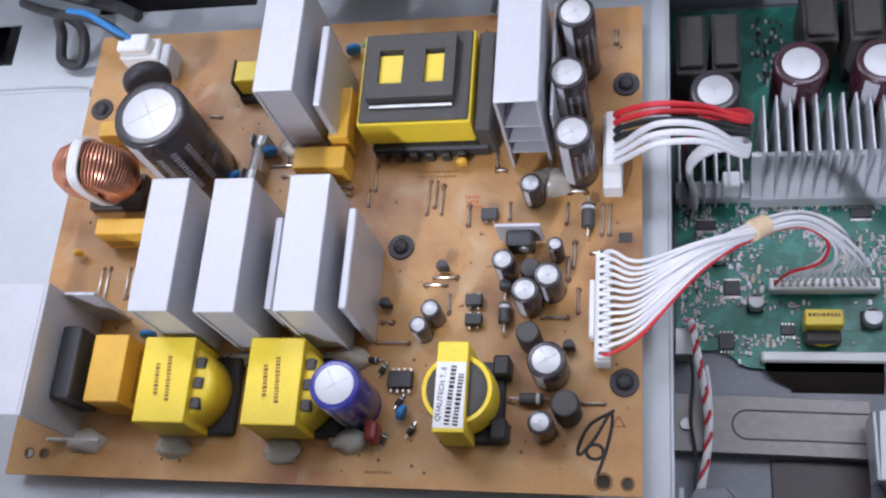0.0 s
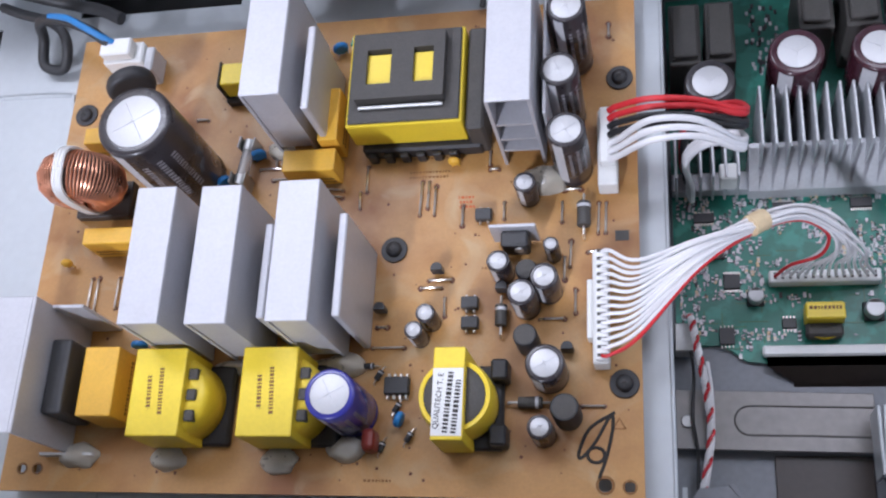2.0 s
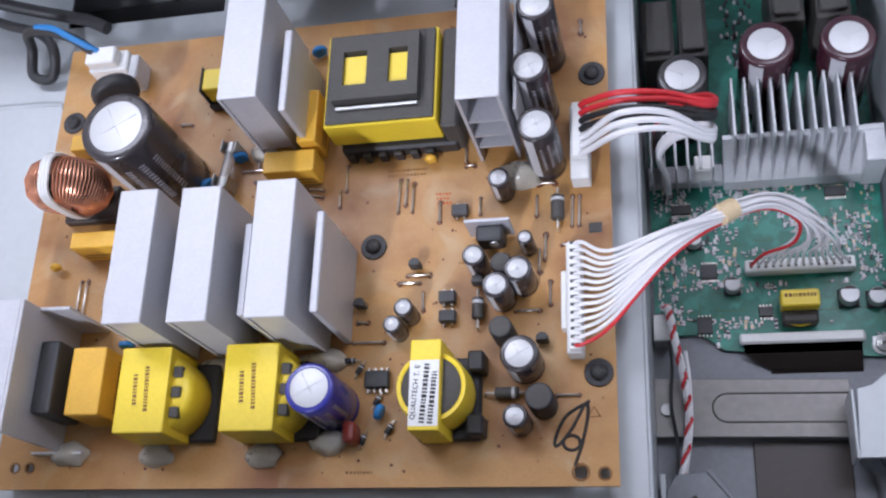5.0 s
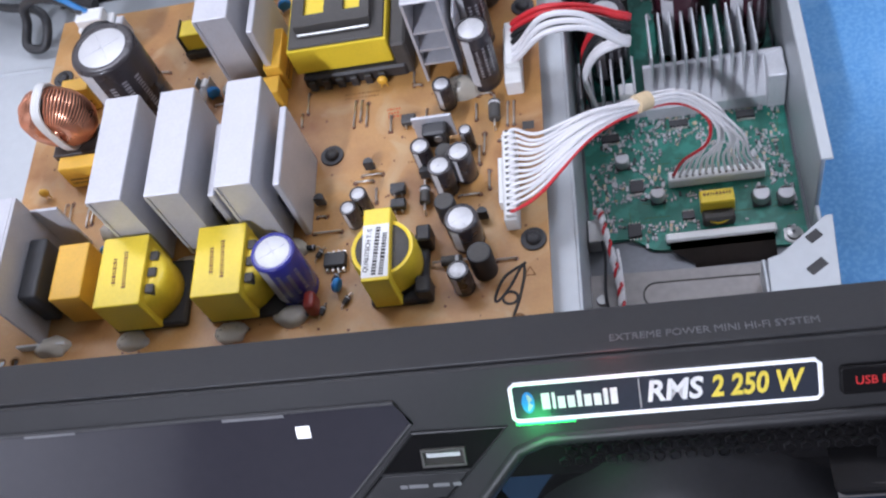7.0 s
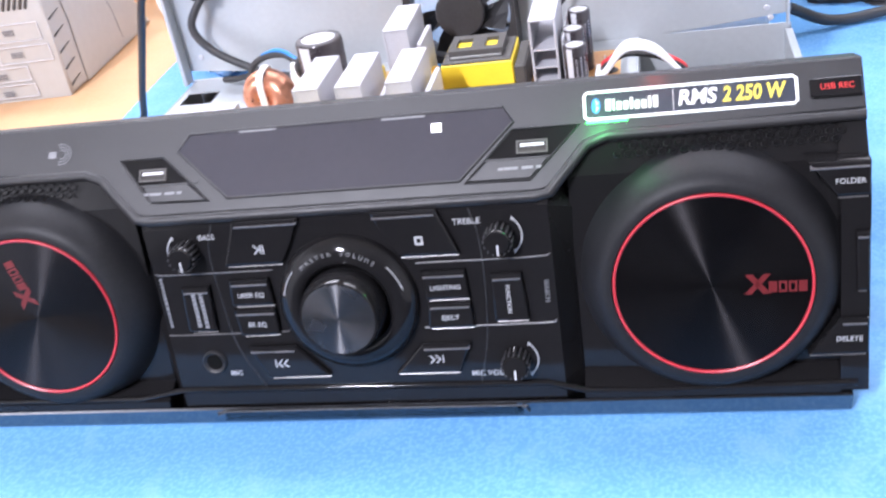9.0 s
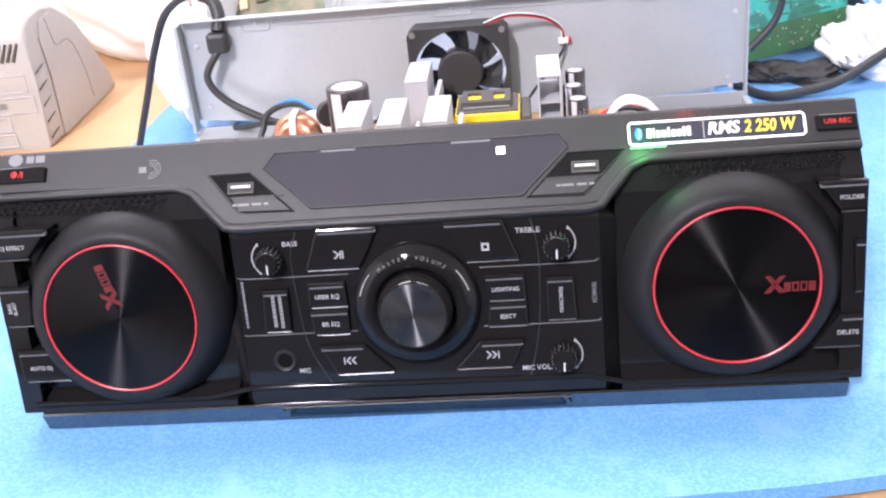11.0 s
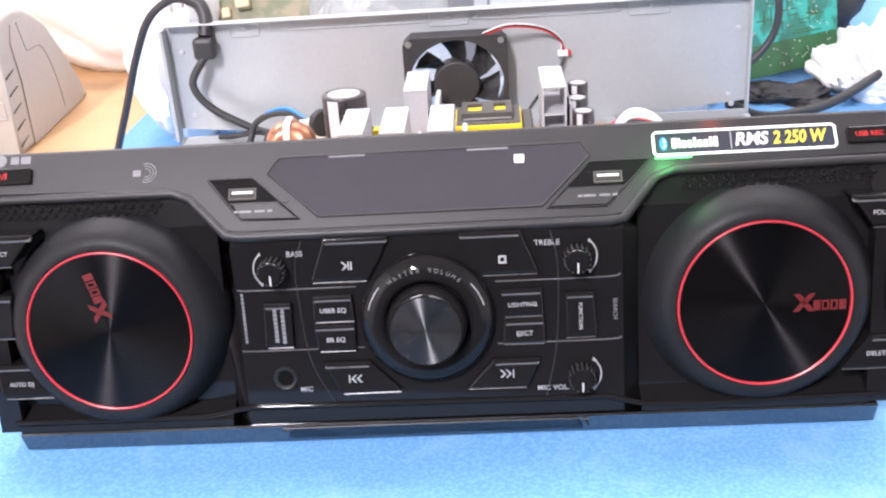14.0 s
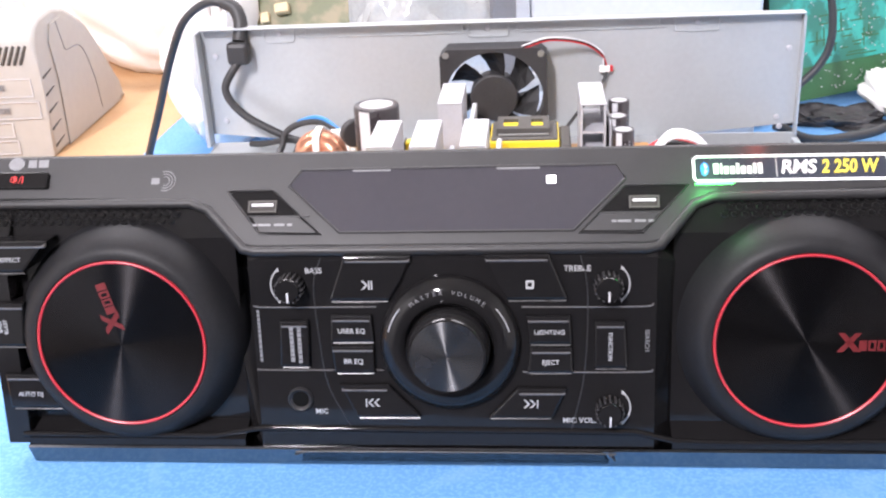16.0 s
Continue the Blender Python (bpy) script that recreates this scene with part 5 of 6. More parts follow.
prof = [(-0.0299, 0.004), (-0.0163, 0.0968), (-0.0161, 0.0972), (0.0183, 0.1366), (0.0198, 0.1370), (0.0352, 0.1323), (0.0360, 0.1312), (0.0350, 0.118), (0.0200, 0.112), (0.0020, 0.085), (-0.0060, 0.004)]
side = [(-0.0312, 0.004), (-0.0308, 0.0075), (-0.0190, 0.012), (-0.0050, 0.104), (0.0030, 0.119), (0.0183, 0.1366), (0.0198, 0.1370), (0.0352, 0.1323), (0.0360, 0.1312), (0.0350, 0.118), (0.0200, 0.112), (0.0060, 0.085), (0.0, 0.004)]
for x0, x1, line in ((-0.103, 0.103, prof), (-0.213, -0.103, side), (0.103, 0.213, side), (-0.2245, -0.213, prof), (0.213, 0.2245, prof)):
    b = add_prism(bmesh.new(), line, x0, x1, 0)
    bmesh.ops.transform(b, matrix=Matrix(((0, 0, 1, 0), (1, 0, 0, 0), (0, 1, 0, 0), (0, 0, 0, 1))), verts=b.verts)
    if x1 == 0.103:
        # the flanks of the middle block slope outwards to the dial bays
        for v in b.verts:
            if v.co.z < 0.1:
                v.co.x = math.copysign(0.0945 if v.co.y < -0.012 else 0.113, v.co.x)
    part("shell", b, M_GLOSS, fp)
TOPM = Matrix(((1, 0, 0, 0), (0, 0.956, 0.292, 0.0192), (0, -0.292, 0.956, 0.1372), (0, 0, 0, 1)))
b = box((-0.2247, 0.0, -0.0008), (0.2247, 0.0172, 0.0004), 0.0004)
bmesh.ops.transform(b, matrix=TOPM, verts=b.verts)
part("shell_top", b, M_PANEL, fp)
plate("bezel", [(-0.2248, 0.0060), (-0.1240, 0.0055), (-0.1160, 0.0020), (-0.0965, -0.0182), (-0.0910, -0.0194), (0.0905, -0.0194), (0.0960, -0.0182), (0.1130, 0.0020), (0.1210, 0.0052), (0.2248, 0.0058), (0.2248, 0.0278), (-0.2248, 0.0278)], -0.001, 0.0018, M_PANEL, UPPER, None, 0.0008, "matte black upper bezel")
# rim line under the bezel
rim = [(-0.2245, 0.0035), (-0.1240, 0.0030), (-0.1150, -0.0005), (-0.0962, -0.0204), (-0.0905, -0.0215), (0.0898, -0.0215), (0.0956, -0.0204), (0.1120, -0.0005), (0.1210, 0.0028), (0.2245, 0.0035)]
part("bezel_rim", add_tube(bmesh.new(), [UPPER @ Vector((x, v, 0.0006)) for x, v in rim], 0.0025, 10), M_PANEL, fp)
# display window
disp = [(-0.0705, 0.0185), (0.0768, 0.0190), (0.0812, 0.0120), (0.0570, -0.0130), (-0.0510, -0.0130), (-0.0762, 0.0105)]
dw = plate("display", disp, 0.0016, 0.0024, M_DISPLAY, UPPER, None, 0.0003, "smoked glossy display window")
loop = [UPPER @ Vector((x, v, 0.0022)) for x, v in disp + disp[:1]]
part("display_frame", add_tube(bmesh.new(), loop, 0.0007, 6), M_BLACK, dw)
plate("indicator", [(0.0450, 0.0098), (0.0494, 0.0098), (0.0494, 0.0138), (0.0450, 0.0138)], 0.0024, 0.0026, M_SQUARE, UPPER, dw, 0, "small white lit square")
for x0, x1 in ((-0.046, -0.028), (0.022, 0.042)):
    plate("display_mark", [(x0, 0.0172), (x1, 0.0172), (x1, 0.0182), (x0, 0.0182)], 0.0024, 0.0025, M_GREYPRINT, UPPER, dw)
# USB bays
for s, poly, cx in ((-1, [(-0.1060, 0.0085), (-0.0838, 0.0085), (-0.0598, -0.0140), (-0.0890, -0.0132)], -0.0883), (1, [(0.0807, 0.0085), (0.1095, 0.0083), (0.0880, -0.0145), (0.0594, -0.0145)], 0.0892)):
    bay = plate("usb_bay", poly, 0.0016, 0.0023, M_GLOSS, UPPER, None, 0.0003, "glossy bay with a USB socket")
    part("bay_frame", add_tube(bmesh.new(), [UPPER @ Vector((x, v, 0.0022)) for x, v in poly + poly[:1]], 0.0006, 6), M_PANEL, bay)
    y0 = -0.0045
    xa, xb = (-0.0945, -0.0655) if s < 0 else (0.0680, 0.0972)
    plate("bay_step", [(xa, y0), (xb, y0), (xb - 0.0005, y0 - 0.0006), (xa, y0 - 0.0006)], 0.0023, 0.0027, M_PANEL, UPPER, bay)
    b = sheet_with_holes((cx - 0.0068, -0.0030, cx + 0.0068, 0.0030), [(cx - 0.0060, -0.0022, cx + 0.0060, 0.0022)], 0.0015, 0.0032)
    bmesh.ops.transform(b, matrix=UPPER, verts=b.verts)
    part("socket_shell", b, M_CORE, bay)
    # dark backing plate painting the shade inside the socket
    plate("socket_shade_plate", [(cx - 0.0060, -0.0022), (cx + 0.0060, -0.0022), (cx + 0.0060, 0.0022), (cx - 0.0060, 0.0022)], 0.0014, 0.0024, M_INK, UPPER, bay)
    plate("socket_tongue", [(cx - 0.0052, 0.0002), (cx + 0.0052, 0.0002), (cx + 0.0052, 0.0016), (cx - 0.0052, 0.0016)], 0.0020, 0.0029, M_STRIPE, UPPER, bay)
    wide = [(-0.0930, -0.0052), (-0.0706, -0.0052), (-0.0612, -0.0136), (-0.0888, -0.0128)] if s < 0 else [(0.0694, -0.0052), (0.0962, -0.0052), (0.0880, -0.0138), (0.0608, -0.0138)]
    plate("bay_plate", wide, 0.0022, 0.0029, M_PANEL, UPPER, bay, 0.0003, "matte plate with the socket's markings")
    for dx, l in ((-0.0095, 0.0022), (-0.0068, 0.0060), (0.0008, 0.0050), (0.0070, 0.0025)):
        q = cx + (0.0055 if s < 0 else -0.0055) + dx
        plate("bay_print", [(q, -0.0098), (q + l, -0.0098), (q + l, -0.0086), (q, -0.0086)], 0.0029, 0.0030, M_GREYPRINT, UPPER, bay)
# badge
x0, x1, v0, v1 = 0.1118, 0.1990, 0.0094, 0.0220
badge = plate("badge", [(x0 + 0.0012, v0), (x1 - 0.0012, v0), (x1, v0 + 0.0012), (x1, v1 - 0.0012), (x1 - 0.0012, v1), (x0 + 0.0012, v1), (x0, v1 - 0.0012), (x0, v0 + 0.0012)], 0.0017, 0.0024, M_LABELBG, UPPER, None, 0.0002, "dark label with a glowing pale border")
ring = [(x0 + 0.0016, v0 + 0.0004), (x1 - 0.0016, v0 + 0.0004), (x1 - 0.0004, v0 + 0.0016), (x1 - 0.0004, v1 - 0.0016), (x1 - 0.0016, v1 - 0.0004), (x0 + 0.0016, v1 - 0.0004), (x0 + 0.0004, v1 - 0.0016), (x0 + 0.0004, v0 + 0.0016)]
part("border", add_tube(bmesh.new(), [UPPER @ Vector((x, v, 0.0024)) for x, v in ring + ring[:1]], 0.00065, 6), M_LABELLINE, badge)
writing("badge_word", "RMS", 0.0090, M_LABELTEXT, badge, UPPER @ Matrix.Translation((0.1512, 0.0158, 0.0026)), "LEFT", 0.00025, 0.18, 0.0160)
writing("badge_figure", "2 250 W", 0.0090, M_GOLD, badge, UPPER @ Matrix.Translation((0.1690, 0.0158, 0.0026)), "LEFT", 0.00025, 0.18, 0.0256)
plate("badge_divider", [(0.1490, 0.0112), (0.1494, 0.0112), (0.1494, 0.0202), (0.1490, 0.0202)], 0.0024, 0.0026, M_PRINT, UPPER, badge)
plate("badge_emblem", [(0.1170 + 0.0019 * math.cos(a), 0.0156 + 0.0034 * math.sin(a)) for a in [2 * math.pi * k / 20 for k in range(20)]], 0.0024, 0.0026, M_BTBLUE, UPPER, badge)
plate("badge_emblem_mark", [(0.1167, 0.0130), (0.1173, 0.0130), (0.1184, 0.0146), (0.1173, 0.0156), (0.1184, 0.0166), (0.1173, 0.0182), (0.1167, 0.0182), (0.1171, 0.0156)], 0.0026, 0.0027, M_PRINT, UPPER, badge)
xx = 0.1210
for w, tall in ((0.0024, 1), (0.0009, 1), (0.0021, 0), (0.0021, 0), (0.0013, 1), (0.0021, 0), (0.0021, 0), (0.0013, 1), (0.0020, 1)):
    plate("badge_shape", [(xx, 0.0131), (xx + w, 0.0131), (xx + w, 0.0182 if tall else 0.0168), (xx, 0.0182 if tall else 0.0168)], 0.0024, 0.0026, M_LABELTEXT, UPPER, badge)
    xx += w + 0.0007
plate("badge_lamp", [(0.1125, 0.0082), (0.1300, 0.0082), (0.1300, 0.0090), (0.1125, 0.0090)], 0.0017, 0.0020, M_GREENLED, UPPER, badge, 0, "green lit edge of the badge")
led = bpy.data.lights.new("badge_glow", "POINT")
led.energy, led.color, led.shadow_soft_size = 0.016, (0.05, 1.0, 0.2), 0.004
lo = new("badge_glow", led)
lo.location = UPPER @ Vector((0.1180, 0.0050, 0.0120))
led = bpy.data.lights.new("badge_glow", "POINT")
led.energy, led.color, led.shadow_soft_size = 0.0035, (1.0, 0.12, 0.06), 0.004
lo = new("badge_glow", led)
lo.location = UPPER @ Vector((0.1420, 0.0285, 0.0100))
# maker's mark, radio mark, small buttons on the bezel
plate("maker_mark", [(-0.2130 + 0.0040 * math.cos(a), 0.0242 + 0.0034 * math.sin(a)) for a in [2 * math.pi * k / 24 for k in range(24)]], 0.0018, 0.0020, M_GREYPRINT, UPPER)
for x, w in ((-0.2070, 0.0042), (-0.2018, 0.0050)):
    plate("maker_mark", [(x, 0.0222), (x + w, 0.0222), (x + w, 0.0262), (x, 0.0262)], 0.0018, 0.0020, M_GREYPRINT, UPPER)
for r in (0.0022, 0.0036, 0.0050):
    arc = [UPPER @ Vector((-0.1372 + r * math.cos(a), 0.0142 + r * math.sin(a), 0.0019)) for a in [-1.9 + 3.8 * k / 14 for k in range(15)]]
    part("radio_mark", add_tube(bmesh.new(), arc, 0.0003, 5), M_GREYPRINT, fp)
bars_x = -0.1440
plate("radio_mark", [(bars_x, 0.0125), (bars_x + 0.004, 0.0125), (bars_x + 0.004, 0.0158), (bars_x, 0.0158)], 0.0018, 0.00195, M_GREYPRINT, UPPER)
bt = plate("power_button", [(-0.2215, 0.0108), (-0.1955, 0.0108), (-0.1950, 0.0118), (-0.1950, 0.0182), (-0.1960, 0.0192), (-0.2215, 0.0192)], 0.0017, 0.0042, M_GLOSS, UPPER, None, 0.0006, "glossy power button")
writing("button_mark", "Ф/I", 0.0052, M_REDLIT, bt, UPPER @ Matrix.Translation((-0.2105, 0.0148, 0.0043)))
bt = plate("record_button", [(0.2045, 0.0108), (0.2235, 0.0108), (0.2235, 0.0192), (0.2045, 0.0192), (0.2035, 0.0182), (0.2035, 0.0118)], 0.0017, 0.0042, M_GLOSS, UPPER, None, 0.0006, "glossy record button")
writing("button_mark", "USB REC", 0.0035, M_REDLIT, bt, UPPER @ Matrix.Translation((0.2140, 0.0150, 0.0043)))
tm = TOPM @ Matrix.Translation((0, 0.0045, 0.0005))
writing("top_wording", "EXTREME POWER MINI HI-FI SYSTEM", 0.0036, M_TOPPRINT, fp, tm @ Matrix.Translation((0.142, 0, 0)), "LEFT")
# hexagon grilles
for x0, x1 in ((-0.2200, -0.1280), (0.1250, 0.2200)):
    b = bmesh.new()
    for row in range(3):
        nn = int((x1 - x0) / 0.0046)
        for k in range(nn):
            x, v = x0 + (k + 0.5 * (row % 2)) * 0.0046, 0.0010 - row * 0.0034
            hexa = [(x + 0.0020 * math.cos(a), v + 0.0017 * math.sin(a)) for a in [math.pi / 6 + math.pi / 3 * q for q in range(6)]]
            lo_ = [b.verts.new(UPPER @ Vector((*q, 0.0002))) for q in hexa]
            inn = [b.verts.new(UPPER @ Vector((x + (q[0] - x) * 0.78, v + (q[1] - v) * 0.78, 0.0012))) for q in hexa]
            for q in range(6):
                b.faces.new((lo_[q], lo_[(q + 1) % 6], inn[(q + 1) % 6], inn[q]))
    tagged(part("hexagon_grille", b, M_PANEL, fp), kind="stuff")
# dials
for sx in (-1, 1):
    dm = Matrix.Translation((0.1608 if sx > 0 else -0.1578, -0.0108, 0.0568 if sx > 0 else 0.0563)) @ pose(0, 0, 0, 81.5, 0, 0)
    dial = new("dial")
    dial.empty_display_size, dial.parent, dial.matrix_basis = 0.01, fp, dm
    tagged(dial, label="large round dial with a red ring and brushed black face")
    part("skirt", add_lathe(bmesh.new(), [(0.0575, -0.010), (0.0575, -0.003), (0.0562, 0.0010), (0.0520, 0.0100), (0.0492, 0.0140), (0.0466, 0.0166), (0.0440, 0.0175), (0.0420, 0.0174), (0.0414, 0.0164), (0.0410, 0.0162)], 96), M_DIAL, dial)
    part("red_ring", add_lathe(bmesh.new(), [(0.0415, 0.0160), (0.0413, 0.0176), (0.0408, 0.0178), (0.0402, 0.0174), (0.0402, 0.0160)], 96), M_RING, dial)
    part("face", add_lathe(bmesh.new(), [(0.0401, 0.0160), (0.0399, 0.0170), (0.0001, 0.0170)], 96), M_SPUN, dial)
    for k in range(10):
        a = 2 * math.pi * k / 10
        b = box((0.0475, -0.0028, 0.0138), (0.0505, 0.0028, 0.0152), 0.0005)
        bmesh.ops.transform(b, matrix=pose(0, 0, 0, 0, 0, math.degrees(a)) @ pose(0, 0, 0, 0, 22, 0), verts=b.verts)
        if sx > 0 and k in (2, 3, 4) or sx < 0 and k in (1, 2):
            part("grip_rib", b, M_PANEL, dial)
    ang = 0 if sx > 0 else 106
    lm = pose(0, 0, 0.0170, 0, 0, ang)
    ox = 0.0130 if sx > 0 else 0.0060
    for poly in ([(0, -0.006), (0.004, -0.006), (0.0145, 0.006), (0.0105, 0.006)], [(0.0100, -0.006), (0.0145, -0.006), (0.0045, 0.006), (0.0005, 0.006)]):
        b = add_prism(bmesh.new(), [(ox + 0.75 * x, 0.75 * y) for x, y in poly], 0, 0.00015)
        bmesh.ops.transform(b, matrix=lm, verts=b.verts)
        part("dial_logo_shape", b, M_REDPRINT, dial)
    for k in range(4):
        xq = ox + 0.0098 + k * 0.0040
        b = sheet_with_holes((xq, -0.0040, xq + 0.0034, 0.0010), [(xq + 0.0009, -0.0030, xq + 0.0025, 0.0)] if k in (1, 2) else [], 0, 0.00015)
        bmesh.ops.transform(b, matrix=lm, verts=b.verts)
        part("dial_logo_shape", b, M_REDPRINT, dial)
# master volume
mk = new("volume_control")
mk.empty_display_size, mk.parent, mk.matrix_basis = 0.01, fp, LOWER @ Matrix.Translation((-0.0008, 0.0568, 0))
tagged(mk, label="glossy master volume knob with brushed metal face")
part("collar", add_lathe(bmesh.new(), [(0.0335, -0.002), (0.0333, 0.0012), (0.0322, 0.0036), (0.0304, 0.0056), (0.0280, 0.0071), (0.0252, 0.0080), (0.0225, 0.0080), (0.0205, 0.0066), (0.0195, 0.0040)], 80), M_GLOSS, mk)
part("knob_skirt", add_lathe(bmesh.new(), [(0.0195, 0.0060), (0.0195, 0.0120), (0.0182, 0.0180), (0.0175, 0.0192), (0.0170, 0.0192)], 72), M_GLOSS, mk)
part("knob_face", add_lathe(bmesh.new(), [(0.0171, 0.0186), (0.0168, 0.0194), (0.0001, 0.0194)], 72), M_KNOB, mk)
for k, chx in enumerate("MASTER VOLUME"):
    a = radians(128 - 76 * k / 12)
    writing("volume_letter", chx, 0.0029, M_GREYPRINT, mk, pose(0.0268 * math.cos(a), 0.0268 * math.sin(a), 0.0080, 0, 0, math.degrees(a) - 90))
for a0, a1 in ((140, 165), (15, 40)):
    arc = [(0.0290 * math.cos(radians(a0 + (a1 - a0) * k / 8)), 0.0290 * math.sin(radians(a0 + (a1 - a0) * k / 8)), 0.0068) for k in range(9)]
    part("volume_arc", add_tube(bmesh.new(), arc, 0.0003, 5), M_PRINT, mk)


def button(name, poly, words, size, h=0.0030, at=None, turn=0, mat=None):
    bt = plate(name, poly, -0.012, h, M_GLOSS, LOWER, None, 0.0011)
    # chamfer along the upper edge and thin recess lip below, highlights painted as paler grey
    top = sorted(poly, key=lambda q: -q[1])[:2]
    low = sorted(poly, key=lambda q: q[1])[:2]
    for name_, ends, rise, w in (("upper_chamfer", top, -1, 0.0026), ("recess_lip", low, 1, 0.0005)):
        xa, xb = sorted(q[0] for q in ends)
        xa, xb, vv = xa + 0.0009, xb - 0.0009, ends[0][1]
        if rise > 0:
            sec = [(vv - 0.0016, 0.0), (vv - 0.0016, 0.0005), (vv - 0.0016 + w, 0.0002), (vv - 0.0016 + w, 0.0)]
        else:
            sec = [(vv - 0.0002, h - 0.0024), (vv - w, h + 0.0004), (vv - w - 0.0006, h + 0.0001), (vv - w, h - 0.0024)]
        b = bmesh.new()
        ra = [b.verts.new(LOWER @ Vector((xa, q[0], q[1]))) for q in sec]
        rb = [b.verts.new(LOWER @ Vector((xb, q[0], q[1]))) for q in sec]
        for k in range(4):
            b.faces.new((ra[k], ra[(k + 1) % 4], rb[(k + 1) % 4], rb[k]))
        b.faces.new(ra[::-1])
        b.faces.new(rb)
        part(name_, b, M_EDGE, bt)
    cx = sum(q[0] for q in poly) / len(poly)
    cv = sum(q[1] for q in poly) / len(poly) - 0.0012
    if at:
        cx, cv = at
    for n_, w in enumerate(words.split("|")):
        if w:
            off = Matrix.Translation((0, -n_ * size * 1.05, 0))
            writing("button_word", w, size, mat or M_PRINT, bt, LOWER @ Matrix.Translation((cx, cv, h + 0.0002)) @ pose(0, 0, 0, 0, 0, turn) @ off, "CENTER", 0.00002)
    return bt


button("play_button", [(-0.0488, 0.1000), (-0.0172, 0.1000), (-0.0230, 0.0880), (-0.0282, 0.0785), (-0.0566, 0.0785)], "", 0.004)
button("stop_button", [(0.0161, 0.1000), (0.0460, 0.1000), (0.0543, 0.0785), (0.0262, 0.0785), (0.0210, 0.0885)], "", 0.004)
button("user_eq_button", [(-0.0565, 0.0712), (-0.0372, 0.0712), (-0.0362, 0.0580), (-0.0572, 0.0580)], "USER EQ", 0.0034)
button("br_eq_button", [(-0.0572, 0.0562), (-0.0364, 0.0562), (-0.0366, 0.0425), (-0.0560, 0.0425)], "BR EQ", 0.0034)
button("lighting_button", [(0.0350, 0.0706), (0.0554, 0.0706), (0.0562, 0.0568), (0.0362, 0.0568)], "LIGHTING", 0.0031)
button("eject_button", [(0.0366, 0.0552), (0.0562, 0.0552), (0.0566, 0.0425), (0.0352, 0.0425)], "EJECT", 0.0032)
button("previous_button", [(-0.0540, 0.0362), (-0.0305, 0.0362), (-0.0155, 0.0200), (-0.0465, 0.0195)], "", 0.004)
button("next_button", [(0.0305, 0.0345), (0.0537, 0.0345), (0.0471, 0.0195), (0.0166, 0.0195)], "", 0.004)
button("plus_button", [(-0.0810, 0.0685), (-0.0671, 0.0685), (-0.0677, 0.0455), (-0.0822, 0.0455)], "|", 0.003)
button("function_button", [(0.0664, 0.0678), (0.0804, 0.0678), (0.0818, 0.0448), (0.0661, 0.0448)], "FUNCTION", 0.0027, at=(0.0735, 0.0555), turn=-90)
button("effect_button", [(-0.2220, 0.1085), (-0.1900, 0.1085), (-0.2030, 0.0935), (-0.2230, 0.0935)], "DJ EFFECT", 0.0031, at=(-0.2105, 0.0995))
button("blast_button", [(-0.2235, 0.0780), (-0.2055, 0.0780), (-0.2075, 0.0560), (-0.2235, 0.0560)], "BASS|BLAST", 0.0027, at=(-0.2185, 0.0660), turn=90)
button("auto_dj_button", [(-0.2200, 0.0415), (-0.1985, 0.0412), (-0.1830, 0.0240), (-0.2195, 0.0235)], "AUTO DJ", 0.0031, at=(-0.2080, 0.0310))
button("folder_button", [(0.2000, 0.1090), (0.2240, 0.1085), (0.2240, 0.0940), (0.2110, 0.0940)], "FOLDER", 0.0032, at=(0.2160, 0.1005))
button("side_button", [(0.2182, 0.0785), (0.2240, 0.0785), (0.2240, 0.0520), (0.2190, 0.0520)], "", 0.0030)
button("delete_button", [(0.2125, 0.0395), (0.2240, 0.0395), (0.2240, 0.0225), (0.1995, 0.0225)], "DELETE", 0.0032, at=(0.2160, 0.0300))


def mark(polys, at, scale):
    for q in polys:
        plate("transport_mark", [(at[0] + x * scale, at[1] + y * scale) for x, y in q], 0.0030, 0.0033, M_PRINT, LOWER)


tri_r = [(-1, 1), (-0.55, 1), (0.45, 0), (-0.55, -1), (-1, -1), (0.0, 0)]
mark([tri_r, [(0.55, -1), (0.85, -1), (0.85, 1), (0.55, 1)], [(1.15, -1), (1.45, -1), (1.45, 1), (1.15, 1)]], (-0.0388, 0.0860), 0.0021)
mark([[(x + 1.0, y) for x, y in tri_r], [(x - 0.4, y) for x, y in tri_r], [(1.7, -1), (2.0, -1), (2.0, 1), (1.7, 1)]], (0.0362, 0.0268), 0.0020)
mark([[(-x - 1.0, y) for x, y in tri_r[::-1]], [(0.4 - x, y) for x, y in tri_r[::-1]], [(-2.0, -1), (-1.7, -1), (-1.7, 1), (-2.0, 1)]], (-0.0378, 0.0272), 0.0020)
b = sheet_with_holes((0.0350, 0.0838, 0.0388, 0.0878), [(0.0359, 0.0847, 0.0379, 0.0869)], 0.0030, 0.0033)
bmesh.ops.transform(b, matrix=LOWER, verts=b.verts)
part("transport_mark", b, M_PRINT, fp)
b = bmesh.new()
for xx, ll in ((-0.0765, 0.0175), (-0.0728, 0.0185)):
    v = 0.0660
    rnd = random.Random(int(-xx * 1e5))
    while v > 0.0660 - ll:
        l = rnd.uniform(0.0012, 0.0024)
        add_box(b, (xx, v - l, 0.0030), (xx + 0.0018, v, 0.0032))
        v -= l + 0.0004
bmesh.ops.transform(b, matrix=LOWER, verts=b.verts)
tagged(part("button_print", b, M_GREYPRINT, fp), kind="stuff")
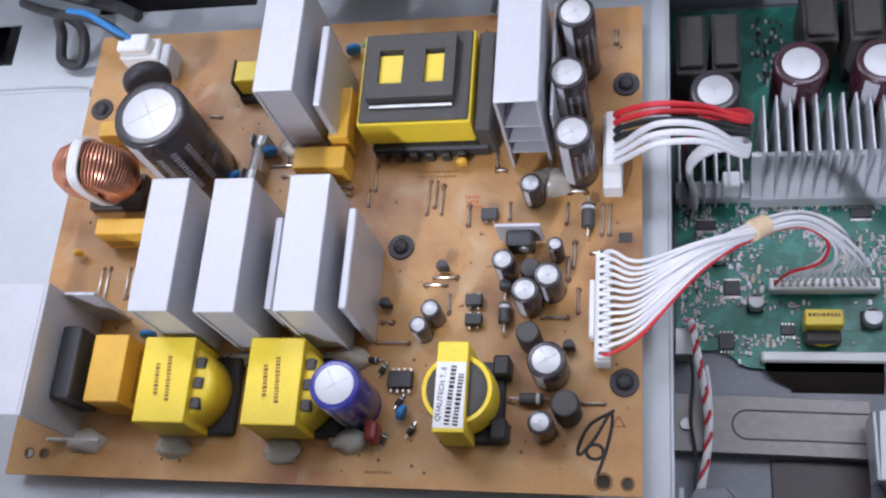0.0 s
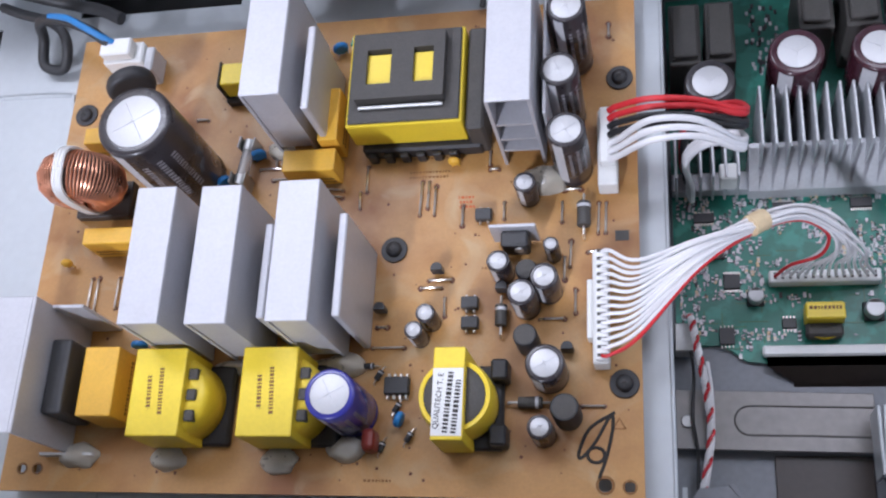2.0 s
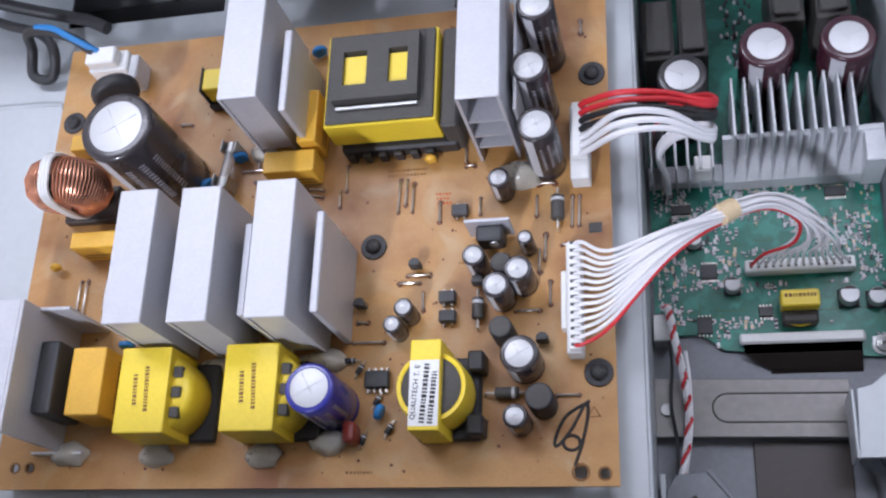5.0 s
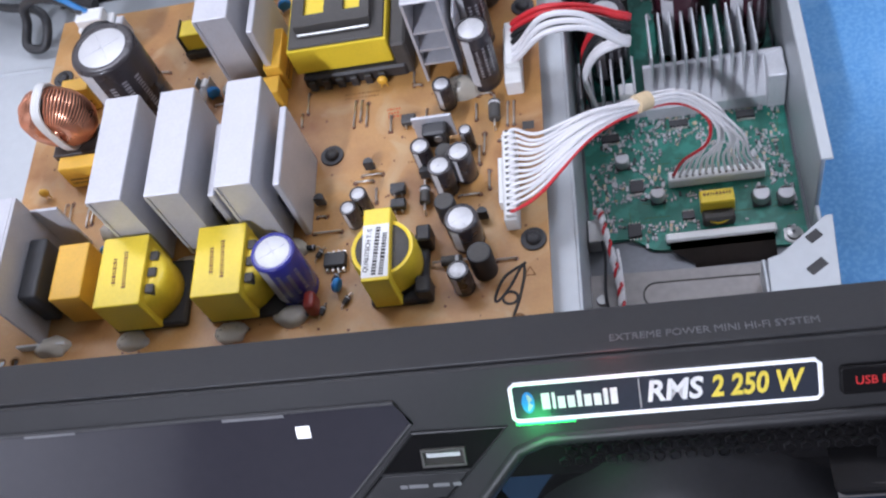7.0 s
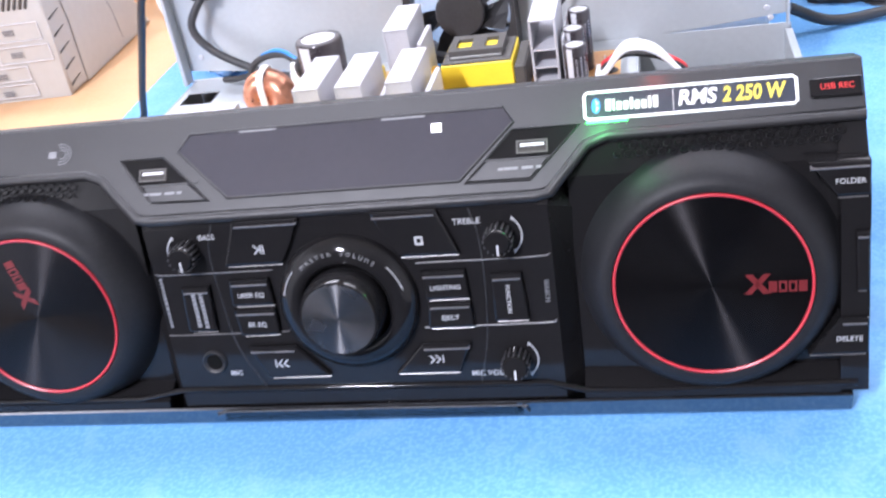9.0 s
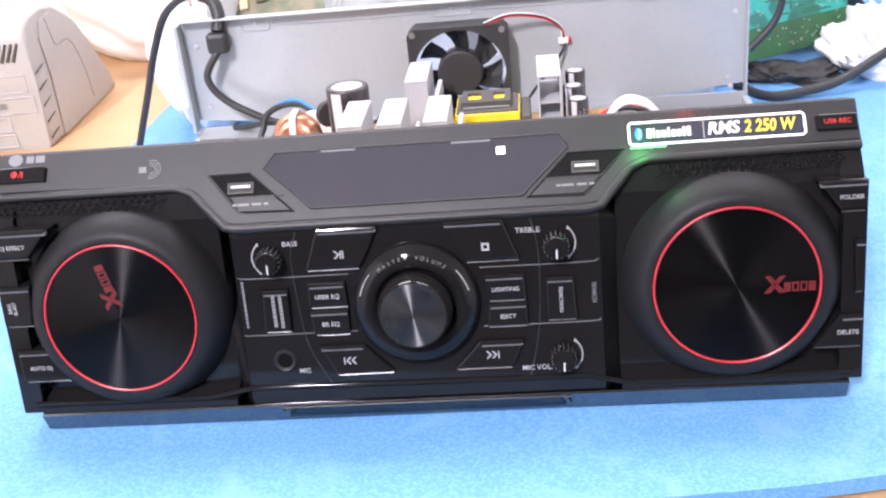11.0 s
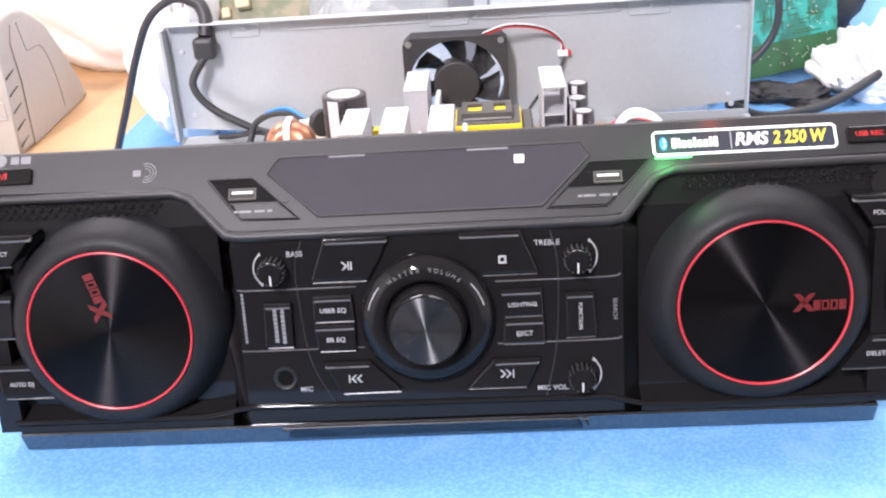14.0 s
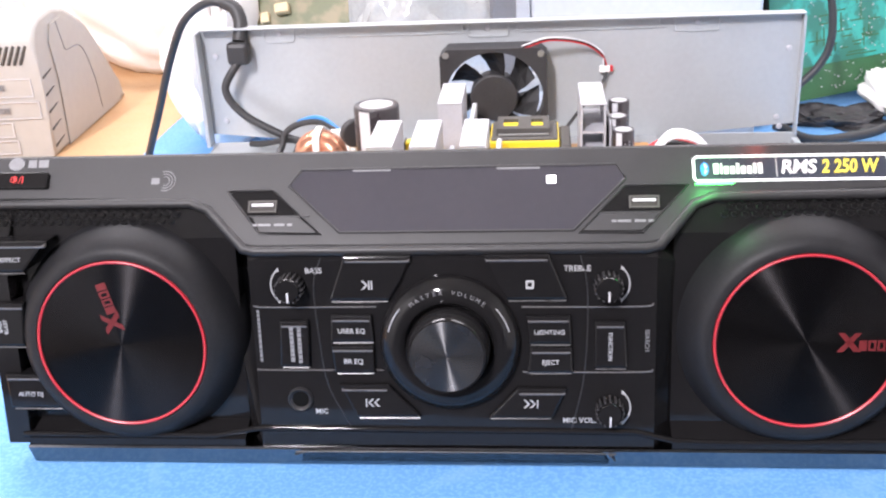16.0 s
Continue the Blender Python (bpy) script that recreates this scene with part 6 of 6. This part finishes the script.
for x, v, words, arc in ((-0.0745, 0.0852, "BASS", -1), (0.0725, 0.0850, "TREBLE", 1), (0.0735, 0.0240, "MIC VOL.", 1)):
    kn = new("tone_knob")
    kn.empty_display_size, kn.parent, kn.matrix_basis = 0.01, fp, LOWER @ Matrix.Translation((x, v, 0))
    part("knob", add_lathe(bmesh.new(), [(0.0066, -0.001), (0.0065, 0.003), (0.0058, 0.0088), (0.0051, 0.0097), (0.0001, 0.0097)], 32), M_GLOSS, kn)
    b = bmesh.new()
    for k in range(16):
        a = 2 * math.pi * k / 16
        c_ = box((0.0056, -0.0004, 0.001), (0.0066, 0.0004, 0.0086))
        bmesh.ops.transform(c_, matrix=pose(0, 0, 0, 0, 0, math.degrees(a)), verts=c_.verts)
        me_tmp = bpy.data.meshes.new("tmp")
        c_.to_mesh(me_tmp)
        c_.free()
        b.from_mesh(me_tmp)
        bpy.data.meshes.remove(me_tmp)
    tagged(part("grip_ribbing", b, M_RUBBER, kn), kind="stuff")
    part("pointer", box((-0.0004, -0.0056, 0.0070), (0.0004, -0.0008, 0.0100)), M_STRIPE, kn)
    pts = [(arc * 0.0098 * math.cos(radians(q)), 0.0098 * math.sin(radians(q)), 0.0004) for q in range(-48, 50, 8)]
    part("dial_arc", add_tube(bmesh.new(), pts, 0.0004, 5), M_PRINT, kn)
    for q in (0, -1):
        e = Vector(pts[q])
        sg = -1 if q == 0 else 1
        part("dial_arrow", add_prism(bmesh.new(), [(e.x - 0.0010, e.y - sg * 0.0004), (e.x + 0.0010, e.y - sg * 0.0004), (e.x - arc * 0.0006, e.y + sg * 0.0016)][::1 if sg > 0 else -1], 0.0002, 0.0006), M_PRINT, kn)
    wx, wv = {"BASS": (0.0108, 0.0070), "TREBLE": (-0.0140, 0.0074), "MIC VOL.": (-0.0140, -0.0068)}[words]
    writing("knob_word", words, 0.0038, M_PRINT, kn, Matrix.Translation((wx, wv, 0.0002)), "CENTER", 0.00002)
ms = new("microphone_socket")
ms.empty_display_size, ms.parent, ms.matrix_basis = 0.01, fp, LOWER @ Matrix.Translation((-0.0740, 0.0278, 0))
part("socket_ring", add_lathe(bmesh.new(), [(0.0062, -0.001), (0.0062, 0.0010), (0.0054, 0.0018), (0.0046, 0.0012), (0.0040, 0.0004)], 32), M_PANEL, ms)
# shallow disc, its depth painted as near-black shade
part("socket_hole", cyl((0, 0, -0.0006), 0.0042, 0.0011, 24), M_HOLE, ms)
writing("socket_word", "MIC", 0.0036, M_PRINT, ms, Matrix.Translation((0.0100, -0.0065, 0.0002)), "CENTER", 0.00002)
# seams and side words on the lower face
# the level seams take the highlight grey as painted glints
for mat_, pts in ((M_EDGE, [(-0.0935, 0.0752), (-0.0861, 0.0744), (-0.0350, 0.0744)]), (M_EDGE, [(-0.0935, 0.0434), (-0.0887, 0.0427), (-0.0330, 0.0427)]), (M_EDGE, [(0.0330, 0.0740), (0.0860, 0.0740), (0.0935, 0.0754)]), (M_EDGE, [(0.0330, 0.0418), (0.0870, 0.0418), (0.0935, 0.0432)]), (M_PANEL, [(-0.0600, 0.0985), (-0.0640, 0.0850), (-0.0630, 0.0600), (-0.0600, 0.0350), (-0.0500, 0.0130)]), (M_PANEL, [(0.0600, 0.0985), (0.0630, 0.0850), (0.0632, 0.0600), (0.0610, 0.0350), (0.0560, 0.0130)])):
    part("seam", add_tube(bmesh.new(), [LOWER @ Vector(q) for q in glide([(x, v, 0.0001) for x, v in pts], 5)], 0.00035, 6), mat_, fp)
writing("side_word", "SEARCH", 0.0030, M_GREYPRINT, fp, LOWER @ Matrix.Translation((0.0905, 0.0575, 0.0003)) @ pose(0, 0, 0, 0, 0, -90))
b = bmesh.new()
v = 0.073
rnd = random.Random(4)
while v > 0.048:
    l = rnd.uniform(0.0012, 0.0024)
    add_box(b, (-0.0922, v - l, 0.0001), (-0.0910, v, 0.0003))
    v -= l + 0.0005
bmesh.ops.transform(b, matrix=LOWER, verts=b.verts)
tagged(part("side_print", b, M_GREYPRINT, fp), kind="stuff")
# centre block, lower trim and disc tray
plate("centre_block", [(-0.0890, 0.0100), (0.0820, 0.0100), (0.0890, 0.0240), (0.0900, 0.0980), (0.0870, 0.1010), (-0.0890, 0.1010), (-0.0900, 0.0980)], -0.002, 0.0, M_GLOSS, LOWER)
b = bmesh.new()
trim = [(-0.2160, 0.0085), (-0.1180, 0.0082), (-0.0950, 0.0125), (-0.0880, 0.0125), (0.0860, 0.0115), (0.1040, 0.0068), (0.1300, 0.0060), (0.2200, 0.0075)]
part("lower_trim", add_tube(b, [LOWER @ Vector((x, v, 0.0002)) for x, v in trim], 0.0016, 8), M_GLOSS, fp)
b = add_prism(bmesh.new(), [(-0.0316, 0.0038), (-0.0322, 0.0028), (-0.0285, -0.0078), (-0.0100, -0.0080), (-0.0100, 0.0038)], -0.2140, 0.2180, 0)
bmesh.ops.transform(b, matrix=Matrix(((0, 0, 1, 0), (1, 0, 0, 0), (0, 1, 0, 0), (0, 0, 0, 1))), verts=b.verts)
part("lower_lip", b, M_LIP, fp)
b = bmesh.new()
add_box(b, (-0.2050, -0.0200, MAT_Z), (0.2120, 0.030, 0.0030), 0.0020, 2)
part("foot", b, M_PANEL, fp)
b = bmesh.new()
q = [b.verts.new(p) for p in ((-0.0740, -0.0330, 0.0026), (0.0700, -0.0330, 0.0026), (0.0740, -0.0303, -0.0052), (-0.0760, -0.0303, -0.0052))]
b.faces.new(q)
bmesh.ops.solidify(b, geom=list(b.faces), thickness=0.0004)
part("disc_tray_front", b, M_LIP, fp, "glossy front of the disc tray")
part("tray_line", add_tube(bmesh.new(), glide([(-0.0790, -0.0312, -0.0010), (-0.0740, -0.0325, 0.0012), (-0.0660, -0.0333, 0.0026), (0.0640, -0.0333, 0.0026), (0.0735, -0.0322, 0.0006), (0.0765, -0.0306, -0.0034)], 6), 0.0004, 5), M_PANEL, fp)
for x0, x1, lobes in ((-0.0200, 0.0070, (0.06, 0.94)), (0.0420, 0.0620, (0.1, 0.35, 0.65, 0.9)), (-0.0760, -0.0535, (0.15, 0.5, 0.85))):
    b = box((x0, 0.0352, 0.1080), (x1, 0.0400, 0.1150), 0.0008)
    for q in lobes:
        add_cyl(b, (x0 + (x1 - x0) * q - 0.0016, 0.0402, 0.1130), 0.0030, 0.0032, 14, "x", bevel=0.0005)
    part("rear_clip", b, M_BLACK, fp)
part("panel_rear_rail", box((-0.200, 0.0325, 0.0), (0.200, 0.0355, 0.120), 0.001), M_BLACK, fp)

# ---- mains cord and plug hanging on the rear plate ----
cord = thing("power_cable", "thick black mains cord looping over the rear plate to the bench", "cable")
part("cord", add_tube(bmesh.new(), glide([(-0.112, 0.278, 0.0545), (-0.122, 0.283, 0.0550), (-0.134, 0.286, 0.0565), (-0.150, 0.288, 0.062), (-0.178, 0.290, 0.078), (-0.190, 0.292, 0.096), (-0.182, 0.296, 0.112), (-0.176, 0.300, 0.118)], 8), 0.0030, 10), M_CORD, cord)
part("plug", box((-0.1870, 0.294, 0.1135), (-0.1705, 0.306, 0.1300), 0.003, 2), M_CORD, cord)
part("plug_neck", add_tube(bmesh.new(), glide([(-0.178, 0.302, 0.130), (-0.177, 0.308, 0.142), (-0.181, 0.312, 0.152), (-0.190, 0.314, 0.157)], 6), 0.0052, 10), M_CORD, cord)
part("cord", add_tube(bmesh.new(), glide([(-0.188, 0.314, 0.156), (-0.204, 0.316, 0.156), (-0.224, 0.320, 0.142), (-0.242, 0.330, 0.112), (-0.262, 0.345, 0.070), (-0.284, 0.362, 0.025), (-0.298, 0.375, -0.004), (-0.300, 0.36, MAT_Z + 0.004), (-0.300, 0.25, MAT_Z + 0.004)], 8), 0.0031, 10), M_CORD, cord)

# ---- clutter behind ----
pr = thing("printer", "beige desktop printer with a sloping curved back", "printer", pose(-0.4270, 0.487, MAT_Z - 0.009, 0, 0, 3) @ Matrix.Diagonal((1.0, 1.16, 1.12, 1.0)))
side_line = [(0.0, 0.0), (-0.001, 0.060), (-0.003, 0.100), (0.004, 0.112), (0.018, 0.118), (0.045, 0.120), (0.072, 0.115), (0.095, 0.104), (0.115, 0.089), (0.135, 0.068), (0.155, 0.045), (0.178, 0.018), (0.192, 0.0)]
b = add_prism(bmesh.new(), side_line, -0.36, 0.0, 0.004)
bmesh.ops.transform(b, matrix=Matrix(((0, 0, 1, 0), (1, 0, 0, 0), (0, 1, 0, 0), (0, 0, 0, 1))), verts=b.verts)
for f in b.faces:
    f.smooth = len(f.verts) == 4
part("case", b, M_BEIGE, pr)
# raised side cover with its curved seam, and the slits beside the front edge
cover = [(0.030, 0.001), (0.032, 0.060), (0.026, 0.094), (0.034, 0.108), (0.060, 0.110), (0.085, 0.100), (0.106, 0.084), (0.126, 0.062), (0.146, 0.038), (0.170, 0.008), (0.174, 0.001)]
b = add_prism(bmesh.new(), cover, 0.0, 0.0016, 0.0006)
bmesh.ops.transform(b, matrix=Matrix(((0, 0, 1, 0), (1, 0, 0, 0), (0, 1, 0, 0), (0, 0, 0, 1))), verts=b.verts)
part("side_cover", b, M_BEIGE, pr)
part("cover_seam", add_tube(bmesh.new(), glide([(0.0017, 0.046, 0.108), (0.0017, 0.052, 0.090), (0.0017, 0.058, 0.080), (0.0017, 0.085, 0.078), (0.0017, 0.100, 0.066), (0.0017, 0.112, 0.040), (0.0017, 0.118, 0.010)], 6), 0.0004, 5), M_ZINC, pr)
for k in range(5):
    z = 0.008 + 0.0150 * k
    b = add_prism(bmesh.new(), [(0.002, z), (0.022, z + 0.0045), (0.002, z + 0.0018)], 0.0, 0.0010)
    bmesh.ops.transform(b, matrix=Matrix(((0, 0, 1, 0), (1, 0, 0, 0), (0, 1, 0, 0), (0, 0, 0, 1))), verts=b.verts)
    part("side_slit", b, M_CORE, pr)
for k in range(6):
    b = box((-0.0013, -0.001, -0.009), (0.0013, 0.001, 0.009), 0.0005)
    bmesh.ops.transform(b, matrix=pose(-0.012 - 0.0058 * k, -0.0030, 0.090, 0, 28, 0), verts=b.verts)
    part("vent_slot", b, M_CORE, pr)
for x0, x1, z0, z1 in ((-0.062, -0.010, 0.054, 0.070), (-0.062, -0.006, 0.035, 0.050), (-0.085, -0.036, 0.019, 0.032), (-0.085, -0.034, 0.004, 0.016)):
    b = sheet_with_holes((x0, z0, x1, z1), [(x0 + 0.0007, z0 + 0.0007, x1 - 0.0007, z1 - 0.0007)], 0.0, 0.0008)
    bmesh.ops.transform(b, matrix=Matrix(((1, 0, 0, 0), (0, 0, -1, -0.0016), (0, 1, 0, 0), (0, 0, 0, 1))), verts=b.verts)
    part("cover_label", b, M_STRIPE, pr)
    b = bmesh.new()
    bars(b, x0 + 0.014, z1 - 0.005, (x1 - x0) * 0.22, 1, 0.004, 0.005, 0, 0.0003, seed=int(z0 * 1000))
    bmesh.ops.transform(b, matrix=Matrix(((1, 0, 0, 0), (0, 0, -1, -0.0022), (0, 1, 0, 0), (0, 0, 0, 1))), verts=b.verts)
    part("cover_print", b, M_GREYPRINT, pr)


def heap(name, label, category, mat, x, y, sx, sy, sz, seed, rough=0.3, z=None, folds=0.0):
    """A crumpled soft heap with folds."""
    b = bmesh.new()
    bmesh.ops.create_icosphere(b, subdivisions=5, radius=1.0)
    for v in b.verts:
        n0 = v.co.copy()
        f = 1 + rough * noise.noise(n0 * 1.3 + Vector((seed, 0, 0))) + 0.4 * rough * abs(noise.noise(n0 * 3.7 + Vector((0, seed, 0)))) + 0.12 * rough * noise.noise(n0 * 9 + Vector((0, 0, seed)))
        f += folds * (0.5 - abs(noise.noise(Vector((n0.x * 4.5 + 1.6 * n0.z, n0.y * 4.5, n0.z * 1.2 + seed)))))
        v.co = Vector((n0.x * sx * f, n0.y * sy * f, max(0.0, (n0.z * 0.5 + 0.42) * sz * f)))
    for f in b.faces:
        f.smooth = True
    return single(name, b, mat, label, category, pose(x, y, MAT_Z - 0.009 if z is None else z))


heap("white_cloth_bag", "crumpled bright white cloth bag heaped on the bench", "bag", M_CLOTH, -0.40, 0.88, 0.19, 0.13, 0.34, 2.0, folds=0.28)
heap("white_cloth", "crumpled white cloth lying beside the chassis", "cloth", M_CLOTH, -0.258, 0.585, 0.042, 0.15, 0.20, 5.0, folds=0.3)
single("red_packet", box((-0.02, -0.01, 0), (0.02, 0.01, 0.03), 0.004), M_WIRER, "small red packet half hidden in white cloth", "packet", pose(-0.262, 0.50, 0.05, 0, 20, 30))
single("blue_bucket", add_lathe(bmesh.new(), [(0.10, 0), (0.13, 0.22), (0.135, 0.22), (0.125, 0.215), (0.095, 0.01)], 36), M_BTBLUE, "blue plastic tub at the back of the bench", "tub", pose(-0.46, 1.05, MAT_Z - 0.009))
gbox = thing("grey_appliance", "light grey metal appliance case behind the chassis", "appliance", pose(0.055, 0.46, MAT_Z + 0.001))
part("case", box((-0.02, 0, 0), (0.177, 0.26, 0.245), 0.004, 2), M_GREYBOX, gbox)
part("corner_post", box((-0.055, 0.0, 0), (-0.022, 0.03, 0.245), 0.003), M_GREYPRINT, gbox)
part("case_edge", box((-0.032, -0.003, 0), (-0.020, 0.0, 0.245), 0.001), M_FIN, gbox)
part("hook", add_tube(bmesh.new(), glide([(0.060, -0.003, 0.216), (0.068, -0.004, 0.206), (0.074, -0.004, 0.199), (0.082, -0.004, 0.199), (0.082, -0.004, 0.205), (0.074, -0.004, 0.205), (0.070, -0.004, 0.198), (0.082, -0.004, 0.196)], 5), 0.0010, 6), M_WIREK, gbox)
# dark green board lying on top behind the plate, and a vented dark housing
lg = thing("spare_board", "dark green circuit board seen edge-on behind the rear plate", "circuit board", pose(-0.09, 0.52, 0.105, 62, -7, 0))
part("board", box((-0.14, -0.05, 0), (0.10, 0.09, 0.0016)), M_OLIVE, lg)
part("board_edge", box((-0.14, 0.06, 0.0016), (0.02, 0.066, 0.006), 0.0008), M_TAPE, lg)
rnd = random.Random(31)
for k in range(16):
    part("board_part", box((q := rnd.uniform(-0.13, 0.06), w := rnd.uniform(0.0, 0.07), 0.0016), (q + rnd.uniform(0.005, 0.014), w + rnd.uniform(0.005, 0.012), rnd.uniform(0.006, 0.014)), 0.001), rnd.choice((M_TAPE, M_CHIP, M_BROWNPANEL, M_OLIVE)), lg)
heap("clear_plastic_bag", "crumpled clear plastic bag behind the rear plate", "bag", M_CLEARBAG, -0.05, 0.50, 0.11, 0.05, 0.19, 9.0, 0.35)
sp = thing("ribbed_speaker", "black ribbed loudspeaker part behind the rear plate", "loudspeaker part", pose(-0.035, 0.62, 0.175, 0, 25, 0))
part("cone_body", box((-0.035, -0.03, 0.0), (0.035, 0.03, 0.09), 0.012, 3), M_RUBBER, sp)
for k in range(7):
    part("rib", box((-0.030, -0.0335, 0.012 + 0.010 * k), (0.030, -0.0305, 0.016 + 0.010 * k), 0.001), M_CORE, sp)
heap("cable_tangle", "dark tangled leads heaped behind the chassis", "cable heap", M_RUBBER, 0.33, 0.72, 0.12, 0.10, 0.24, 12.0, 0.5)
tb = thing("teal_circuit_board", "teal circuit board leaning copper side out behind the chassis", "circuit board", pose(0.385, 0.58, 0.010, 82, 0, 29.6))
part("board", box((-0.15, 0.0, -0.0016), (0.0, 0.20, 0.0), 0.0003), M_DARKGREEN, tb)
part("upper_mask", box((-0.15, 0.031, 0.0), (0.0, 0.20, 0.0003)), M_TEAL, tb)
b, b2 = bmesh.new(), bmesh.new()
rnd = random.Random(77)
for k in range(260):
    x, y = rnd.uniform(-0.125, -0.004), rnd.uniform(0.006, 0.15)
    if noise.noise((x * 40, y * 40, 1)) > -0.05:
        s_ = rnd.uniform(0.00035, 0.0007)
        add_box(b, (x - s_, y - s_, 0.0), (x + s_, y + s_, 0.0012))
for k in range(60):
    x, y, l = rnd.uniform(-0.105, -0.03), rnd.uniform(0.032, 0.15), rnd.uniform(0.006, 0.022)
    if rnd.random() < 0.5:
        add_box(b2, (x, y, 0.0003), (x + l, y + 0.0014, 0.0006))
    else:
        add_box(b2, (x, y, 0.0003), (x + 0.0014, min(0.198, y + l), 0.0006))
tagged(part("solder_joints", b, M_CAPTOP, tb), kind="stuff")
tagged(part("track_gap", b2, M_DARKGREEN, tb), kind="stuff")
single("bench_cord", add_tube(bmesh.new(), glide([(0.276, 0.455, 0.150), (0.285, 0.450, 0.115), (0.2865, 0.447, 0.085), (0.278, 0.445, 0.064), (0.258, 0.44, 0.045)], 8), 0.0034, 10), M_CORD, "thick black cord hanging in front of the teal board", "cable")
single("bench_cord", add_tube(bmesh.new(), glide([(0.245, 0.44, 0.014), (0.275, 0.445, MAT_Z + 0.008), (0.31, 0.455, MAT_Z + 0.006), (0.35, 0.465, 0.004), (0.42, 0.50, 0.03)], 8), 0.0045, 10), M_CORD, "thick black cord lying on the blue mat", "cable")
heap("white_rag", "crumpled grey-white rag under the teal board", "cloth", M_CLOTH, 0.415, 0.53, 0.05, 0.05, 0.075, 15.0, 0.7)
heap("cable_tangle", "dark tangled leads heaped on the mat", "cable heap", M_RUBBER, 0.320, 0.53, 0.045, 0.03, 0.022, 17.0, 0.7)
